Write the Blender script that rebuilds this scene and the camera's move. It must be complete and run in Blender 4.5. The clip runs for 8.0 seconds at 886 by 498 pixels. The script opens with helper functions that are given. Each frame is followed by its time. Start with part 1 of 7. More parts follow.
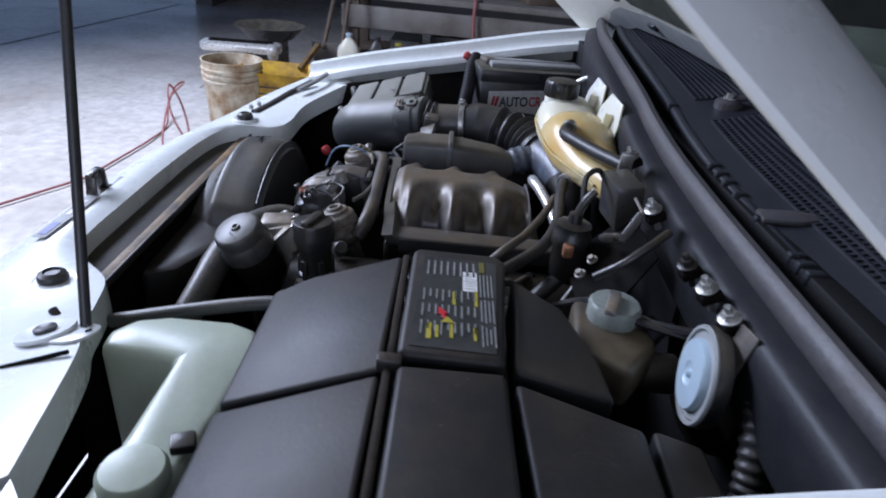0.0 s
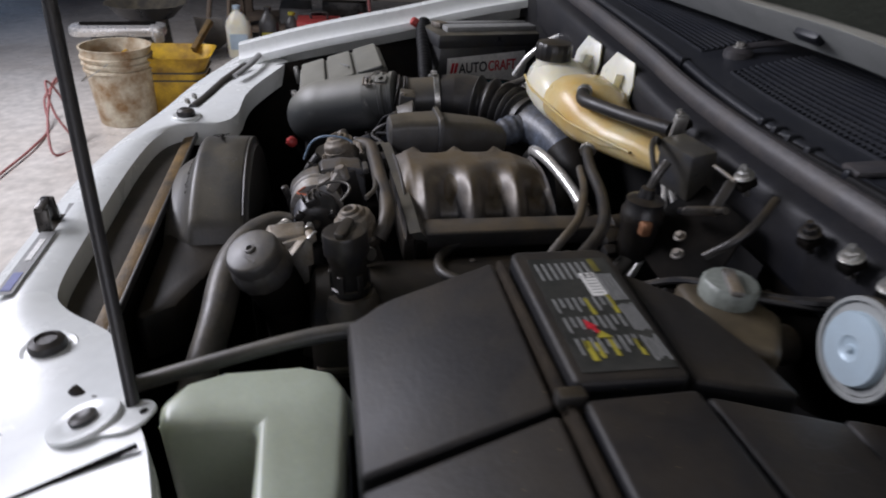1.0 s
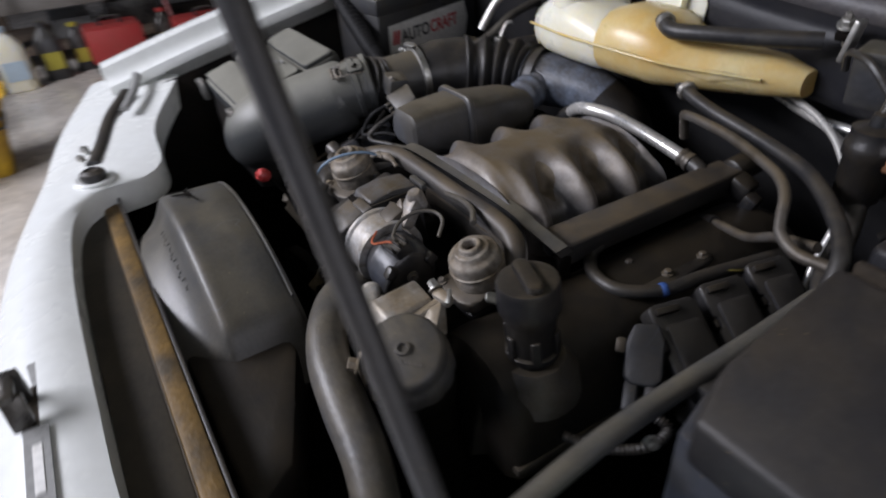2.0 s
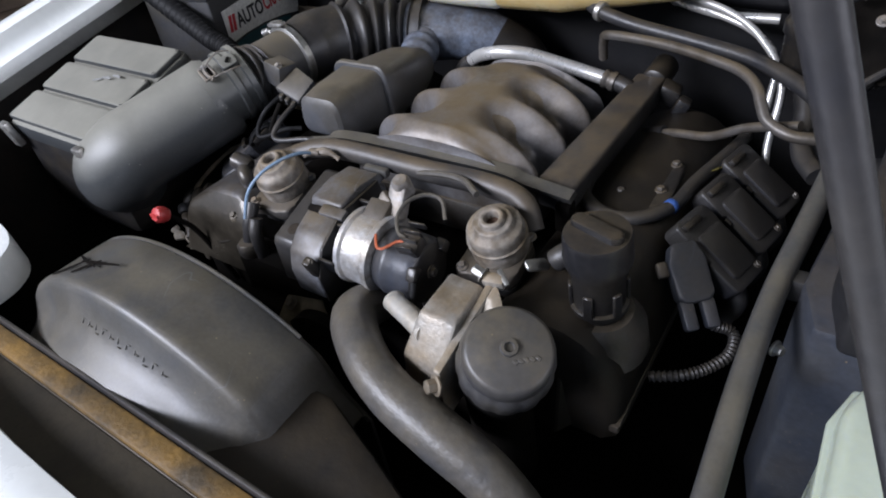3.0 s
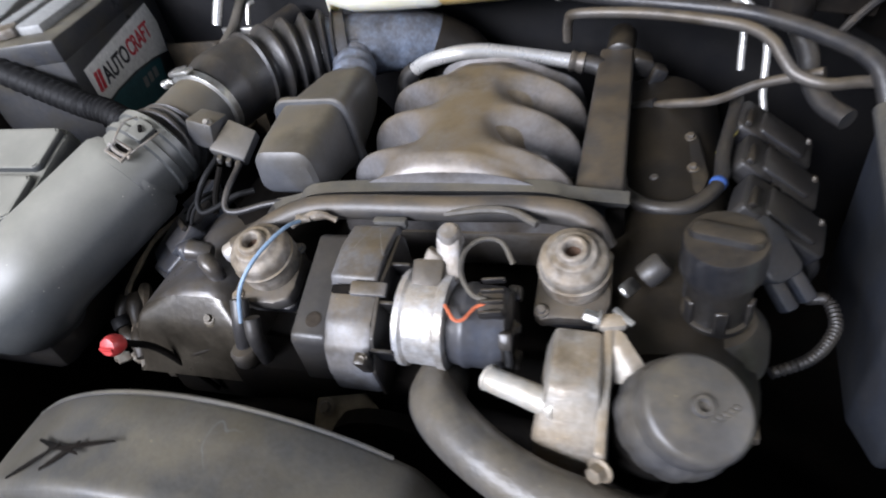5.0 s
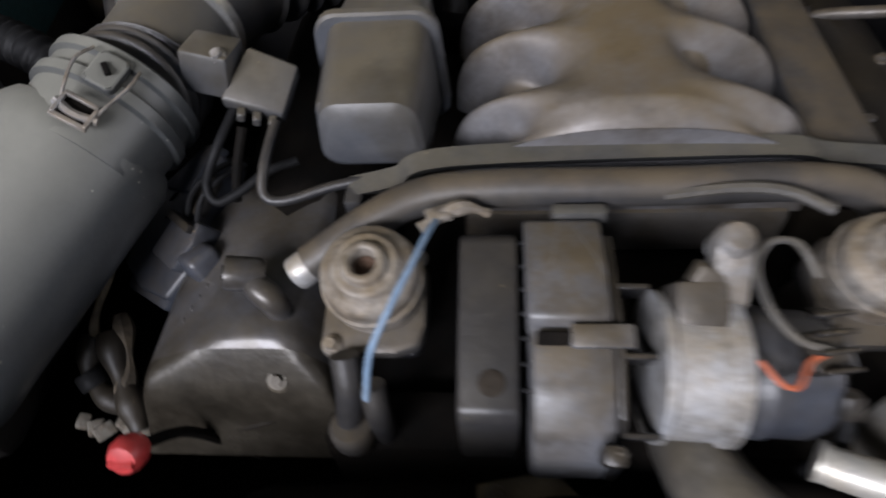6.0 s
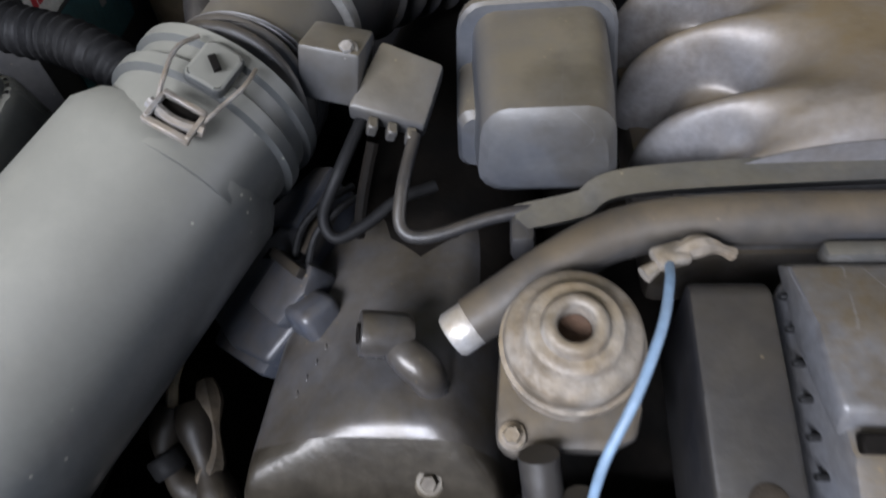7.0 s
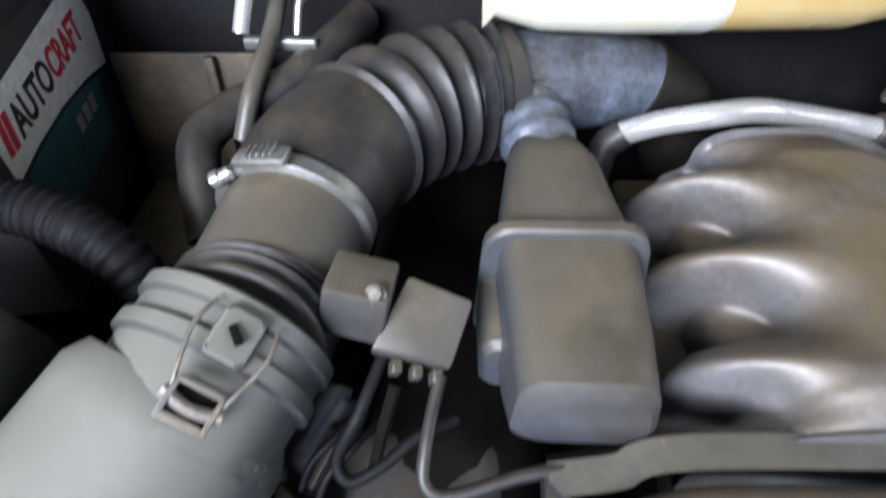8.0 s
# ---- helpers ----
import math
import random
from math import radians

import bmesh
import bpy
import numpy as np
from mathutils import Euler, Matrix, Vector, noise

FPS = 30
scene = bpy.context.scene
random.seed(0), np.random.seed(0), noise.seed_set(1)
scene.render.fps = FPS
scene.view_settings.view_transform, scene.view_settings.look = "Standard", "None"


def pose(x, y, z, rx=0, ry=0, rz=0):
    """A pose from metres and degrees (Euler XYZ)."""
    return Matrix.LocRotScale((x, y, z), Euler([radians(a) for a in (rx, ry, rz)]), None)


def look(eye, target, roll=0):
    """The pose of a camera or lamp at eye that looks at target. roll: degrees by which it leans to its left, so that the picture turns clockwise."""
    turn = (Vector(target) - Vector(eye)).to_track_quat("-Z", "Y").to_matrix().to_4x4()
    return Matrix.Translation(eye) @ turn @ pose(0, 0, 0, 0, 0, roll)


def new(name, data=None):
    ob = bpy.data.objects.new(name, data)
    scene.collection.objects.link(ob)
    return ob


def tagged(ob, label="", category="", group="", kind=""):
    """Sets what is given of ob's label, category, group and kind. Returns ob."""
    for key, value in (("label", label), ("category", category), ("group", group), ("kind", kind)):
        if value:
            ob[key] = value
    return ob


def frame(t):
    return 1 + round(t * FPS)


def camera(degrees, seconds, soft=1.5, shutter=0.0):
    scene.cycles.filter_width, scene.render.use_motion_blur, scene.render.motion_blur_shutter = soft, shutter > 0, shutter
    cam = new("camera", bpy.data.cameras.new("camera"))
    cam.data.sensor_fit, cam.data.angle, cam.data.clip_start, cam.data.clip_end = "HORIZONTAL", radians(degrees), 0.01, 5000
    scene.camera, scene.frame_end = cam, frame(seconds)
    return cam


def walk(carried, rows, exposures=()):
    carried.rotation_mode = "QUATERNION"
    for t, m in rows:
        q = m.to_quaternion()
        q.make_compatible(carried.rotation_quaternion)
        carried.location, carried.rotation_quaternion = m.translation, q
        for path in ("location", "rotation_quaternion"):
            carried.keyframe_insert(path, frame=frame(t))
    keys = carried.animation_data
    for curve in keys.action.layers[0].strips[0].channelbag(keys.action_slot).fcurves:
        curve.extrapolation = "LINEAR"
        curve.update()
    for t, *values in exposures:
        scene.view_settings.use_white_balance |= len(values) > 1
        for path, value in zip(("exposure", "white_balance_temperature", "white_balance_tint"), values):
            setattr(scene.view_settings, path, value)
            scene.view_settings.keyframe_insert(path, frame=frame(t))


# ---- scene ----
cam = camera(72.0, 8.0, soft=1.9, shutter=0.5)
PATH = [
    (0, (1.144, 0.179, 1.462), (-0.617, 0.218, 0.515), 5.9),
    (0.5, (1.096, 0.08, 1.464), (-0.645, 0.271, 0.498), 5.4),
    (1, (1.027, -0.034, 1.445), (-0.65, 0.334, 0.419), 3.6),
    (1.5, (0.859, -0.154, 1.422), (-0.766, 0.295, 0.345), -1.4),
    (1.7, (0.777, -0.227, 1.407), (-0.802, 0.358, 0.329), -2.9),
    (2.8, (0.432, -0.427, 1.359), (-0.537, 0.806, 0.117), -5.9),
    (3, (0.434, -0.433, 1.373), (-0.535, 0.791, 0.124), -8.4),
    (3.5, (0.446, -0.43, 1.368), (-0.572, 0.759, 0.123), -6.9),
    (4, (0.395, -0.436, 1.406), (-0.464, 0.925, 0.22), -8.4),
    (4.2, (0.374, -0.454, 1.403), (-0.423, 0.96, 0.235), -9.7),
    (5.3, (0.135, -0.362, 1.363), (-0.337, 0.998, -0.025), -12.4),
    (5.5, (0.092, -0.336, 1.361), (-0.301, 1.013, -0.063), -11.3),
    (6, (-0.08, -0.229, 1.288), (-0.252, 1.012, -0.271), -6.5),
    (6.5, (-0.177, -0.195, 1.236), (-0.263, 1.1, -0.286), -5.3),
    (7, (-0.182, -0.161, 1.216), (-0.442, 1.167, -0.257), -8.8),
    (7.5, (-0.225, -0.105, 1.246), (-0.417, 1.225, -0.235), -6.4),
    (8, (-0.224, -0.062, 1.284), (-0.343, 1.35, -0.128), -2.4),
]
EXPOSURE = [(0.0, -0.70, 5450, 22), (0.5, -0.98, 5950, 20), (0.8, -1.10, 6300, 22), (1.7, -1.02, 6400, 21), (3.0, -0.42, 6050, 20), (3.5, 0.05, 6050, 19), (4.0, 0.35, 6100, 20), (5.5, -0.18, 6100, 19), (6.0, -0.64, 6300, 20), (6.5, -0.58, 6150, 19), (7.0, -0.14, 6100, 18), (7.5, 0.10, 5950, 17), (8.0, 0.24, 5900, 17)]
walk(cam, [(t, look(eye, target, roll)) for t, eye, target, roll in PATH], exposures=EXPOSURE)


# ---------- world, sun and large lights ----------
world = bpy.data.worlds.new("world")
scene.world = world
world.use_nodes = True
wn = world.node_tree
sky = wn.nodes.new("ShaderNodeTexSky")
sky.sky_type, sky.sun_disc = "NISHITA", False
sky.sun_elevation, sky.sun_rotation = radians(55), radians(0)
wn.nodes["Background"].inputs["Strength"].default_value = 0.08
wn.links.new(sky.outputs["Color"], wn.nodes["Background"].inputs["Color"])

sun = new("sun", bpy.data.lights.new("sun", "SUN"))
sun.data.energy, sun.data.angle, sun.data.color = 3.0, radians(0.5), (1.0, 0.95, 0.88)
sun.matrix_world = look((0, 7, 10), (0, 0, 0))


def area_lamp(name, eye, target, w, h, watts, colour):
    lamp = new(name, bpy.data.lights.new(name, "AREA"))
    lamp.data.shape, lamp.data.size, lamp.data.size_y = "RECTANGLE", w, h
    lamp.data.energy, lamp.data.color = watts, colour
    lamp.matrix_world = look(eye, target)
    return lamp


# daylight that enters by the open front bay, and a fill added from the unseen east side
area_lamp("front_bay_daylight", (-1.45, -2.75, 2.90), (0.0, 0, 1.0), 2.6, 1.0, 350, (0.92, 0.97, 1.0))
area_lamp("side_fill", (6.4, -0.2, 2.2), (2.4, -0.4, 0.3), 4.4, 3.2, 200, (0.95, 0.98, 1.0))


# ---------- materials ----------
def mat(name, base, rough=0.6, metal=0.0, other=None, amount=0.45, scale=14.0, fine=160.0, bump=0.15, spec=0.5, trans=0.0, speck=0.15, scuff=0.0, dust=0.0, dust_lit_colour=(0.15, 0.115, 0.072), even=0.3, grime=None):
    """A painted, moulded or cast surface: base colour, a second colour in soft patches, fine specks and a fine relief;
    scuff: how plainly thin pale scratches show; dust: how thickly dirt (for some also a lit tone) lies on its level
    faces; even: how much of it lies between the patches; grime: how strongly old oil stains it."""
    m = bpy.data.materials.new(name)
    m.use_nodes = True
    t = m.node_tree
    p = t.nodes["Principled BSDF"]
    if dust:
        # road dirt is brown; the bare surface gets a blue tint for sky sheen
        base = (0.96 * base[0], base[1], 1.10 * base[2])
        dust_lit_colour = (1.06 * dust_lit_colour[0], dust_lit_colour[1], 0.80 * dust_lit_colour[2])
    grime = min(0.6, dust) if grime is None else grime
    p.inputs["Roughness"].default_value, p.inputs["Metallic"].default_value = rough, metal
    p.inputs["Specular IOR Level"].default_value = spec
    if trans:
        p.inputs["Subsurface Weight"].default_value = trans
        p.inputs["Subsurface Radius"].default_value = (0.03, 0.025, 0.012)
        p.inputs["Subsurface Scale"].default_value = 0.6
    geo = t.nodes.new("ShaderNodeTexCoord")
    n1, n2 = t.nodes.new("ShaderNodeTexNoise"), t.nodes.new("ShaderNodeTexNoise")
    n1.inputs["Scale"].default_value, n1.inputs["Detail"].default_value = scale, 6
    n1.inputs["Roughness"].default_value = 0.62
    n2.inputs["Scale"].default_value, n2.inputs["Detail"].default_value = fine, 3
    for n in (n1, n2):
        t.links.new(geo.outputs["Object"], n.inputs["Vector"])
    ramp = t.nodes.new("ShaderNodeMapRange")
    ramp.inputs["From Min"].default_value, ramp.inputs["From Max"].default_value = 0.36, 0.66
    ramp.inputs["To Max"].default_value = amount
    t.links.new(n1.outputs["Fac"], ramp.inputs["Value"])
    mix = t.nodes.new("ShaderNodeMix")
    mix.data_type = "RGBA"
    other = other or tuple(0.6 * c for c in base)
    mix.inputs[6].default_value, mix.inputs[7].default_value = (*base, 1), (*other, 1)
    t.links.new(ramp.outputs["Result"], mix.inputs[0])
    fleck = t.nodes.new("ShaderNodeMapRange")
    fleck.inputs["From Min"].default_value, fleck.inputs["From Max"].default_value = 0.3, 0.7
    fleck.inputs["To Min"].default_value, fleck.inputs["To Max"].default_value = 1 - speck, 1 + 0.9 * speck
    t.links.new(n2.outputs["Fac"], fleck.inputs["Value"])
    mul = t.nodes.new("ShaderNodeMix")
    mul.data_type, mul.blend_type = "RGBA", "MULTIPLY"
    mul.inputs[0].default_value = 1.0
    t.links.new(mix.outputs[2], mul.inputs[6])
    t.links.new(fleck.outputs["Result"], mul.inputs[7])
    t.links.new(mul.outputs[2], p.inputs["Base Color"])
    rr = t.nodes.new("ShaderNodeMapRange")
    rr.inputs["To Min"].default_value, rr.inputs["To Max"].default_value = max(0.03, rough - 0.12), min(1, rough + 0.14)
    t.links.new(n1.outputs["Fac"], rr.inputs["Value"])
    t.links.new(rr.outputs["Result"], p.inputs["Roughness"])
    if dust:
        # settled dirt: patchy, rough, thickest on level faces; can also paint lit tops
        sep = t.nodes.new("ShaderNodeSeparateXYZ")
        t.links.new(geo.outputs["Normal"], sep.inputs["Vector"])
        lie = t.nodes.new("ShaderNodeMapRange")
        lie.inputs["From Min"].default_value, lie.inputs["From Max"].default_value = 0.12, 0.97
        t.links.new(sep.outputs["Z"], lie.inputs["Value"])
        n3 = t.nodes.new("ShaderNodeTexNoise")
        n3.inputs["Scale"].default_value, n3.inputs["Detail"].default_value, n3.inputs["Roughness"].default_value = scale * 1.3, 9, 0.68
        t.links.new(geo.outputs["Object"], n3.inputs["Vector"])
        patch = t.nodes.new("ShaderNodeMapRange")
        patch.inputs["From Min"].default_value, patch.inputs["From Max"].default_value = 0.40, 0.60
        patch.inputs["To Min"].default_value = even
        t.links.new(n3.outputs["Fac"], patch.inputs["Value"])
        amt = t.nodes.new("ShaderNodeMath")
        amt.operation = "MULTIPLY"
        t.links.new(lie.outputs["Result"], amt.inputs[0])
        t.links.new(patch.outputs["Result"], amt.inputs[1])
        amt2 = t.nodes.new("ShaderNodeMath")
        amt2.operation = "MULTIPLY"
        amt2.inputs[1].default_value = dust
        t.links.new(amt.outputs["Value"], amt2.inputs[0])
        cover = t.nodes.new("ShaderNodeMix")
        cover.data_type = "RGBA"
        cover.inputs[7].default_value = (*dust_lit_colour, 1)
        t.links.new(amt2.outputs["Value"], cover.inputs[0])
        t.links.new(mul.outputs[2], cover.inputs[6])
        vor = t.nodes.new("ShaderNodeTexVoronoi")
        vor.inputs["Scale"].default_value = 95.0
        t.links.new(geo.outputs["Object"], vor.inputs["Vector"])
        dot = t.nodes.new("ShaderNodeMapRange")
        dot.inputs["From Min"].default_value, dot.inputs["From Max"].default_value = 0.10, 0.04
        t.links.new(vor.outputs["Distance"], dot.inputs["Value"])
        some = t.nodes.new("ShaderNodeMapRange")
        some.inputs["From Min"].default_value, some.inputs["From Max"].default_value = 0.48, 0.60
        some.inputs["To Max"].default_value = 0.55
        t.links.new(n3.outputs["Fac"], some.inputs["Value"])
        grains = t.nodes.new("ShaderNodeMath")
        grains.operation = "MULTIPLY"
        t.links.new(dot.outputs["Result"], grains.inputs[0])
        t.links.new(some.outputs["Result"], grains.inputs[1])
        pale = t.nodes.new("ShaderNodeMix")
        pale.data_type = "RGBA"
        pale.inputs[7].default_value = (*[min(1.0, 1.9 * c) for c in dust_lit_colour], 1)
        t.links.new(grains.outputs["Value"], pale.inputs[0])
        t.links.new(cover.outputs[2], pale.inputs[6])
        # old oil: dark brown stains in uneven patches
        n5 = t.nodes.new("ShaderNodeTexNoise")
        n5.inputs["Scale"].default_value, n5.inputs["Detail"].default_value, n5.inputs["Roughness"].default_value = scale * 0.8 + 3, 8, 0.6
        move = t.nodes.new("ShaderNodeMapping")
        move.inputs["Location"].default_value = (3.1, 1.7, 5.3)
        t.links.new(geo.outputs["Object"], move.inputs["Vector"])
        t.links.new(move.outputs["Vector"], n5.inputs["Vector"])
        soak = t.nodes.new("ShaderNodeMapRange")
        soak.inputs["From Min"].default_value, soak.inputs["From Max"].default_value = 0.50, 0.66
        soak.inputs["To Max"].default_value = grime
        t.links.new(n5.outputs["Fac"], soak.inputs["Value"])
        stain = t.nodes.new("ShaderNodeMix")
        stain.data_type = "RGBA"
        stain.inputs[7].default_value = (*[0.28 * c for c in dust_lit_colour], 1)
        t.links.new(soak.outputs["Result"], stain.inputs[0])
        t.links.new(pale.outputs[2], stain.inputs[6])
        t.links.new(stain.outputs[2], p.inputs["Base Color"])
        dull = t.nodes.new("ShaderNodeMix")
        dull.inputs[3].default_value = 0.58
        t.links.new(amt2.outputs["Value"], dull.inputs[0])
        t.links.new(rr.outputs["Result"], dull.inputs[2])
        t.links.new(dull.outputs[0], p.inputs["Roughness"])
        if metal:
            bare = t.nodes.new("ShaderNodeMapRange")
            bare.inputs["To Min"].default_value, bare.inputs["To Max"].default_value = metal, 0.0
            t.links.new(amt2.outputs["Value"], bare.inputs["Value"])
            t.links.new(bare.outputs["Result"], p.inputs["Metallic"])
    if scuff:
        # fine pale lines, a few to a hand's width
        n4 = t.nodes.new("ShaderNodeTexNoise")
        n4.inputs["Scale"].default_value, n4.inputs["Detail"].default_value, n4.inputs["Distortion"].default_value = 16.0, 1.5, 0.6
        place = t.nodes.new("ShaderNodeMapping")
        place.inputs["Scale"].default_value, place.inputs["Rotation"].default_value = (1.0, 0.25, 1.0), (0.4, 0.7, 0.9)
        t.links.new(geo.outputs["Object"], place.inputs["Vector"])
        t.links.new(place.outputs["Vector"], n4.inputs["Vector"])
        off = t.nodes.new("ShaderNodeMath")
        off.operation = "SUBTRACT"
        off.inputs[1].default_value = 0.5
        t.links.new(n4.outputs["Fac"], off.inputs[0])
        near = t.nodes.new("ShaderNodeMath")
        near.operation = "ABSOLUTE"
        t.links.new(off.outputs["Value"], near.inputs[0])
        line = t.nodes.new("ShaderNodeMapRange")
        line.inputs["From Min"].default_value, line.inputs["From Max"].default_value = 0.0025, 0.0008
        line.inputs["To Max"].default_value = 1.0
        t.links.new(near.outputs["Value"], line.inputs["Value"])
        gate = t.nodes.new("ShaderNodeMapRange")
        gate.inputs["From Min"].default_value, gate.inputs["From Max"].default_value = 0.50, 0.62
        gate.inputs["To Max"].default_value = scuff
        t.links.new(n1.outputs["Fac"], gate.inputs["Value"])
        both = t.nodes.new("ShaderNodeMath")
        both.operation = "MULTIPLY"
        t.links.new(line.outputs["Result"], both.inputs[0])
        t.links.new(gate.outputs["Result"], both.inputs[1])
        worn = t.nodes.new("ShaderNodeMix")
        worn.data_type = "RGBA"
        worn.inputs[7].default_value = (*[min(1.0, 2.4 * c + 0.03) for c in base], 1)
        t.links.new(both.outputs["Value"], worn.inputs[0])
        t.links.new(p.inputs["Base Color"].links[0].from_socket, worn.inputs[6])
        t.links.new(worn.outputs[2], p.inputs["Base Color"])
    if bump:
        b = t.nodes.new("ShaderNodeBump")
        b.inputs["Strength"].default_value, b.inputs["Distance"].default_value = bump, 0.002
        t.links.new(n2.outputs["Fac"], b.inputs["Height"])
        # slow unevenness under the fine grain
        wave = t.nodes.new("ShaderNodeBump")
        wave.inputs["Strength"].default_value, wave.inputs["Distance"].default_value = min(0.3, 0.8 * bump + 0.04), 0.006
        t.links.new(n1.outputs["Fac"], wave.inputs["Height"])
        t.links.new(wave.outputs["Normal"], b.inputs["Normal"])
        t.links.new(b.outputs["Normal"], p.inputs["Normal"])
    return m


M_WHITE = mat("white car paint", (0.80, 0.82, 0.80), 0.25, other=(0.70, 0.71, 0.67), amount=0.5, scale=9, bump=0.0, fine=60, speck=0.03)
M_BLACK = mat("dusty black plastic", (0.012, 0.012, 0.013), 0.32, other=(0.024, 0.021, 0.017), amount=0.75, scale=18, dust=0.25)
M_COVER = mat("dusty grey-black cover plastic", (0.018, 0.018, 0.020), 0.40, other=(0.040, 0.037, 0.033), amount=0.75, scale=9, bump=0.12, scuff=0.3, dust=0.22, dust_lit_colour=(0.12, 0.10, 0.072))
M_LID = mat("dusty black lid plastic", (0.014, 0.014, 0.0155), 0.48, other=(0.024, 0.0225, 0.0205), amount=0.6, scale=7, bump=0.12, scuff=0.3, dust=0.14, spec=0.32)
# base paled for the brightly lit front faces; brown dust lies on level ones
M_DRUM = mat("scuffed grey moulding", (0.125, 0.125, 0.126), 0.33, other=(0.075, 0.066, 0.054), amount=0.6, scale=22, fine=240, bump=0.1, scuff=0.4, dust=0.8, dust_lit_colour=(0.100, 0.075, 0.043), spec=0.5)
M_BAND = mat("dull silver clamp metal", (0.56, 0.545, 0.51), 0.36, 0.5, other=(0.30, 0.25, 0.18), amount=0.7, scale=34, fine=200, bump=0.25, dust=0.5, dust_lit_colour=(0.26, 0.20, 0.125))
M_MOTOR = mat("blue-grey motor case", (0.042, 0.047, 0.057), 0.34, other=(0.05, 0.045, 0.04), amount=0.6, scale=22, bump=0.12, dust=0.2, dust_lit_colour=(0.12, 0.095, 0.06))
M_CASTING = mat("oil-stained grey casting", (0.098, 0.098, 0.102), 0.26, 0.3, other=(0.048, 0.038, 0.025), amount=0.95, scale=15, fine=200, bump=0.06, speck=0.1, dust=0.4, dust_lit_colour=(0.105, 0.085, 0.058))
M_SHROUD = mat("dusty shroud plastic", (0.052, 0.052, 0.050), 0.38, other=(0.078, 0.071, 0.060), amount=0.65, scale=11, fine=240, bump=0.08, scuff=0.4, dust=0.40, dust_lit_colour=(0.165, 0.145, 0.108), spec=0.5)
# sides darkened and level faces paled in colour, as light from above leaves them
M_AIRBOX = mat("dusty air box plastic, pale lit tops", (0.040, 0.043, 0.043), 0.32, other=(0.066, 0.066, 0.061), amount=0.6, scale=7, fine=240, bump=0.05, speck=0.08, scuff=0.2, dust=0.95, dust_lit_colour=(0.235, 0.240, 0.248), even=0.8, grime=0.18)
M_RESONATOR = mat("brown-dusted resonator plastic", (0.066, 0.068, 0.071), 0.36, other=(0.090, 0.083, 0.072), amount=0.6, scale=10, fine=240, bump=0.06, speck=0.08, scuff=0.2, dust=0.8, dust_lit_colour=(0.132, 0.112, 0.084), even=0.6)
M_RUBBER = mat("dusty black rubber", (0.016, 0.016, 0.017), 0.42, other=(0.040, 0.037, 0.033), amount=0.7, scale=25, bump=0.15, dust=0.2)
M_MANIFOLD = mat("dusty cast magnesium", (0.215, 0.206, 0.196), 0.35, 0.35, other=(0.110, 0.085, 0.057), amount=0.7, scale=11, fine=220, bump=0.06, speck=0.12, dust=0.9, dust_lit_colour=(0.128, 0.096, 0.057), even=0.45)
M_CAST = mat("weathered cast aluminium", (0.29, 0.275, 0.25), 0.46, 0.4, other=(0.20, 0.16, 0.11), amount=0.8, scale=40, fine=200, bump=0.35, dust=0.7, dust_lit_colour=(0.20, 0.155, 0.105))
M_DULL = mat("dusty cast aluminium", (0.112, 0.102, 0.088), 0.40, 0.35, other=(0.070, 0.055, 0.038), amount=0.8, scale=18, fine=200, bump=0.10, speck=0.1, dust=0.65, dust_lit_colour=(0.125, 0.095, 0.058))
M_STEEL = mat("zinc plated steel", (0.50, 0.50, 0.48), 0.36, 0.85, other=(0.28, 0.24, 0.19), amount=0.6, scale=60, bump=0.1)
M_PIPE = mat("bright aluminium pipe", (0.72, 0.71, 0.68), 0.28, 0.6, other=(0.52, 0.48, 0.42), amount=0.5, scale=30, bump=0.02, speck=0.05)
M_HOSE = mat("dusty grey hose rubber", (0.064, 0.061, 0.056), 0.38, other=(0.098, 0.086, 0.068), amount=0.8, scale=22, bump=0.25, dust=0.35, dust_lit_colour=(0.16, 0.135, 0.10), grime=0.25)
# near black so that gaps and hollows hold their shade in the colour
M_DARK = mat("grimy metal, near black for shade", (0.0045, 0.0043, 0.004), 0.75, other=(0.013, 0.010, 0.0075), amount=0.7, scale=16, bump=0.2, spec=0.06)
M_FOAM = mat("yellowed foam strip", (0.190, 0.108, 0.024), 0.6, other=(0.050, 0.034, 0.015), amount=0.98, scale=16, bump=0.5)
M_TANK = mat("yellowed translucent plastic", (0.66, 0.56, 0.31), 0.28, other=(0.60, 0.34, 0.05), amount=0.75, scale=8, bump=0.03, trans=0.4, speck=0.03)
M_TANKW = mat("milky translucent plastic", (0.78, 0.77, 0.68), 0.28, other=(0.74, 0.66, 0.42), amount=0.6, scale=10, bump=0.03, trans=0.4, speck=0.03)
M_WASHER = mat("pale green translucent plastic", (0.47, 0.52, 0.42), 0.3, other=(0.36, 0.39, 0.29), amount=0.6, scale=9, bump=0.04, trans=0.25, speck=0.03)
M_RED = mat("red plastic", (0.42, 0.04, 0.038), 0.4, other=(0.35, 0.06, 0.04), bump=0.05)
M_BLUE = mat("light blue wire", (0.17, 0.27, 0.39), 0.45, other=(0.20, 0.22, 0.24), bump=0.02)
M_ORANGE = mat("orange wire", (0.48, 0.12, 0.05), 0.5, bump=0.02)
M_SEAL = mat("dusty rubber seal", (0.050, 0.048, 0.052), 0.5, other=(0.080, 0.068, 0.060), amount=0.6, scale=20, bump=0.15, spec=0.5)
M_FIREWALL = mat("dark painted panel", (0.014, 0.0145, 0.018), 0.5, other=(0.026, 0.024, 0.024), amount=0.6, scale=12, spec=0.3)
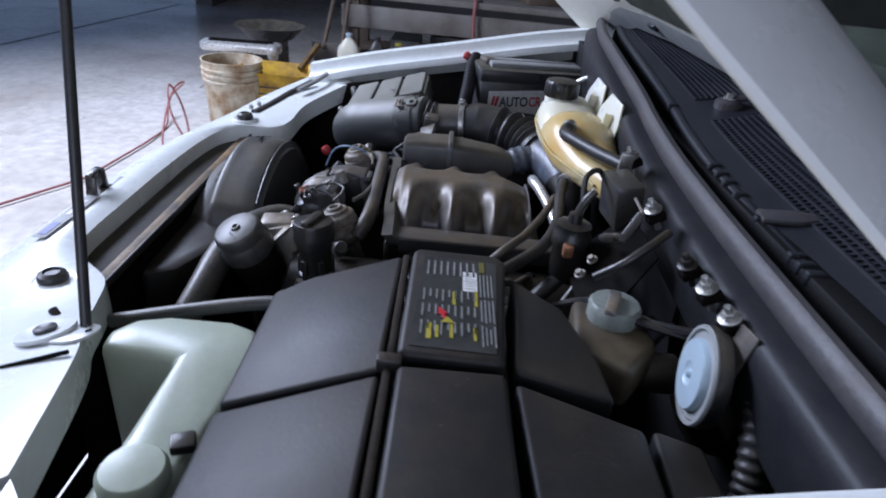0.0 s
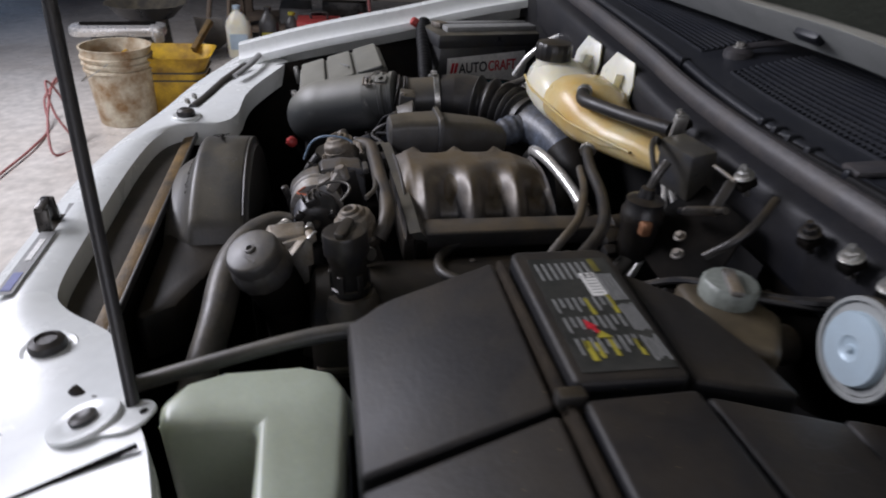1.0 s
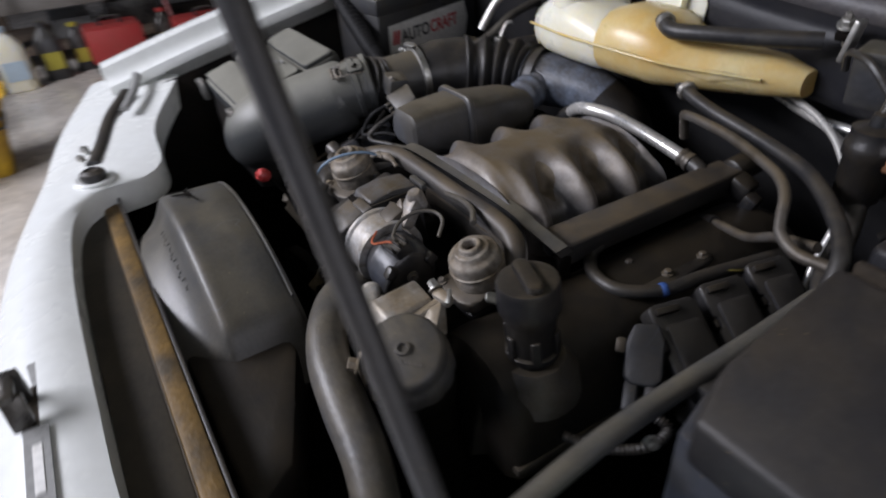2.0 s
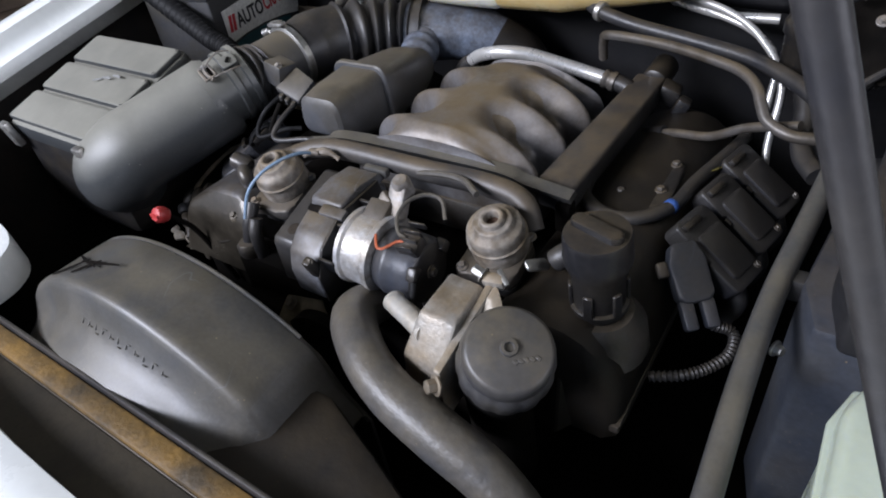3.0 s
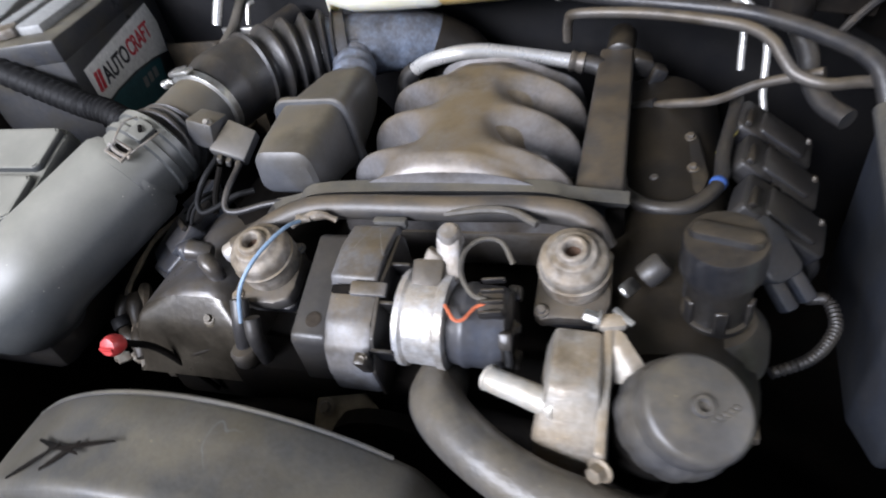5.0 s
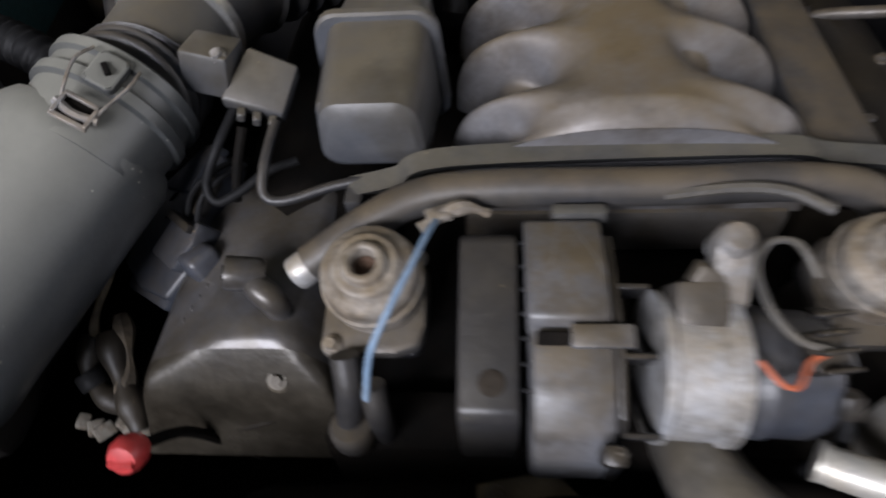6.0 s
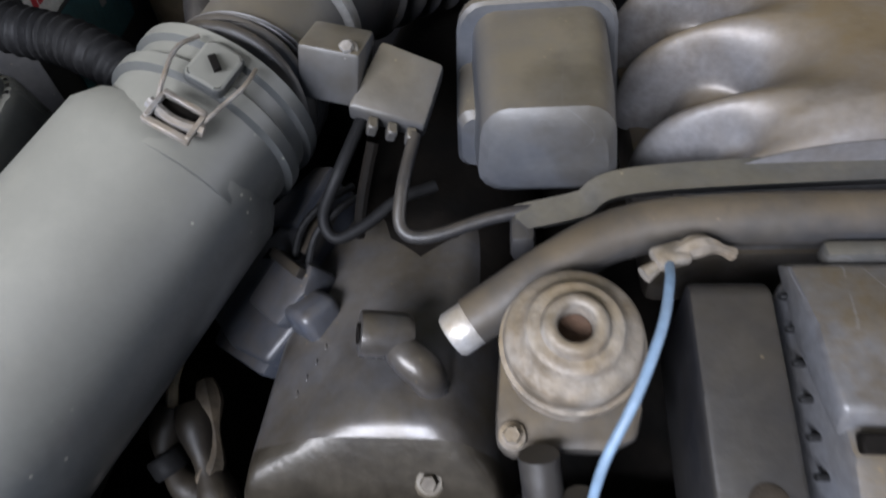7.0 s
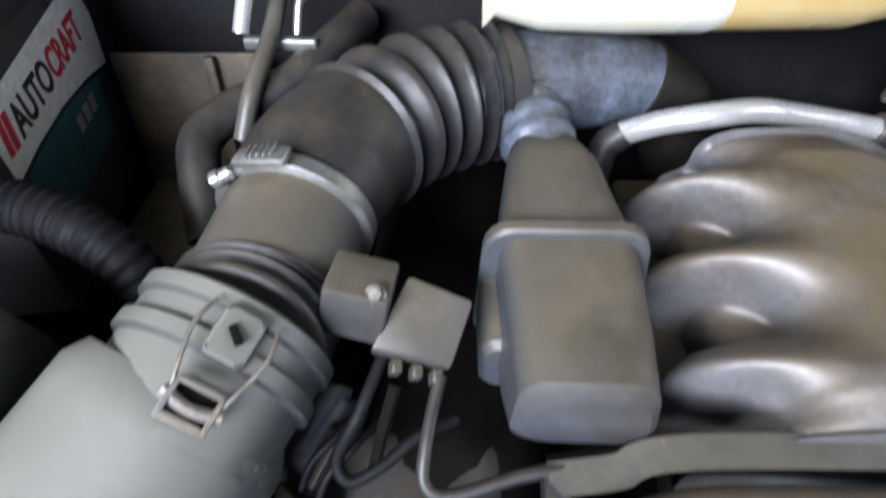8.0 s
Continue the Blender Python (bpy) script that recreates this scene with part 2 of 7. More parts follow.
M_GRILLE = mat("dusty black grille plastic", (0.018, 0.020, 0.026), 0.42, other=(0.030, 0.031, 0.034), amount=0.6, scale=8, bump=0.05, spec=0.4)
# darker copy of the panel paint, with the firewall's shade in its colour
M_FIREWALL_SHADE = mat("black firewall, shade in its colour", (0.0065, 0.0065, 0.0075), 0.6, other=(0.013, 0.012, 0.011), amount=0.7, scale=12, bump=0.2, spec=0.2)
M_RAIL = mat("brown-dusted black rail plastic", (0.040, 0.039, 0.038), 0.42, other=(0.058, 0.049, 0.037), amount=0.7, scale=12, bump=0.10, dust=0.75, dust_lit_colour=(0.118, 0.092, 0.066), grime=0.35)
M_VALVE = mat("sandy dusted valve casting", (0.270, 0.240, 0.195), 0.52, 0.1, other=(0.150, 0.112, 0.072), amount=0.85, scale=42, fine=130, bump=0.4, speck=0.3, dust=0.6, dust_lit_colour=(0.195, 0.150, 0.096))
M_OILYBOLT = mat("oil-browned bolt head", (0.115, 0.098, 0.070), 0.55, 0.1, other=(0.06, 0.046, 0.030), amount=0.8, scale=60, bump=0.2)
# brown oil and the shade below the crease in one colour
M_SOAKED_SHADE = mat("oil-soaked brown casting, shade included", (0.058, 0.050, 0.038), 0.30, 0.25, other=(0.020, 0.016, 0.011), amount=0.95, scale=22, bump=0.12)
M_SILT = mat("brown settled dirt", (0.120, 0.093, 0.058), 0.55, other=(0.092, 0.070, 0.043), amount=0.8, scale=30, bump=0.15, speck=0.15)
M_STUB = mat("bare bright aluminium", (0.62, 0.60, 0.55), 0.38, 0.5, other=(0.42, 0.36, 0.27), amount=0.7, scale=40, bump=0.15)
M_CONDUIT = mat("black conduit plastic", (0.006, 0.006, 0.0065), 0.6, other=(0.012, 0.0115, 0.011), amount=0.6, scale=20, spec=0.2)
M_SKIRT = mat("brown-dusted black plastic", (0.010, 0.009, 0.008), 0.48, other=(0.022, 0.017, 0.011), amount=0.85, scale=14, bump=0.15, dust=0.22, dust_lit_colour=(0.060, 0.044, 0.025), spec=0.35)
M_TUB = mat("blue-grey dusty tub plastic", (0.030, 0.034, 0.042), 0.42, other=(0.048, 0.048, 0.048), amount=0.7, scale=14, bump=0.15, scuff=0.4, dust=0.2)
M_PAD = mat("grey-green felt pad", (0.090, 0.098, 0.078), 0.9, other=(0.055, 0.058, 0.048), amount=0.7, scale=5, bump=0.3, spec=0.1)
M_BLOCK = mat("sandy cast aluminium", (0.33, 0.305, 0.255), 0.42, 0.3, other=(0.215, 0.160, 0.095), amount=0.9, scale=18, fine=200, bump=0.25, dust=0.7, dust_lit_colour=(0.205, 0.150, 0.085))
M_HOODEDGE = mat("pale grey rim", (0.36, 0.37, 0.36), 0.4, bump=0.0, speck=0.03)
M_LABEL = mat("black warning label", (0.03, 0.031, 0.028), 0.45, other=(0.06, 0.058, 0.05), amount=0.6, scale=30, bump=0.03)
M_YELLOW = mat("yellow print", (0.42, 0.36, 0.04), 0.5, bump=0.0)
M_PAPER = mat("white print", (0.78, 0.77, 0.74), 0.5, other=(0.6, 0.58, 0.52), bump=0.0)
M_GREYPRINT = mat("grey print", (0.27, 0.27, 0.26), 0.5, bump=0.0)
M_REDPRINT = mat("red print", (0.62, 0.03, 0.045), 0.45, bump=0.0)
M_BLACKPRINT = mat("black print", (0.02, 0.02, 0.022), 0.45, bump=0.0)
M_TEAL = mat("dark teal print", (0.02, 0.10, 0.12), 0.45, bump=0.0)
# dust colour also holds the pale gloss reflected on the battery's lid
M_BATTERY = mat("black battery case", (0.036, 0.036, 0.037), 0.30, other=(0.05, 0.047, 0.042), amount=0.6, scale=14, bump=0.05, dust=0.6, dust_lit_colour=(0.17, 0.155, 0.125))
M_DISC = mat("pale blue coated metal", (0.50, 0.62, 0.70), 0.4, 0.2, other=(0.42, 0.50, 0.55), amount=0.6, scale=20, bump=0.05, speck=0.03)
M_BUCKET = mat("stained white bucket plastic", (0.66, 0.60, 0.46), 0.5, other=(0.26, 0.13, 0.035), amount=0.95, scale=11, bump=0.1)
M_YBUCKET = mat("stained yellow plastic", (0.70, 0.43, 0.02), 0.5, other=(0.20, 0.10, 0.02), amount=0.85, scale=10, bump=0.1)
M_WOOD = mat("greasy bench wood", (0.17, 0.125, 0.085), 0.7, other=(0.07, 0.052, 0.04), amount=0.8, scale=5, bump=0.3)
M_PANEL = mat("grey painted wall board", (0.13, 0.125, 0.12), 0.7, other=(0.09, 0.085, 0.08), amount=0.7, scale=2, fine=40)
M_HOOD = mat("cream hood underside", (0.82, 0.80, 0.70), 0.3, other=(0.5, 0.47, 0.38), amount=0.5, scale=5, bump=0.03, speck=0.03)
M_AIRHOSE = mat("faded red air hose", (0.36, 0.13, 0.12), 0.5, other=(0.24, 0.09, 0.08), bump=0.05)
M_FLOOR = mat("stained concrete floor", (0.68, 0.64, 0.58), 0.26, other=(0.40, 0.35, 0.29), amount=0.8, scale=1.1, fine=22, bump=0.12)

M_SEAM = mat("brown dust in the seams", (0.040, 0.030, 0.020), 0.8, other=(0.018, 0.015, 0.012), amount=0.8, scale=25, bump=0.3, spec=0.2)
M_GLASS = bpy.data.materials.new("windscreen glass")
M_GLASS.use_nodes = True
g = M_GLASS.node_tree.nodes["Principled BSDF"]
g.inputs["Base Color"].default_value = (0.72, 0.80, 0.74, 1)
g.inputs["Transmission Weight"].default_value, g.inputs["Roughness"].default_value, g.inputs["IOR"].default_value = 1.0, 0.02, 1.45


# ---------- builders ----------
def link(name, bm, material, smooth=40):
    me = bpy.data.meshes.new(name)
    bmesh.ops.recalc_face_normals(bm, faces=bm.faces)
    bm.to_mesh(me)
    bm.free()
    for p in me.polygons:
        p.use_smooth = True
    me.set_sharp_from_angle(angle=radians(smooth))
    me.materials.append(material)
    return new(name, me)


def thing(name, at, label, category, group="", kind=""):
    ob = new(name)
    ob.empty_display_size = 0.02
    ob.location = at
    return tagged(ob, label, category, group, kind)


def under(ob, parent):
    ob.parent = parent
    if parent.type == "EMPTY":
        ob.matrix_parent_inverse = Matrix.Translation(-parent.location)
    return ob


def part(name, bm, material, parent, label="", smooth=40):
    return tagged(under(link(name, bm, material, smooth), parent), label)


def solid(name, bm, material, label, category, kind="", group="", smooth=40):
    return tagged(link(name, bm, material, smooth), label, category, group, kind)


def join(*bms):
    out = bmesh.new()
    for b in bms:
        me = bpy.data.meshes.new("tmp")
        b.to_mesh(me)
        b.free()
        out.from_mesh(me)
        bpy.data.meshes.remove(me)
    return out


def box(c, s, rot=(0, 0, 0), bevel=0.004, seg=2):
    bm = bmesh.new()
    bmesh.ops.create_cube(bm, size=1.0, matrix=pose(*c, *rot) @ Matrix.Diagonal((*s, 1)))
    if bevel:
        bmesh.ops.bevel(bm, geom=bm.edges[:], offset=min(bevel, 0.45 * min(s)), segments=seg, affect="EDGES", profile=0.5)
    return bm


def prism(outline, z0, z1, bevel=0.004, seg=2, m=None):
    """A plate or block with the given plan, upright between two heights, then laid by m."""
    bm = bmesh.new()
    low = [bm.verts.new((x, y, z0)) for x, y in outline]
    top = [bm.verts.new((x, y, z1)) for x, y in outline]
    bm.faces.new(top)
    bm.faces.new(low[::-1])
    n = len(outline)
    for i in range(n):
        bm.faces.new((low[i], low[(i + 1) % n], top[(i + 1) % n], top[i]))
    bmesh.ops.recalc_face_normals(bm, faces=bm.faces)
    if bevel:
        bmesh.ops.bevel(bm, geom=bm.edges[:], offset=bevel, segments=seg, affect="EDGES", profile=0.5)
    if m is not None:
        bm.transform(m)
    return bm


def rounded(w, h, r, n=5):
    """A rectangle's outline with round corners."""
    out = []
    for cx, cy, a in ((w / 2 - r, h / 2 - r, 0), (-w / 2 + r, h / 2 - r, 90), (-w / 2 + r, -h / 2 + r, 180), (w / 2 - r, -h / 2 + r, 270)):
        for i in range(n + 1):
            b = radians(a + 90 * i / n)
            out.append((cx + r * math.cos(b), cy + r * math.sin(b)))
    return out


def lathe(profile, m=None, seg=28, flutes=0, depth=0.0):
    """A turned shape round z from (radius, height) pairs; flutes: grooves round the rim."""
    bm = bmesh.new()
    rings = []
    for r, z in profile:
        ring = []
        for i in range(seg):
            a = 2 * math.pi * i / seg
            rr = r * (1 - depth * (0.5 + 0.5 * math.cos(flutes * a)) ** 3) if flutes else r
            ring.append(bm.verts.new((rr * math.cos(a), rr * math.sin(a), z)))
        rings.append(ring)
    for a, b in zip(rings, rings[1:]):
        for i in range(seg):
            bm.faces.new((a[i], a[(i + 1) % seg], b[(i + 1) % seg], b[i]))
    bm.faces.new(rings[0][::-1])
    bm.faces.new(rings[-1])
    if m is not None:
        bm.transform(m)
    return bm


def curve(pts, n=8):
    """Points on a smooth line through the given ones."""
    p = [Vector(q) for q in pts]
    p = [2 * p[0] - p[1]] + p + [2 * p[-1] - p[-2]]
    out = []
    for i in range(1, len(p) - 2):
        for k in range(n):
            t = k / n
            out.append(0.5 * (2 * p[i] + (p[i + 1] - p[i - 1]) * t + (2 * p[i - 1] - 5 * p[i] + 4 * p[i + 1] - p[i + 2]) * t * t + (3 * p[i] - p[i - 1] - 3 * p[i + 1] + p[i + 2]) * t**3))
    return out + [p[-2]]


def tube(pts, r, seg=12, n=8, flat=1.0, smooth=True, up=(0, 0, 1)):
    """A round (or flattened) pipe along a line. r: a radius, or a function of the way along it, 0 to 1."""
    line = curve(pts, n) if smooth else [Vector(q) for q in pts]
    bm, rings = bmesh.new(), []
    side = None
    for i, c in enumerate(line):
        d = (line[min(i + 1, len(line) - 1)] - line[max(i - 1, 0)]).normalized()
        if side is None:
            side = d.cross(Vector(up))
            if side.length < 0.1:
                side = d.cross(Vector((1, 0, 0)))
        side = (side - d * side.dot(d)).normalized()
        lift = side.cross(d)
        rr = r(i / (len(line) - 1)) if callable(r) else r
        rings.append([bm.verts.new(c + side * rr * math.cos(a) + lift * rr * flat * math.sin(a)) for a in [2 * math.pi * k / seg for k in range(seg)]])
    for a, b in zip(rings, rings[1:]):
        for i in range(seg):
            bm.faces.new((a[i], a[(i + 1) % seg], b[(i + 1) % seg], b[i]))
    bm.faces.new(rings[0][::-1])
    bm.faces.new(rings[-1])
    return bm


def loft(rings, cap=True):
    """A skin over rings of equally many points."""
    bm = bmesh.new()
    vs = [[bm.verts.new(p) for p in ring] for ring in rings]
    n = len(vs[0])
    for a, b in zip(vs, vs[1:]):
        for i in range(n):
            bm.faces.new((a[i], a[(i + 1) % n], b[(i + 1) % n], b[i]))
    if cap:
        bm.faces.new(vs[0][::-1])
        bm.faces.new(vs[-1])
    return bm


def sheet(rows, thick=0.0):
    """An open skin over rows of points; thick: its thickness."""
    bm = bmesh.new()
    vs = [[bm.verts.new(p) for p in row] for row in rows]
    for a, b in zip(vs, vs[1:]):
        for i in range(len(a) - 1):
            bm.faces.new((a[i], a[i + 1], b[i + 1], b[i]))
    if thick:
        bmesh.ops.recalc_face_normals(bm, faces=bm.faces)
        bmesh.ops.solidify(bm, geom=bm.faces[:], thickness=thick)
    return bm


def along(a, b):
    """The pose at a whose z axis points to b."""
    d = Vector(b) - Vector(a)
    return Matrix.Translation(a) @ d.to_track_quat("Z", "Y").to_matrix().to_4x4()


def bolt(c, d=(0, 0, 1), r=0.006, h=0.006):
    m = along(c, Vector(c) + Vector(d))
    return join(lathe([(r * 1.5, 0), (r * 1.5, 0.0015), (r * 1.4, 0.002)], m, 16), lathe([(r, 0.0015), (r, h), (r * 0.85, h + 0.001)], m, 6))


# ---------- the shop ----------
GROUND = 0.3
WALL_W, WALL_E, WALL_S, WALL_N, ROOF = -7.6, 6.6, -2.7, 7.0, 5.4


def hall():
    bm = box((0, 0.4, GROUND - 0.1), (60, 60, 0.2), bevel=0)
    solid("floor", bm, M_FLOOR, "worn stained concrete shop floor", "floor", "structure")
    for name, c, s in (
        ("wall_west", (WALL_W - 0.1, 2.15, 2.85), (0.2, 9.7, 5.1)),
        ("wall_north", (-0.5, WALL_N + 0.1, 2.85), (14.4, 0.2, 5.1)),
    ):
        solid(name, box(c, s, bevel=0), M_PANEL, "grey workshop wall board", "wall", "structure")
    # walls with the open bays, the east one unseen and added for the fill: piers and a lintel
    south = join(box((-7.1, WALL_S - 0.1, 2.85), (1.0, 0.2, 5.1), bevel=0), box((4.8, WALL_S - 0.1, 2.85), (3.6, 0.2, 5.1), bevel=0), box((-1.8, WALL_S - 0.1, 5.05), (9.6, 0.2, 0.7), bevel=0))
    solid("wall_south", south, M_PANEL, "grey workshop wall with an opening for daylight", "wall", "structure")
    east = join(box((WALL_E + 0.1, -2.55, 2.85), (0.2, 0.3, 5.1), bevel=0), box((WALL_E + 0.1, 4.7, 2.85), (0.2, 4.6, 5.1), bevel=0), box((WALL_E + 0.1, 0.0, 4.75), (0.2, 4.8, 1.3), bevel=0))
    solid("wall_east", east, M_PANEL, "grey workshop wall with an opening for daylight", "wall", "structure")
    solid("ceiling", box((-0.5, 2.15, ROOF + 0.1), (14.6, 10.1, 0.2), bevel=0), M_PANEL, "grey workshop ceiling", "ceiling", "structure")


hall()


# ---------- the car's body ----------
def offset_rows(line, steps):
    return [[(x + dx, y + dy, z + dz) for x, y, z in line] for dx, dy, dz in steps]


car = thing("car", (0, 0, GROUND), "white off-road car with its hood propped open", "car")


def body():
    inner = curve([(-0.80, -0.12, 0.985), (-0.60, -0.215, 0.96), (-0.46, -0.235, 0.945), (-0.414, -0.272, 0.94), (-0.396, -0.337, 0.94), (-0.328, -0.388, 0.94), (-0.15, -0.406, 0.94), (0.10, -0.407, 0.94), (0.25, -0.402, 0.94), (0.31, -0.374, 0.943), (0.38, -0.30, 0.950), (0.46, -0.268, 0.962), (0.54, -0.238, 0.985), (0.62, -0.200, 1.005), (0.80, -0.15, 1.03)], 5)
    outer = curve([(-1.0, -0.28, 0.95), (-0.74, -0.365, 0.94), (-0.55, -0.405, 0.935), (-0.42, -0.435, 0.935), (-0.33, -0.455, 0.935), (-0.25, -0.468, 0.935), (-0.12, -0.482, 0.935), (0.10, -0.488, 0.935), (0.25, -0.488, 0.935), (0.36, -0.485, 0.935), (0.46, -0.478, 0.935), (0.56, -0.465, 0.94), (0.68, -0.44, 0.945), (0.80, -0.40, 0.955), (0.97, -0.33, 0.985)], 5)
    rows = [[p + Vector((0, 0.002, -0.05)) for p in inner], [p + Vector((0, 0.001, -0.008)) for p in inner], list(inner)]
    for k in (0.12, 0.3, 0.5, 0.7, 0.85):
        rows.append([a.lerp(b, k) + Vector((0, 0, 0.010 * math.sin(math.pi * k))) for a, b in zip(inner, outer)])
    rows.append(list(outer))
    for dy, dz in ((-0.012, -0.006), (-0.022, -0.02), (-0.03, -0.05), (-0.05, -0.2), (-0.05, -0.42)):
        rows.append([p + Vector((0, dy, dz)) for p in outer])
    part("front_panel", sheet(rows), M_WHITE, car, "glossy white front panel")
    # far fender and near fender: flange, crown and side
    for s, name in ((-1, "fender"), (1, "fender")):
        base = -0.017
        k = 0.765 if s < 0 else 0.892
        line = curve([(base + s * (k + 0.03), -0.26, 0.985), (base + s * k, -0.05, 1.045), (base + s * (k - 0.015), 0.2, 1.10), (base + s * (k - 0.02), 0.45, 1.155), (base + s * (k - 0.02), 0.72, 1.20)], 6)
        rows = []
        for dx, dz in ((0.0, -0.022), (0.0, -0.012), (0.003, -0.002), (0.02, 0.004), (0.028, 0.016), (0.032, 0.032), (0.05, 0.036), (0.09, 0.030), (0.12, 0.01), (0.15, -0.06), (0.17, -0.25), (0.17, -0.6)):
            rows.append([p + Vector((s * dx, 0, dz)) for p in line])
        part(name, sheet(rows), M_WHITE, car, "white fender with a water-spotted top edge" if s < 0 else "white fender")
    # inner wings, near black for the shade below the fenders
    for s in (-1, 1):
        k = 0.765 if s < 0 else 0.905
        top = [(s * k - 0.017, y, 1.0 + 0.2 * (y + 0.2) - (0.03 if y > -0.3 else 0.06)) for y in (-0.36, -0.22, 0.0, 0.2, 0.4, 0.6)]
        part("inner_wing", sheet([top, [(x - s * 0.03, y, z - 0.06) for x, y, z in top], [(x - s * 0.06, y, 0.80) for x, y, z in top], [(x - s * 0.10, y, 0.5) for x, y, z in top]], 0.004), M_DARK, car, "dirty inner wing, near black for shade")
    # panel added so the gap behind the headlight shows as black shade
    part("closing_panel", box((-0.63, -0.335, 0.70), (0.34, 0.02, 0.40)), M_DARK, car, "added dark panel behind the headlight")
    part("underside", box((0, 0.12, 0.5), (1.5, 1.1, 0.03)), M_DARK, car, "grimy underside, shadow in its colour")
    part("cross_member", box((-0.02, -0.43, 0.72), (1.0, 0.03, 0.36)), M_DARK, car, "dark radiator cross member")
    # firewall, seal and cowl
    part("firewall", box((0, 0.578, 0.87), (1.66, 0.03, 0.62)), M_FIREWALL_SHADE, car, "dark painted firewall, shade in its colour")
    fl = curve([(-0.76, 0.61, 1.225), (-0.5, 0.565, 1.225), (-0.25, 0.545, 1.215), (0.0, 0.535, 1.195), (0.15, 0.528, 1.178), (0.30, 0.522, 1.168), (0.47, 0.518, 1.163), (0.70, 0.515, 1.160), (0.85, 0.515, 1.158), (0.95, 0.52, 1.155)], 7)
    part("scuttle_panel", sheet([[p + Vector((0, dy, dz)) for p in fl] for dy, dz in ((0.03, -0.13), (-0.020, -0.105), (-0.030, -0.09), (-0.034, -0.030), (-0.032, -0.014), (-0.026, -0.007), (-0.015, -0.003), (-0.004, 0.0), (0.02, 0.002))], 0.003), M_FIREWALL, car, "dark flange along the firewall")
    part("hood_seal", tube([p + Vector((0, 0.004, 0.011)) for p in fl], 0.0135, 10, 1, flat=1.3, smooth=False), M_SEAL, car, "dusty black rubber hood seal")
    part("scuttle_gutter", sheet([[p + Vector((0, dy, dz)) for p in fl] for dy, dz in ((0.02, 0.0), (0.034, -0.03), (0.048, -0.03), (0.052, 0.0))], 0.003), M_DARK, car)
    cowl(fl)
    # windscreen, raked
    glass = part("windscreen", sheet([[(x, 0.91 - 0.06 * x * x, 1.243) for x in (-0.8, -0.4, 0, 0.4, 0.8)], [(x, 1.55 + 0.08 * x * x, 1.74) for x in (-0.7, -0.35, 0, 0.35, 0.7)]], 0.005), M_GLASS, car, "tinted raked windscreen")
    glass.visible_shadow = False
    # dashboard under the glass, lightened for the reflection on it, and the dark cabin behind
    part("dashboard", box((0, 1.35, 1.22), (1.5, 0.7, 0.16), bevel=0.04), mat("faded grey-green dashboard", (0.12, 0.125, 0.105), 0.7, other=(0.08, 0.08, 0.065), amount=0.6, scale=6), car, "faded grey-green dashboard")
    part("cabin", box((0, 1.95, 1.35), (1.5, 0.04, 0.9), bevel=0.01), M_DARK, car)
    hood()


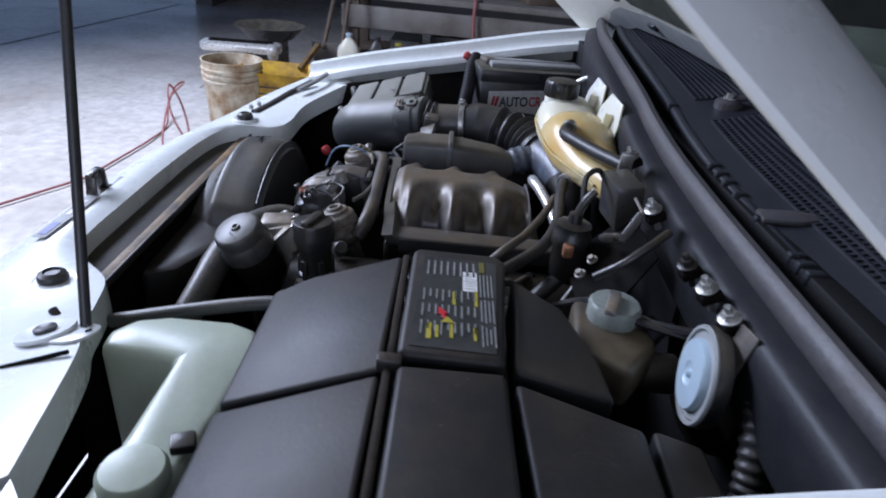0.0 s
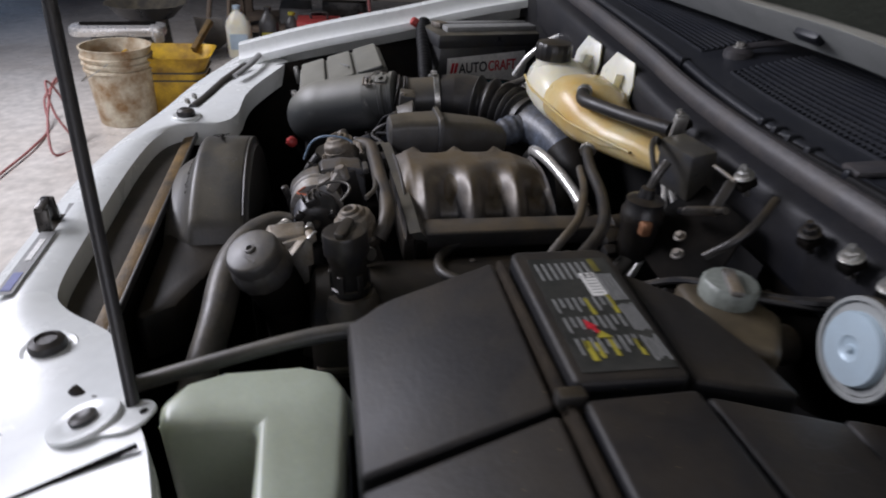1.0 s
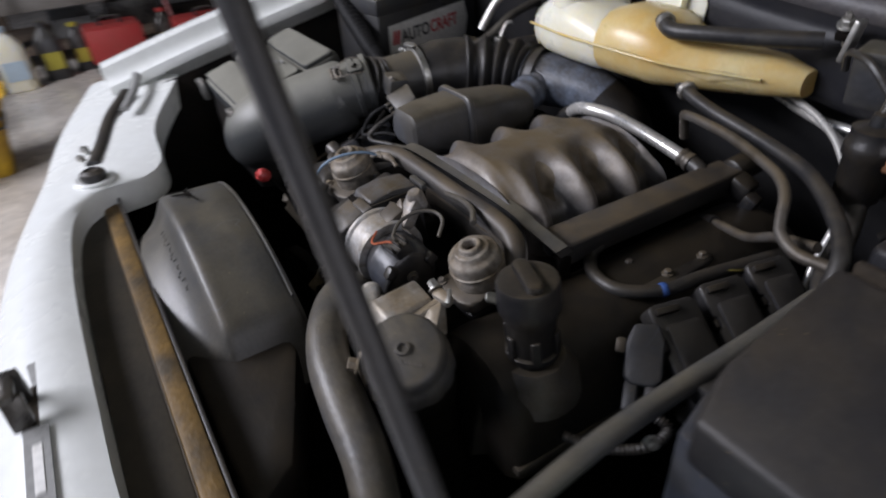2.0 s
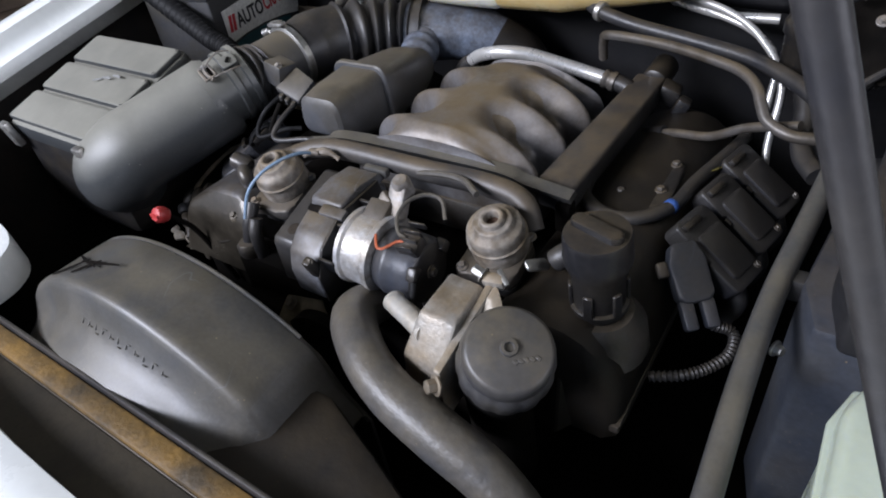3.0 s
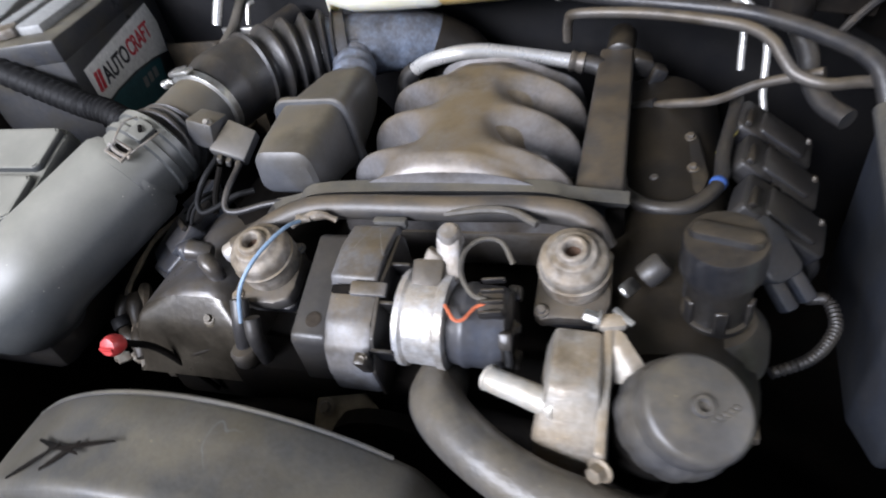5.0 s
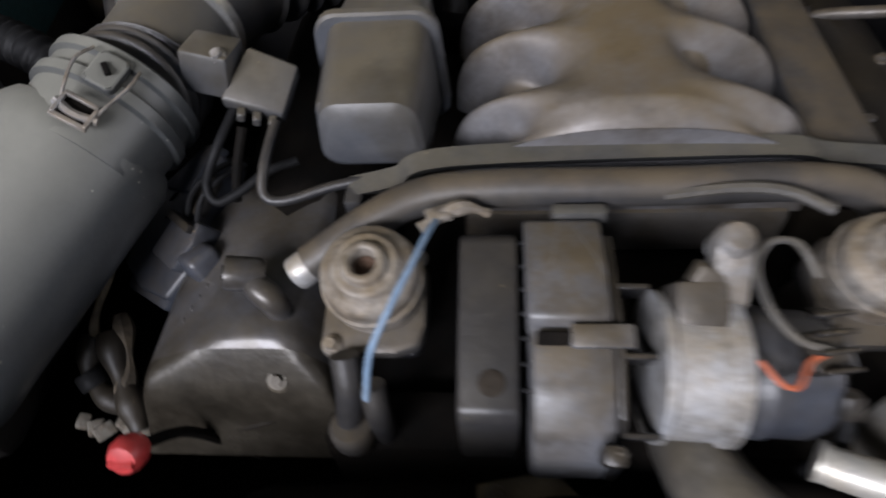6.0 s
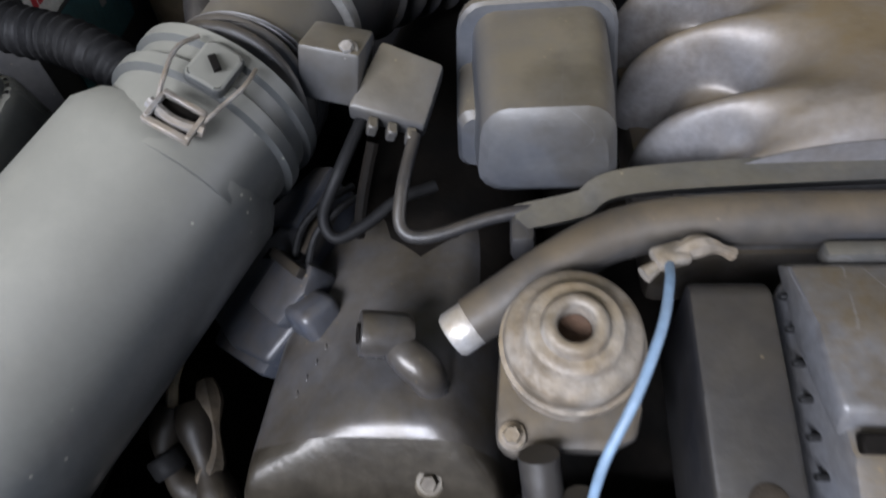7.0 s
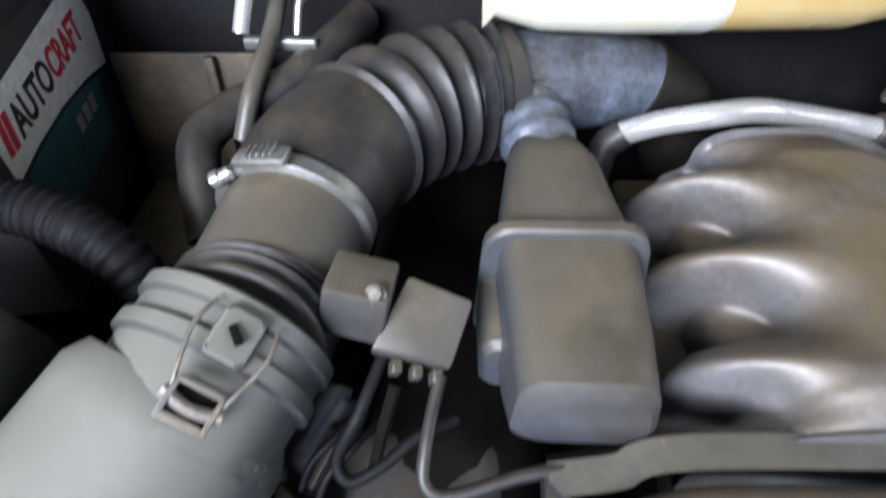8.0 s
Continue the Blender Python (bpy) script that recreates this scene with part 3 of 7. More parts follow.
def cowl(fl):
    """The plastic grille before the windscreen: a frame and rows of slots, with clips and wiper."""
    front = [p + Vector((0, 0.052, 0.006)) for p in fl]
    back = [Vector((p.x * 1.02, 0.90 - 0.06 * p.x * p.x, 1.238)) for p in fl]
    rows = [[a.lerp(c, k) + Vector((0, 0, 0.012 * math.sin(math.pi * k) + dz)) for a, c in zip(front, back)] for k, dz in ((0, -0.012), (0.0, 0.0), (0.03, 0.008), (0.10, 0.004), (0.4, 0.0), (0.8, 0.0), (1, 0.0))]
    cowl_grille = part("cowl_grille", sheet(rows, 0.003), M_GRILLE, car, "dark plastic cowl grille with a fine mesh")
    part("edge_rail", tube([p + Vector((0, 0.006, 0.004)) for p in front], 0.009, 10, 1, smooth=False), M_GRILLE, cowl_grille, "rounded front rail of the grille")
    part("screen_trim", tube([p + Vector((0, 0.004, 0.006)) for p in back], 0.008, 8, 1, flat=0.6, smooth=False), M_HOODEDGE, cowl_grille, "pale trim below the windscreen")
    # mesh: proud bars across and along, two open fields
    bm = bmesh.new()

    def at(x, k):
        # the stretch of the front edge that holds x
        for q in range(len(front) - 1):
            if front[q].x <= x <= front[q + 1].x:
                f = (x - front[q].x) / (front[q + 1].x - front[q].x)
                a, c = front[q].lerp(front[q + 1], f), back[q].lerp(back[q + 1], f)
                return a.lerp(c, k) + Vector((0, 0, 0.012 * math.sin(math.pi * k) + 0.002))
        return front[-1].copy()

    def strip(p, q, w):
        d = (q - p).normalized()
        s = d.cross(Vector((0, 0, 1))).normalized() * w / 2
        lo = [bm.verts.new(v) for v in (p - s, p + s, q + s, q - s)]
        hi = [bm.verts.new(v + Vector((0, 0, 0.0035))) for v in (p - s, p + s, q + s, q - s)]
        bm.faces.new(hi)
        for i in range(4):
            bm.faces.new((lo[i], lo[(i + 1) % 4], hi[(i + 1) % 4], hi[i]))

    for x0, x1 in ((-0.62, 0.02), (0.12, 0.82)):
        n = int((x1 - x0) / 0.0105)
        for i in range(n + 1):
            x = x0 + (x1 - x0) * i / n
            strip(at(x, 0.16), at(x, 0.80), 0.0035)
        for j in range(20):
            k = 0.16 + 0.64 * j / 19
            for i in range(8):
                strip(at(x0 + (x1 - x0) * i / 8, k), at(x0 + (x1 - x0) * (i + 1) / 8, k), 0.0035)
    tagged(part("mesh", bm, M_GRILLE, cowl_grille, "fine plastic mesh"), kind="stuff")
    for x in (0.05, 0.30, 0.33, 0.36, 0.40, 0.47, 0.56, 0.58, 0.60):
        p = at(x, 0.02)
        part("edge_clip", box(p + Vector((0, -0.004, 0.004)), (0.010, 0.020, 0.016), (0, 0, 0), 0.003), M_GRILLE, cowl_grille)
    p = at(0.47, 0.06)
    part("tab", prism([(-0.016, -0.02), (0.016, -0.02), (0.02, 0.02), (0.012, 0.05), (-0.008, 0.05), (-0.016, 0.02)], 0, 0.008, 0.003, m=Matrix.Translation(p) @ pose(0, 0, 0.004, 6, 0, -8)), M_SEAL, cowl_grille)
    p = at(0.06, 0.30)
    w = part("wiper_arm", join(lathe([(0.024, -0.02), (0.024, 0.006), (0.016, 0.012)], Matrix.Translation(p), 20), tube([p + Vector((0, 0, 0.012)), p + Vector((0.02, 0.10, 0.03)), p + Vector((0.05, 0.19, 0.05)), p + Vector((0.30, 0.24, 0.055)), p + Vector((0.62, 0.26, 0.055))], 0.009, 10, flat=0.6)), M_SEAL, car, "black wiper arm")
    part("pivot_nut", bolt(p + Vector((0, 0, 0.012)), (0, 0, 1), 0.008, 0.008), M_STEEL, w)
    part("wiper_blade", tube([p + Vector((0.02, 0.26, 0.05)), p + Vector((0.35, 0.265, 0.05)), p + Vector((0.68, 0.26, 0.05))], 0.006, 8, smooth=False), M_GREYPRINT, w, "grey wiper blade")


def hood():
    """The raised hood: outer skin, rolled rim, recessed inner frame."""
    def pt(x, s, up):
        # s: from the hinge line, 0, to the front edge, 1; up: above the skin
        y, z = 0.66 - 1.16 * s, 1.165 + 0.90 * s
        bow = 0.14 * (1 - abs(x / 0.845) ** 7) - 0.022
        return (x * (1 - 0.06 * s * s), y - 0.61 * up - 0.0, z + bow + 0.79 * up)

    xs = [-0.845, -0.83, -0.80, -0.76, -0.72, -0.66, -0.60, -0.3, 0, 0.3, 0.60, 0.66, 0.72, 0.76, 0.80, 0.83, 0.845]
    ss = [0, 0.01, 0.06, 0.13, 0.3, 0.5, 0.7, 0.88, 0.94, 0.985, 1.0]
    top = [[pt(x, s, 0.03 - (0.012 if abs(x) > 0.84 else 0)) for x in xs] for s in ss]
    h = part("hood_skin", sheet(top, 0.002), M_WHITE, car, "white raised hood")
    low = [[pt(x, s, 0.0 if abs(x) >= 0.72 or s <= 0.02 or s >= 0.94 else 0.018) for x in xs] for s in ss]
    part("hood_frame", sheet(low, 0.002), M_HOOD, h, "cream painted hood underside frame")
    px = [-0.60, -0.5, -0.3, 0, 0.3, 0.5, 0.60]
    part("hood_pad", sheet([[pt(x, s, 0.004 + 0.004 * math.sin(9 * x) * math.sin(14 * s)) for x in px] for s in (0.045, 0.13, 0.3, 0.5, 0.7, 0.86, 0.92)], 0.003), M_PAD, h, "dark grey-green hood insulation pad")
    part("hood_rear_rim", sheet([[pt(x, s, u) for x in xs] for s, u in ((-0.012, 0.012), (-0.006, -0.006), (0.022, -0.004), (0.03, 0.006))], 0.002), M_HOODEDGE, h, "pale grey rear rim of the hood")
    for x in (-0.35, 0.25):
        part("washer_nozzle", box(pt(x, 0.02, -0.012), (0.05, 0.02, 0.018), (-38, 0, 0), 0.005), M_GRILLE, h, "black washer nozzle")
    for x in (-0.845, 0.845):
        part("hood_rim", sheet([[pt(x, s, u) for s in ss] for u in (0.0, 0.018)]), M_WHITE, h)

body()


# ---------- engine: manifold, rails, covers ----------
def manifold():
    t = thing("intake_manifold", (0.02, 0.23, 0.93), "dusty grey-brown cast intake manifold with ribbed runners", "engine part")
    X0, Y0, Y1, PITCH = 0.020, 0.095, 0.360, 0.080

    def skin(u, v):
        y = Y0 + (Y1 - Y0) * v
        a = math.pi * u
        c, s = math.cos(a), math.sin(a)
        side = abs(c)
        # the runners sweep back towards one bank and run straight out to the other
        crest = 0.132 - 0.004 * side if c > 0 else 0.114 + 0.036 * side
        # each crest drops steeply to the front and slopes off gently behind
        p = ((y - crest) / PITCH + 0.40) % 1.0 - 0.40
        e = -p / 0.40 if p < 0 else p / 0.60
        lobe = (0.35 * (1 - e) + 0.65 * (0.5 + 0.5 * math.cos(math.pi * e))) ** 1.1
        low = min(1.0, max(0.0, (side - 0.72) / 0.2))
        narrow = max(0.0, 1 - (e / 0.6) ** 2)
        lobe = lobe * (1 - low) + (0.2 + 0.8 * narrow) * low
        amp = 0.40 * (1 - 0.2 * low) * min(1.0, max(0.0, (side - 0.13) / 0.52)) ** 0.85 * min(1.0, v / 0.13)
        k = 1 - amp * (1 - lobe)
        ends = min(1.0, (v / 0.07)) ** 0.4 * min(1.0, ((1 - v) / 0.20)) ** 0.5 if 0 < v < 1 else 0.5
        fall = 1 - 0.06 * max(0.0, (v - 0.55) / 0.45) ** 1.5
        w, h = 0.135 * k * (0.93 + 0.07 * ends), 0.098 * k * fall * (0.72 + 0.28 * ends)
        cx = abs(c) ** 0.8 * (1 if c > 0 else -1)
        return (X0 + w * cx, y, 0.925 + h * s**0.75)

    rows = [[skin(i / 64, j / 120) for i in range(65)] for j in range(121)]
    bm = sheet(rows)
    for row in (rows[0], rows[-1]):
        bm.faces.new([bm.verts.new(p) for p in row])
    part("runner_housing", bm, M_MANIFOLD, t, smooth=60)
    # dirt that has settled between the runners of one bank
    for n in range(3):
        strip = []
        for i in range(17):
            q = 0.26 + 0.60 * i / 16
            y = 0.134 - 0.004 * q + PITCH * (n + 0.60)
            half = 0.0015 + 0.0125 * math.sin(math.pi * (i / 16) ** 0.8) ** 0.8
            row = []
            for j in range(9):
                p = Vector(skin(math.acos(q) / math.pi, (y + half * (j - 4) / 4 - Y0) / (Y1 - Y0)))
                out = (p - Vector((X0, p.y, 0.925))).normalized()
                row.append(p + out * (0.0012 * (1 - (abs(j - 4) / 4) ** 2) - 0.0004))
            strip.append(row)
        part("settled_dirt", sheet(strip), M_SILT, t, "brown dirt settled between the runners", smooth=60)
    part("base", box((0.02, 0.24, 0.905), (0.25, 0.30, 0.05), bevel=0.008), M_DULL, t)
    return t


manifold()


def rails():
    t = thing("crossover_pipes", (0.0, 0.08, 0.97), "dusty flat rail and round pipe across the engine front", "engine part")
    part("flat_rail", tube([(-0.185, 0.085, 0.968), (-0.15, 0.088, 0.975), (-0.11, 0.094, 0.987), (0.10, 0.100, 0.987), (0.15, 0.104, 0.976), (0.205, 0.106, 0.968)], 0.016, 4, 8, flat=0.55, up=(0, 0.4, 1)), M_SHROUD, t, smooth=30)
    part("round_pipe", tube([(-0.208, 0.02, 0.960), (-0.165, 0.042, 0.978), (-0.13, 0.056, 0.987), (-0.08, 0.060, 0.99), (0.03, 0.062, 0.988), (0.12, 0.064, 0.988), (0.165, 0.060, 0.98), (0.185, 0.045, 0.955)], 0.0135, 14), M_RAIL, t)
    part("pipe_end", lathe([(0.011, 0), (0.0125, 0.002), (0.0125, 0.018), (0.011, 0.02)], along((-0.219, 0.014, 0.954), (-0.183, 0.033, 0.971))), M_BAND, t, "dull metal pipe end")
    r = thing("side_rail", (0.18, 0.30, 0.95), "dusty flat black fuel rail cover", "engine part")
    part("bar", prism([(0.150, 0.126), (0.156, 0.114), (0.194, 0.108), (0.201, 0.118), (0.206, 0.445), (0.160, 0.445)], 0.938, 0.970, 0.005, 3), M_RAIL, r)
    part("end_cap", lathe([(0.015, 0), (0.02, 0.004), (0.02, 0.05), (0.016, 0.056)], along((0.186, 0.438, 0.958), (0.190, 0.495, 0.968))), M_BLACK, r)
    part("foot", box((0.193, 0.112, 0.935), (0.02, 0.02, 0.04)), M_DARK, r)
    part("end_plug", join(box((0.214, 0.430, 0.952), (0.030, 0.034, 0.026), (0, 24, 8), 0.005), box((0.232, 0.418, 0.928), (0.020, 0.024, 0.050), (0, 24, 8), 0.004)), M_BLACK, r, "black plug at the rail end")
    s = thing("silver_pipe", (0.06, 0.39, 0.98), "bright bare aluminium pipe behind the manifold", "pipe")
    part("pipe", tube([(-0.108, 0.394, 0.972), (-0.076, 0.382, 0.993), (-0.037, 0.376, 1.005), (0.001, 0.386, 1.003), (0.04, 0.399, 0.991), (0.085, 0.408, 0.978), (0.128, 0.411, 0.968)], 0.0105, 16), M_PIPE, s)
    part("collar", lathe([(0.0125, 0), (0.0145, 0.002), (0.0145, 0.006), (0.0128, 0.008), (0.0128, 0.012), (0.0145, 0.014), (0.0145, 0.020), (0.012, 0.022)], along((0.120, 0.411, 0.970), (0.165, 0.409, 0.960)), 18), M_DULL, s, "ridged grey pipe collar")
    part("hose_joint", tube([(0.136, 0.411, 0.967), (0.160, 0.408, 0.960), (0.178, 0.396, 0.948)], 0.0125, 12), M_RUBBER, s)
    part("hose_joint", tube([(-0.100, 0.392, 0.977), (-0.116, 0.390, 0.962), (-0.122, 0.380, 0.935)], 0.0135, 12), M_RUBBER, s)


rails()


M_RUST = mat("rusty residue", (0.07, 0.036, 0.018), 0.85, other=(0.035, 0.02, 0.012), amount=0.8, scale=60, bump=0.3)


def air_valve(x, y, z):
    """A vacuum operated air valve: stepped round head with a hollow boss on a flange; (x, y, z): the mouth of its bore."""
    t = thing("air_valve", (x, y + 0.01, 0.93), "dusty round vacuum air valve with a hollow centre boss", "engine part", "air valves on the cylinder heads")
    m = along((x, y, z), (x, y - 0.30, z + 0.95)) @ Matrix.Translation((0, 0, -0.004))
    part("head", lathe([(0.028, -0.052), (0.0320, -0.050), (0.0328, -0.046), (0.0328, -0.034), (0.0318, -0.030), (0.0316, -0.018), (0.0308, -0.0135), (0.0292, -0.0115), (0.0262, -0.0098), (0.0226, -0.0078), (0.0214, -0.0040), (0.0202, -0.0026), (0.0178, -0.0024), (0.0152, -0.0022), (0.0142, 0.0008), (0.0132, 0.0028), (0.0112, 0.0036), (0.0092, 0.0034), (0.0080, 0.0018), (0.0074, -0.012), (0.001, -0.0125)], m, 44), M_VALVE, t, smooth=55)
    part("seam_ring", lathe([(0.0322, -0.0290), (0.0338, -0.0282), (0.0338, -0.0262), (0.0322, -0.0254)], m, 40), M_VALVE, t, "raised moulded ring")
    part("flange", prism([(-0.036, -0.044), (-0.028, -0.050), (-0.016, -0.046), (0.014, -0.046), (0.030, -0.040), (0.034, -0.026), (0.034, 0.012), (0.020, 0.030), (-0.020, 0.030), (-0.034, 0.012), (-0.036, -0.030)], -0.066, -0.048, 0.004, m=m), M_DULL, t)
    part("lower_plate", prism(rounded(0.062, 0.066, 0.012), -0.080, -0.068, 0.003, m=m @ pose(0, -0.010, 0)), M_COVER, t, "dark plate under the flange")
    part("bore", lathe([(0.0074, -0.010), (0.0074, -0.0075), (0.004, -0.0085)], m, 20), M_RUST, t, "rusty brown bore")
    part("bolt", bolt(m @ Vector((-0.028, -0.040, -0.048)), m.to_3x3() @ Vector((0, 0, 1)), 0.0045, 0.005), M_CAST, t)
    part("bolt", bolt(m @ Vector((0.027, 0.020, -0.048)), m.to_3x3() @ Vector((0, 0, 1)), 0.0045, 0.005), M_CAST, t)
    part("stem", lathe([(0.024, -0.15), (0.024, -0.06)], m), M_DULL, t)
    return t


air_valve(0.160, 0.000, 0.999)
air_valve(-0.160, -0.010, 1.002)


def air_pump():
    t = thing("electric_air_pump", (0.06, -0.05, 0.9), "grimy electric air pump with a silver clamp band", "engine part")
    part("motor_body", lathe([(0.03, 0), (0.037, 0.005), (0.038, 0.014), (0.0395, 0.016), (0.0395, 0.021), (0.038, 0.023), (0.038, 0.046), (0.034, 0.054), (0.02, 0.056)], along((0.053, -0.050, 0.945), (0.3, -0.058, 0.937)), 32), M_MOTOR, t)
    part("clamp_band", lathe([(0.040, 0), (0.046, 0.001), (0.046, 0.006), (0.043, 0.009), (0.043, 0.036), (0.046, 0.039), (0.046, 0.046), (0.041, 0.047)], along((0.010, -0.049, 0.948), (0.3, -0.057, 0.94)), 36), M_BAND, t, "dull silver metal clamp band")
    part("lug", prism(rounded(0.022, 0.05, 0.010), -0.008, 0.008, 0.003, m=pose(0.052, -0.016, 0.998, 58, 0, 0)), M_CAST, t, "cast mounting lug")
    part("lug_web", prism([(-0.022, -0.016), (0.016, -0.016), (0.010, 0.016), (-0.004, 0.024)], -0.006, 0.006, 0.003, m=pose(0.038, -0.026, 0.987, 62, 0, 0)), M_DULL, t, "brown-dusted web of the lug")
    part("lug_boss", lathe([(0.011, 0), (0.011, 0.02), (0.008, 0.024)], along((0.052, -0.002, 1.0), (0.053, -0.012, 1.03)), 16), M_CAST, t)
    part("bracket", box((0.035, -0.028, 0.978), (0.03, 0.03, 0.04), (30, 0, 0)), M_DULL, t)
    part("plug", box((0.096, -0.055, 0.974), (0.024, 0.024, 0.034), (25, 0, 8)), M_BLACK, t)
    for k in range(4):
        part("plug_rib", box((0.098, -0.072 + k * 0.009, 0.987 + 0.004 * k), (0.02, 0.003, 0.01), (25, 0, 8), 0.001, 1), M_BLACK, t)
    part("end_cap", lathe([(0.034, 0), (0.034, 0.008), (0.03, 0.011)], along((0.100, -0.052, 0.943), (0.3, -0.056, 0.94)), 24), M_BLACK, t)
    for k in range(3):
        a = radians(35 + 110 * k)
        part("end_lug", box((0.1105, -0.052 + 0.033 * math.cos(a), 0.943 + 0.033 * math.sin(a)), (0.012, 0.014, 0.016), (35 + 110 * k, 0, 0), 0.003), M_BLACK, t)
    part("end_bolt", bolt((0.1115, -0.052, 0.946), (1, 0, 0.05), 0.005, 0.005), M_DULL, t)
    part("wire_sleeve", tube([(0.104, -0.066, 0.968), (0.112, -0.084, 0.952), (0.112, -0.094, 0.930), (0.100, -0.098, 0.905)], 0.0042, 10), M_CONDUIT, t, "black wire sleeve")
    part("orange_wire", tube([(0.058, -0.068, 0.990), (0.068, -0.080, 0.986), (0.076, -0.080, 0.986), (0.084, -0.068, 0.988), (0.092, -0.064, 0.990)], 0.0016, 6), M_ORANGE, t, "thin orange wire")
    part("wire", tube([(0.094, -0.062, 0.992), (0.080, -0.056, 0.992), (0.068, -0.040, 0.998), (0.066, -0.016, 1.002), (0.078, 0.002, 1.002), (0.096, 0.004, 0.998), (0.108, -0.010, 0.985)], 0.0024, 8), M_HOSE, t, "thin dusty wire")
    b = thing("pump_housing", (-0.06, -0.05, 0.9), "dusty black moulded pump housing with stepped ribs", "engine part")

    def arch(x0, x1, prof, bev=0.004):
        # a profile in y and z, drawn out along x
        m = Matrix(((0, 0, 1, 0), (1, 0, 0, 0), (0, 1, 0, 0), (0, 0, 0, 1)))
        return prism(prof, x0, x1, bev, 2, m)

    part("end_plate", arch(-0.104, -0.066, [(-0.083, 0.865), (-0.083, 0.936), (-0.079, 0.944), (-0.02, 0.963), (0.026, 0.977), (0.034, 0.974), (0.040, 0.90)], 0.003), M_COVER, b)
    part("dimple", lathe([(0.0085, 0.0), (0.0075, 0.0004), (0.003, 0.0002)], along((-0.083, -0.063, 0.9495), (-0.083, -0.063 - 0.31, 0.9495 + 0.95)), 20), M_SEAM, b, "round sunken spot")
    for k in range(7):
        part("edge_tooth", box((-0.062, 0.022 - 0.015 * k, 0.978 - 0.0046 * k), (0.006, 0.003, 0.004), (17, 0, 0), 0.0008, 1), M_CONDUIT, b)
    part("drum", arch(-0.060, -0.012, [(-0.100, 0.890), (-0.103, 0.925), (-0.096, 0.950), (-0.078, 0.968), (-0.055, 0.979), (-0.02, 0.985), (0.02, 0.983), (0.038, 0.972), (0.042, 0.90)], 0.005), M_DRUM, b)
    part("saddle", arch(-0.062, -0.014, [(-0.046, 0.975), (-0.040, 0.989), (-0.005, 0.995), (0.030, 0.991), (0.042, 0.978), (0.0, 0.970)], 0.003), M_DRUM, b)
    part("saddle_step", box((-0.026, 0.040, 0.986), (0.036, 0.010, 0.012), (0, 0, 0), 0.003), M_SHROUD, b)
    part("slot", box((-0.046, -0.0505, 0.9815), (0.022, 0.008, 0.006), (24, 0, 0), 0.001, 1), M_DARK, b, "dark slot under the saddle")
    part("ledge", box((-0.020, -0.050, 0.9835), (0.036, 0.014, 0.006), (22, 0, 0), 0.002), M_DRUM, b)
    part("side_web", arch(-0.012, -0.008, [(-0.100, 0.89), (-0.105, 0.93), (-0.09, 0.962), (-0.05, 0.985), (0.02, 0.988), (0.04, 0.90)], 0.001), M_BLACK, b)
    for y, z in ((-0.092, 0.955), (-0.055, 0.978), (-0.012, 0.985)):
        part("rib", box((0.0, y, z - 0.012), (0.022, 0.004, 0.024), (20, 0, 0), 0.001, 1), M_BLACK, b)
    part("screw", bolt((-0.014, -0.106, 0.955), (0, -0.7, 0.7), 0.003, 0.003), M_DULL, b)
    part("lug", box((-0.016, -0.104, 0.945), (0.012, 0.012, 0.028), (20, 0, 0), 0.003), M_BLACK, b)

air_pump()


M_FILTERCAP = mat("dusty black filter cap plastic", (0.050, 0.048, 0.046), 0.38, other=(0.068, 0.062, 0.052), amount=0.7, scale=30, bump=0.08, scuff=0.3, dust=0.5, dust_lit_colour=(0.125, 0.106, 0.078))


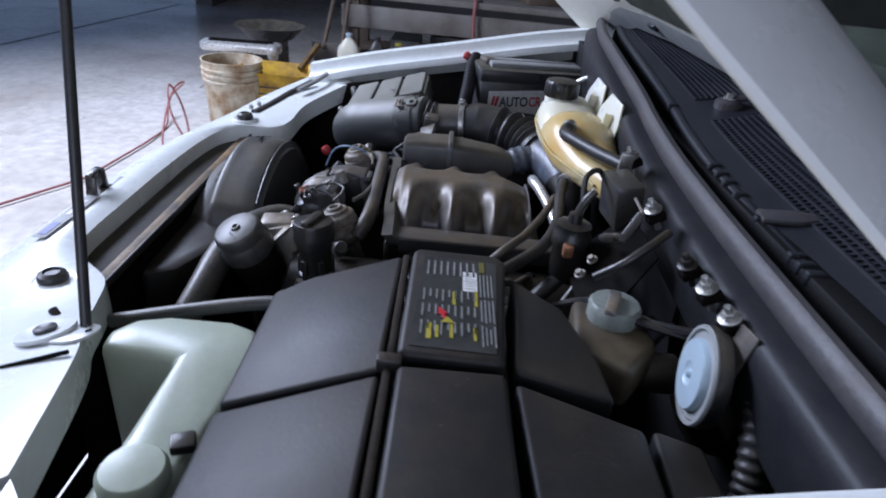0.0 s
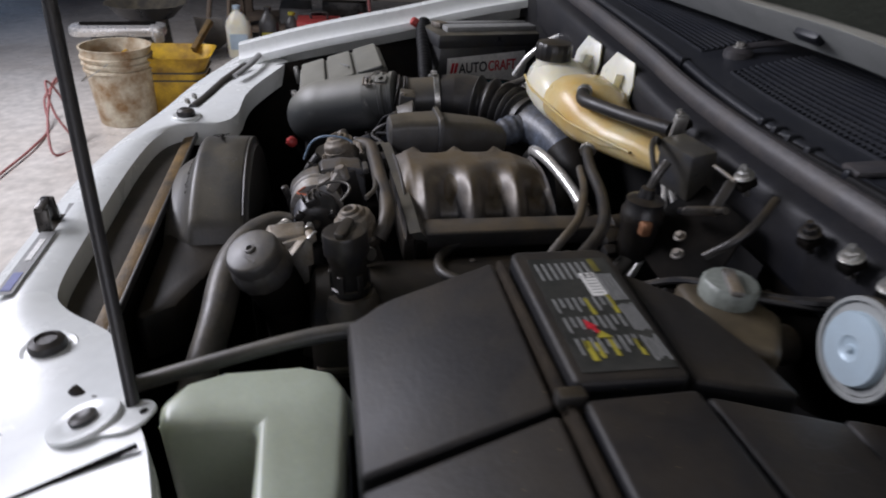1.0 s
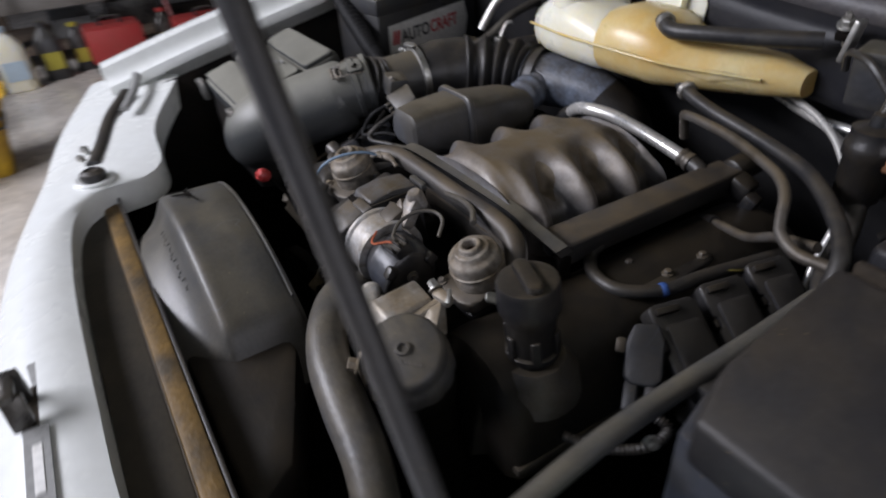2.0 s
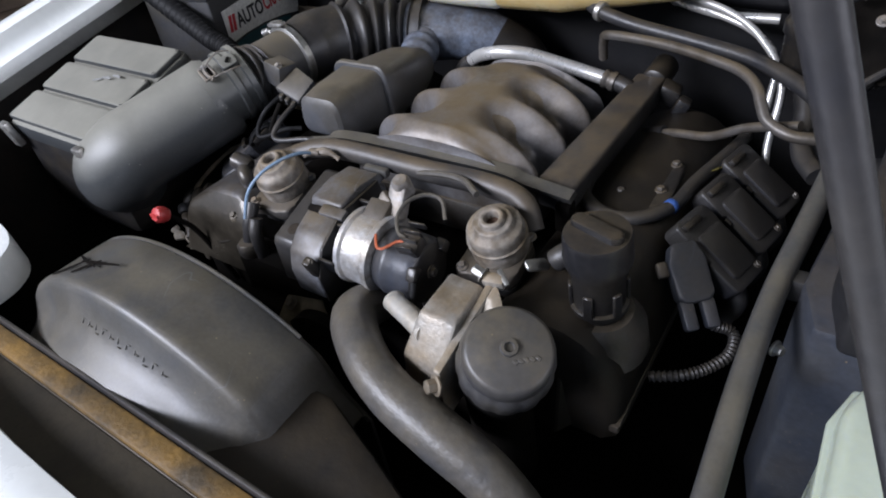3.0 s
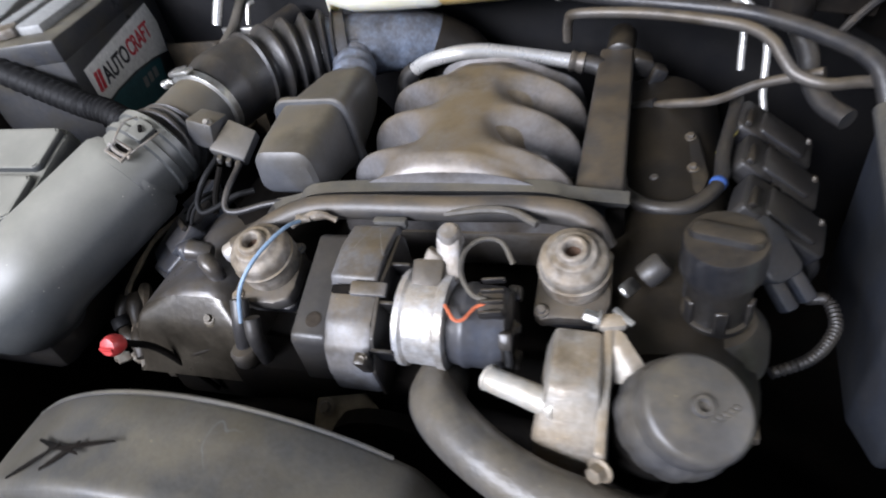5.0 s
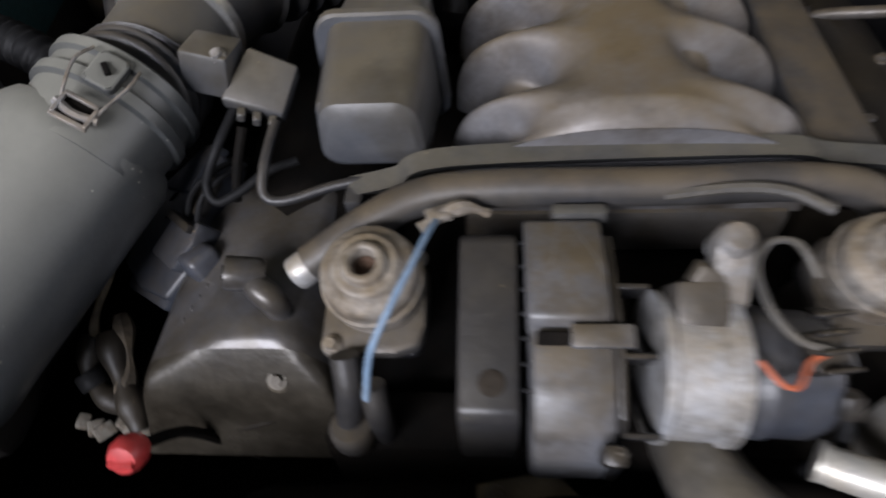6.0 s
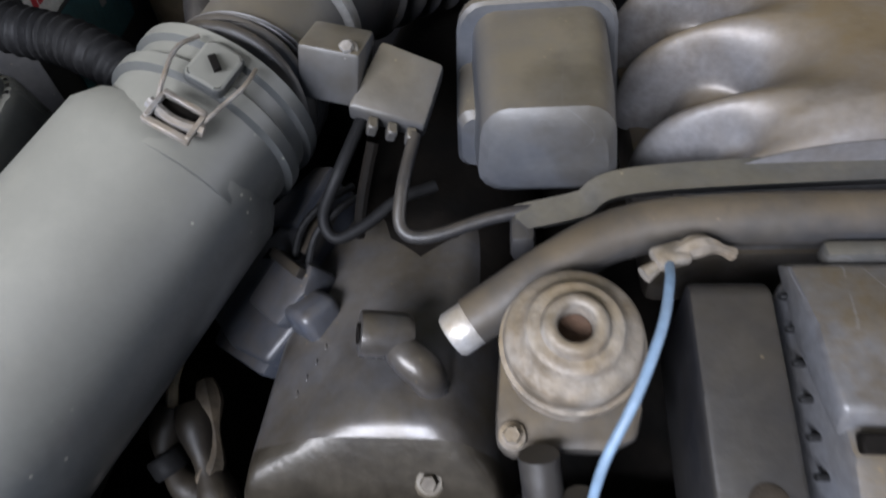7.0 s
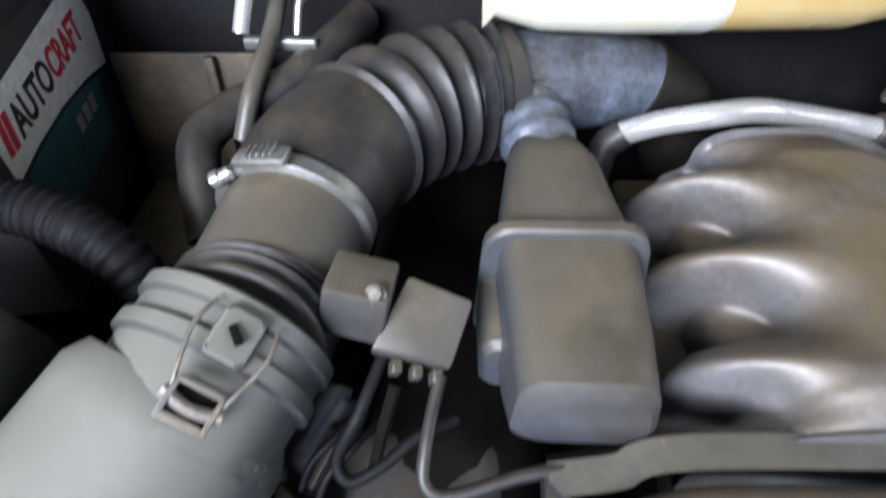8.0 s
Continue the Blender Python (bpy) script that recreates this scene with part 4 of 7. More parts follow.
def oil_filter():
    t = thing("oil_filter_housing", (0.2, -0.12, 0.85), "pale cast oil filter housing with a fluted black cap", "engine part")
    axis = Vector((0.30, -0.30, 0.905)).normalized()
    tip = Vector((0.259, -0.144, 0.993))
    m = along(tip - axis * 0.0965, tip)
    part("cap", lathe([(0.0400, 0.058), (0.0402, 0.080), (0.0396, 0.0865), (0.0375, 0.0905), (0.0345, 0.0922), (0.008, 0.0932), (0.0072, 0.0965), (0.0046, 0.0968), (0.0036, 0.0935)], m, 56), M_FILTERCAP, t, "smooth black plastic filter cap")
    part("cap_skirt", lathe([(0.0420, 0.038), (0.0442, 0.041), (0.0442, 0.058), (0.0430, 0.066), (0.0402, 0.071)], m, 96, 12, 0.030), M_FILTERCAP, t, "fluted lower edge of the cap")
    inv = m.inverted()
    for k in range(5):
        q = inv @ (tip + Vector((0.014, -0.006, 0)) + Vector((0.76, 0.65, 0)) * (0.0048 * k - 0.004))
        bm = box((q.x, q.y, 0.0931), (0.0034, 0.0052, 0.0010), (0, 0, 35), 0.0004, 1)
        bm.transform(m)
        part("raised_mark", bm, M_FILTERCAP, t)
    part("collar", lathe([(0.036, -0.03), (0.038, -0.02), (0.040, 0.030), (0.041, 0.0395)], m, 36), M_DARK, t)
    bm = loft([[(0.134, -0.150, 0.86), (0.190, -0.158, 0.86), (0.196, -0.066, 0.88), (0.142, -0.062, 0.88)], [(0.137, -0.146, 0.924), (0.189, -0.152, 0.930), (0.194, -0.066, 0.945), (0.143, -0.064, 0.945)], [(0.152, -0.127, 0.971), (0.191, -0.122, 0.966), (0.190, -0.070, 0.973), (0.152, -0.070, 0.976)]])
    bmesh.ops.bevel(bm, geom=bm.edges[:], offset=0.0045, segments=2, affect="EDGES", profile=0.5)
    part("block", bm, M_BLOCK, t, "sand-coloured cast aluminium block")
    bm = loft([[(0.188, -0.166, 0.90), (0.197, -0.166, 0.90), (0.199, -0.058, 0.92), (0.190, -0.058, 0.92)], [(0.187, -0.164, 0.944), (0.196, -0.164, 0.944), (0.199, -0.058, 0.974), (0.190, -0.058, 0.974)]])
    bmesh.ops.bevel(bm, geom=bm.edges[:], offset=0.003, segments=2, affect="EDGES", profile=0.5)
    part("face_plate", bm, M_BLOCK, t)
    bm = loft([[(0.198, -0.072, 0.955), (0.230, -0.094, 0.950), (0.224, -0.104, 0.942), (0.198, -0.100, 0.945)], [(0.198, -0.064, 0.972), (0.206, -0.068, 0.972), (0.204, -0.080, 0.968), (0.198, -0.080, 0.968)]])
    bmesh.ops.bevel(bm, geom=bm.edges[:], offset=0.002, segments=2, affect="EDGES", profile=0.5)
    part("web", bm, M_BLOCK, t, "cast web beside the lug")
    part("pipe_stub", tube([(0.158, -0.128, 0.945), (0.128, -0.115, 0.942), (0.106, -0.106, 0.939), (0.096, -0.101, 0.938)], lambda k: 0.0118 - 0.0008 * k + (0.0012 if k > 0.9 else 0), 18), M_STUB, t, "bare bright pipe stub")
    part("bolt_lug", box((0.196, -0.060, 0.972), (0.024, 0.014, 0.016), (20, 0, 10), 0.005), M_BLOCK, t)
    part("bolt", bolt((0.186, -0.062, 0.977), (-0.9, 0.1, 0.3), 0.0055, 0.012), M_STEEL, t)
    part("clip", box((0.205, -0.058, 0.978), (0.020, 0.005, 0.004), (10, 14, -38), 0.001), M_STEEL, t, "bright bent clip")
    part("bolt", bolt((0.193, -0.167, 0.930), (-0.5, -0.8, 0.3), 0.007, 0.010), M_BLOCK, t)
    part("base", tube([(0.222, -0.112, 0.90), (0.218, -0.10, 0.80), (0.215, -0.09, 0.72)], 0.034, 20), M_DARK, t)


oil_filter()


def oil_filler():
    t = thing("oil_filler_neck", (0.286, -0.01, 0.9), "black oil filler cap on a ribbed neck", "engine part")
    m = along((0.283, -0.004, 0.925), (0.279, -0.011, 1.02))
    part("cap", lathe([(0.0285, 0.066), (0.0325, 0.068), (0.0330, 0.078), (0.0322, 0.081), (0.0322, 0.096), (0.0308, 0.1005), (0.027, 0.1015), (0.004, 0.102)], m, 64, 26, 0.012), M_BLACK, t, "round black cap with a dusty top")
    part("grip", prism(rounded(0.056, 0.017, 0.008), 0.098, 0.1085, 0.003, m=m @ pose(0, 0, 0, 0, 0, 12)), M_BLACK, t)
    part("neck", lathe([(0.0250, 0.0), (0.0258, 0.004), (0.0262, 0.052), (0.0285, 0.056), (0.0285, 0.066), (0.026, 0.068)], m, 32), M_BLACK, t)
    part("neck_ring", lathe([(0.0262, 0.006), (0.0292, 0.008), (0.0292, 0.013), (0.0262, 0.015)], m, 32), M_BLACK, t)
    for k in range(6):
        a = math.pi * k / 3
        part("fin", box((0.0, 0.0, 0.0), (0.004, 0.010, 0.028), (0, 0, 0), 0.001, 1), M_BLACK, t).matrix_basis = m @ pose(0.0275 * math.cos(a), 0.0275 * math.sin(a), 0.026, 0, 0, math.degrees(a))
    part("base", lathe([(0.050, -0.05), (0.047, -0.02), (0.034, 0.0)], m, 24), M_DULL, t)


oil_filler()


def head_cover(s):
    """A cylinder head cover with its coil packs, along one bank."""
    t = thing("cylinder_head_cover", (s * 0.27, 0.15, 0.86), "grimy cast cylinder head cover", "engine part", "cylinder head covers")
    ring = []
    y0 = 0.03 if s < 0 else -0.065
    for y, k in ((y0, 0.82), (y0 + 0.01, 0.97), (y0 + 0.03, 1.0), (0.30, 1.0), (0.42, 1.0), (0.45, 0.9)):
        r = []
        for a in range(0, 181, 15):
            b = radians(a)
            r.append((s * (0.245 + 0.085 * k * math.cos(b)), y, 0.80 + 0.135 * k * math.sin(b) ** 0.6))
        ring.append(r)
    # left cover near black: the shade of its gap is put into the colour
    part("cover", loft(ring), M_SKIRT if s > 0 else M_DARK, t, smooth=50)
    for y in (0.08, 0.16, 0.24, 0.32, 0.41):
        part("cover_bolt", bolt((s * 0.312, y, 0.875), (s * 0.7, 0, 0.7), 0.005, 0.005), M_DULL, t)
    part("gasket_edge", box((s * 0.325, 0.19, 0.815), (0.012, 0.50, 0.012), (0, 0, 0), 0.003), M_DULL, t)
    return t


head_cover(-1)
head_cover(1)


def front_cover():
    t = thing("timing_cover", (0, -0.07, 0.6), "grimy engine front under the pumps, shade in its colour", "engine part")
    # engine block and front carry the deep shade under the pumps in their colour
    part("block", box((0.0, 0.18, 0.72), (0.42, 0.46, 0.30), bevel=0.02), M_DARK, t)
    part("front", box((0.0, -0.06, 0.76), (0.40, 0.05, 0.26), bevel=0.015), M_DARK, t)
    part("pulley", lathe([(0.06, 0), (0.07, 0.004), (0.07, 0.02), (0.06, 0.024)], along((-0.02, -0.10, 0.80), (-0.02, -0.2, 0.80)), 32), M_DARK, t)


front_cover()


def radiator_hose():
    t = thing("radiator_hose", (0.2, -0.2, 0.8), "thick dusty grey coolant hose", "hose")
    part("hose", tube([(0.042, -0.072, 0.890), (0.052, -0.120, 0.913), (0.096, -0.160, 0.918), (0.148, -0.184, 0.912), (0.205, -0.194, 0.900), (0.268, -0.201, 0.878), (0.325, -0.218, 0.840), (0.360, -0.238, 0.785), (0.376, -0.248, 0.70), (0.385, -0.23, 0.58)], lambda k: 0.0248 + 0.0008 * math.sin(17 * k), 18), M_HOSE, t)

    for p, q in (((0.357, -0.236, 0.793), (0.363, -0.241, 0.775)),):
        part("hose_clamp", lathe([(0.0255, 0), (0.027, 0.001), (0.027, 0.011), (0.0255, 0.012)], along(p, q), 24), M_STEEL, t, "steel hose clamp")


radiator_hose()


def dipstick():
    t = thing("dipstick", (-0.305, -0.08, 0.85), "dipstick with a round red handle", "engine part")
    part("handle", lathe([(0.004, -0.011), (0.009, -0.008), (0.0115, -0.002), (0.0115, 0.005), (0.009, 0.010), (0.003, 0.011)], pose(-0.305, -0.103, 0.931, 55, 0, 0), 20), M_RED, t, "faded red plastic handle")
    part("bar", box((-0.305, -0.112, 0.935), (0.016, 0.006, 0.005), (0, 0, 0), 0.001), M_RED, t)
    part("tube", tube([(-0.303, -0.095, 0.925), (-0.295, -0.07, 0.88), (-0.28, -0.05, 0.78)], 0.004, 8), M_DARK, t)


dipstick()


M_ELBOW = mat("scuffed blue-grey elbow", (0.120, 0.138, 0.165), 0.36, other=(0.040, 0.040, 0.042), amount=0.85, scale=22, fine=160, bump=0.25, speck=0.3, dust=0.25)


# ---------- air intake ----------
def airbox():
    t = thing("air_filter_box", (-0.58, 0.0, 0.85), "dusty dark grey air filter box with a three-panel lid", "air filter")
    # lid: a slab that rises to the rear, its top split in three panels
    m = Matrix.Translation((-0.585, 0.02, 1.02)) @ pose(0, 0, 0, 17, 0, 0)
    part("lid", prism(rounded(0.245, 0.225, 0.02), -0.06, 0.004, 0.008, m=m), M_AIRBOX, t)
    for k in range(3):
        part("lid_panel", prism(rounded(0.235, 0.064, 0.008), 0.0, 0.012, 0.004, m=m @ Matrix.Translation((0, -0.072 + 0.072 * k, 0))), M_AIRBOX, t)
    part("lower_body", box((-0.585, 0.03, 0.90), (0.25, 0.22, 0.16), bevel=0.02), M_BLACK, t)
    for x in (-0.47, -0.69):
        part("clip", box((x, -0.095, 0.975), (0.02, 0.012, 0.045), (10, 0, 0), 0.003), M_STEEL, t)
    for k in range(5):
        part("scratch", box((-0.572 + 0.011 * k, 0.020 + 0.006 * (k % 2) + 0.003 * k, 1.0365 + 0.0014 * k), (0.014, 0.0035, 0.0008), (17, 0, 38 - 11 * k), 0), M_GREYPRINT, t, "pale scuff mark")


airbox()


def intake_duct():
    t = thing("intake_duct", (-0.38, 0.15, 0.95), "dusty grey intake duct with a corrugated bellows and steel clamps", "air duct")
    a, b = Vector((-0.452, -0.045, 0.957)), Vector((-0.360, 0.118, 1.016))
    d = (b - a).normalized()
    axis = Vector((0.33, 0.93, 0.185)).normalized()
    part("drum", tube([a + Vector((-0.05, 0.02, -0.07)), a + Vector((-0.028, -0.012, -0.03)), a + d * 0.01, a + d * 0.06, b - axis * 0.016 + Vector((-0.010, 0.0, -0.008))], lambda k: 0.050 + 0.014 * min(1, k * 3) - (0.006 if k > 0.99 else 0), 32, 10), M_AIRBOX, t)
    part("collar", lathe([(0.050, -0.05), (0.051, -0.03), (0.052, -0.012), (0.056, -0.010), (0.056, -0.002), (0.0525, 0.001), (0.0525, 0.010), (0.056, 0.012), (0.056, 0.020), (0.049, 0.024)], along(b, b + axis), 44), M_AIRBOX, t)
    part("scratch", tube([a + d * 0.05 + Vector((-0.02, -0.03, 0.053)), a + d * 0.075 + Vector((0.0, -0.03, 0.055))], 0.0006, 5), M_PAPER, t, "thin pale scratch")
    n = Vector((0.028, -0.020, 0.051)).normalized()
    n = (n - axis * n.dot(axis)).normalized()
    c = b + n * 0.053
    fwd = axis.cross(n)
    # its x axis points back down the duct
    r = Matrix(((axis.x, -fwd.x, n.x, c.x), (axis.y, -fwd.y, n.y, c.y), (axis.z, -fwd.z, n.z, c.z), (0, 0, 0, 1)))
    part("clip_plate", prism(rounded(0.026, 0.021, 0.004), 0, 0.008, 0.002, m=r), M_AIRBOX, t)
    part("clip_slot", box(r @ Vector((0, 0, 0.0095)), (0.004, 0.010, 0.003), (20, 0, 30), 0.0005, 1), M_DARK, t)
    part("bail", join(tube([r @ Vector(q) for q in ((0.012, 0.016, 0.004), (-0.004, 0.018, 0.010), (-0.022, 0.014, 0.008), (-0.034, 0.010, 0.003))], 0.0012, 8), tube([r @ Vector(q) for q in ((0.012, -0.016, 0.004), (-0.004, -0.018, 0.010), (-0.022, -0.014, 0.008), (-0.034, -0.010, 0.003))], 0.0012, 8), tube([r @ Vector(q) for q in ((-0.033, 0.014, 0.004), (-0.036, 0.0, 0.004), (-0.033, -0.014, 0.004))], 0.0032, 8)), M_CAST, t, "wire bail clip")
    for q, s in (((-0.034, 0.0105, 0.006), (0.016, 0.0028, 0.003)), ((-0.034, -0.0105, 0.006), (0.016, 0.0028, 0.003)), ((-0.042, 0.0, 0.005), (0.0035, 0.024, 0.004)), ((-0.026, 0.0, 0.007), (0.0030, 0.022, 0.003))):
        bm = box(q, s, bevel=0.0006, seg=1)
        bm.transform(r)
        part("bail_frame", bm, M_CAST, t, "tarnished metal clip frame")
    bm = box((-0.034, 0.0, 0.002), (0.015, 0.020, 0.002), bevel=0)
    bm.transform(r)
    part("clip_pocket", bm, M_DARK, t)
    line = [b + d * 0.012, Vector((-0.352, 0.152, 1.014)), Vector((-0.348, 0.185, 1.016)), Vector((-0.343, 0.238, 1.020)), Vector((-0.328, 0.298, 1.020)), Vector((-0.290, 0.360, 1.014)), Vector((-0.245, 0.396, 1.009)), Vector((-0.205, 0.413, 1.006))]
    part("meter_tube", tube(line[1:4], lambda k: 0.0465 if k > 0.08 else 0.044, 32, 12), M_RESONATOR, t)
    part("ribbed_sleeve", tube([line[0], line[1], Vector((-0.351, 0.163, 1.0145))], lambda k: 0.0475 + 0.0032 * math.sin(k * 26), 36, 24), M_RUBBER, t, "black ribbed rubber sleeve")
    q0 = Vector((-0.345, 0.224, 1.018))
    part("clamp", lathe([(0.0505, 0), (0.053, 0.0015), (0.053, 0.012), (0.0505, 0.0135)], along(q0, q0 + Vector((0.03, 0.2, 0.02))), 44), M_STEEL, t, "worm-drive steel hose clamp")
    q = Vector((-0.374, 0.222, 1.062))
    part("clamp_screw", join(lathe([(0.0045, 0), (0.0045, 0.006), (0.0058, 0.007), (0.0058, 0.012)], along(q, q + Vector((-0.8, -0.2, -0.35))), 12), box((-0.352, 0.222, 1.0735), (0.034, 0.015, 0.006), (0, -8, -8), 0.002), *[box((-0.360 + 0.004 * k, 0.222, 1.0772 + 0.0006 * k), (0.0016, 0.011, 0.0016), (0, -8, -8), 0.0004, 1) for k in range(5)]), M_STEEL, t)

    def bell(k):
        r = 0.0495 + 0.006 * min(1, k / 0.12)
        if 0.32 < k < 0.92:
            r = 0.054 + 0.007 * math.cos((k - 0.32) / 0.60 * 2 * math.pi * 5)
        return r

    part("bellows", tube(line[3:], bell, 36, 22), M_RUBBER, t, "black corrugated rubber bellows")
    part("elbow", tube([Vector((-0.235, 0.400, 1.008)), Vector((-0.195, 0.417, 1.006)), Vector((-0.15, 0.434, 1.004)), Vector((-0.095, 0.452, 0.993)), Vector((-0.048, 0.464, 0.962)), Vector((-0.02, 0.468, 0.90))], lambda k: 0.050 - 0.013 * k, 28), M_ELBOW, t, "scuffed blue-grey cast elbow")
    # sleeve added to darken the elbow where its far end falls into shade
    part("shade_sleeve", tube([(-0.088, 0.4535, 0.990), (-0.066, 0.4595, 0.976), (-0.046, 0.4645, 0.960), (-0.030, 0.467, 0.930), (-0.018, 0.468, 0.895)], lambda k: 0.0445 - 0.005 * k, 24), M_SKIRT, t, "added dark sleeve for the elbow's shaded far end")
    w = thing("sensor_plug", (-0.26, 0.14, 1.0), "dusty grey sensor plug with wires", "plug")
    part("bracket", box((-0.289, 0.152, 1.032), (0.036, 0.034, 0.034), (-6, 12, -6), 0.003), M_RESONATOR, w)
    part("bolt", bolt((-0.277, 0.141, 1.046), (0.1, -0.5, 0.85), 0.0040, 0.005), M_BAND, w)
    top = [Vector(q) for q in ((-0.281, 0.126, 1.020), (-0.238, 0.126, 1.003), (-0.226, 0.156, 1.026), (-0.262, 0.161, 1.041))]
    down = Vector((-0.2, 0.42, -0.88)) * 0.016
    bm = loft([[q + down for q in top], top])
    bmesh.ops.bevel(bm, geom=bm.edges[:], offset=0.003, segments=2, affect="EDGES", profile=0.5)
    part("shell", bm, M_RESONATOR, w)
    for k in range(3):
        q = top[0].lerp(top[1], 0.3 + 0.25 * k) + Vector((0.0, -0.002, -0.008))
        part("latch_tooth", box(q, (0.006, 0.008, 0.010), (22, 20, 10), 0.001, 1), M_RESONATOR, w)
    part("loop_cable", tube([(-0.276, 0.132, 1.006), (-0.287, 0.103, 0.992), (-0.300, 0.090, 0.968), (-0.293, 0.082, 0.957), (-0.275, 0.091, 0.960), (-0.257, 0.106, 0.965), (-0.235, 0.118, 0.965)], 0.0038, 10), M_CONDUIT, w)
    part("cable", tube([(-0.244, 0.124, 1.000), (-0.250, 0.092, 0.985), (-0.250, 0.075, 0.972), (-0.235, 0.072, 0.968), (-0.20, 0.082, 0.972), (-0.17, 0.088, 0.974)], 0.0040, 10), M_RUBBER, w)
    part("cable", tube([(-0.268, 0.118, 1.000), (-0.276, 0.10, 0.975), (-0.282, 0.09, 0.95)], 0.0038, 8), M_DARK, w)


intake_duct()


def resonator():
    t = thing("resonator_box", (-0.17, 0.22, 0.95), "dusty dark resonator box with a raised seam", "air duct")

    def ring(y, x0, x1, z0, z1, r=0.016):
        out = []
        for px, pz in rounded(x1 - x0, z1 - z0, r, 4):
            out.append(((x0 + x1) / 2 + px * (1.06 - 0.16 * (pz / (z1 - z0) + 0.5)), y, (z0 + z1) / 2 + pz))
        return out

    rings = [ring(0.097, -0.201, -0.136, 0.982, 1.024), ring(0.102, -0.206, -0.131, 0.975, 1.031), ring(0.130, -0.209, -0.129, 0.960, 1.035), ring(0.20, -0.216, -0.126, 0.945, 1.036)]
    part("front_shell", loft(rings), M_RESONATOR, t, smooth=35)
    part("seam", loft([ring(0.196, -0.224, -0.121, 0.942, 1.040, 0.018), ring(0.198, -0.226, -0.119, 0.940, 1.042, 0.018), ring(0.205, -0.226, -0.119, 0.940, 1.042, 0.018), ring(0.207, -0.224, -0.121, 0.942, 1.040, 0.018)]), M_RESONATOR, t, smooth=35)
    part("rear_shell", loft([ring(0.206, -0.216, -0.126, 0.945, 1.034), ring(0.30, -0.208, -0.136, 0.950, 1.024), ring(0.335, -0.203, -0.144, 0.955, 1.014), ring(0.345, -0.200, -0.145, 0.962, 1.006)]), M_RESONATOR, t, smooth=35)
    part("side_step", loft([ring(0.148, -0.220, -0.195, 0.955, 0.992, 0.010), ring(0.152, -0.223, -0.195, 0.952, 0.996, 0.010), ring(0.197, -0.225, -0.195, 0.946, 1.002, 0.010)]), M_RESONATOR, t, smooth=35)
    part("neck", tube([(-0.174, 0.33, 0.988), (-0.181, 0.362, 0.998), (-0.190, 0.395, 1.004)], lambda k: 0.0265 + 0.004 * math.sin(3.1 * k) + 0.0014 * math.sin(26 * k), 24, 14), M_ELBOW, t, "ribbed grey neck")
    part("neck_sleeve", tube([(-0.186, 0.384, 1.001), (-0.190, 0.396, 1.003), (-0.195, 0.412, 1.004)], lambda k: 0.0325 + 0.0014 * math.sin(22 * k), 24, 10), M_RUBBER, t, "dark ribbed rubber sleeve")


resonator()


# ---------- battery, tanks, boxes ----------
def words(text, size, material, m, name="lettering", extrude=0.0004, squeeze=1.0):
    c = bpy.data.curves.new("words", "FONT")
    c.body, c.size, c.extrude, c.align_x = text, size, extrude, "LEFT"
    c.offset = 0.02 * size
    ob = bpy.data.objects.new("words", c)
    me = bpy.data.meshes.new_from_object(ob)
    bpy.data.objects.remove(ob)
    bm = bmesh.new()
    bm.from_mesh(me)
    bm.transform(m @ Matrix.Diagonal((squeeze, 1, 1, 1)))
    return bm


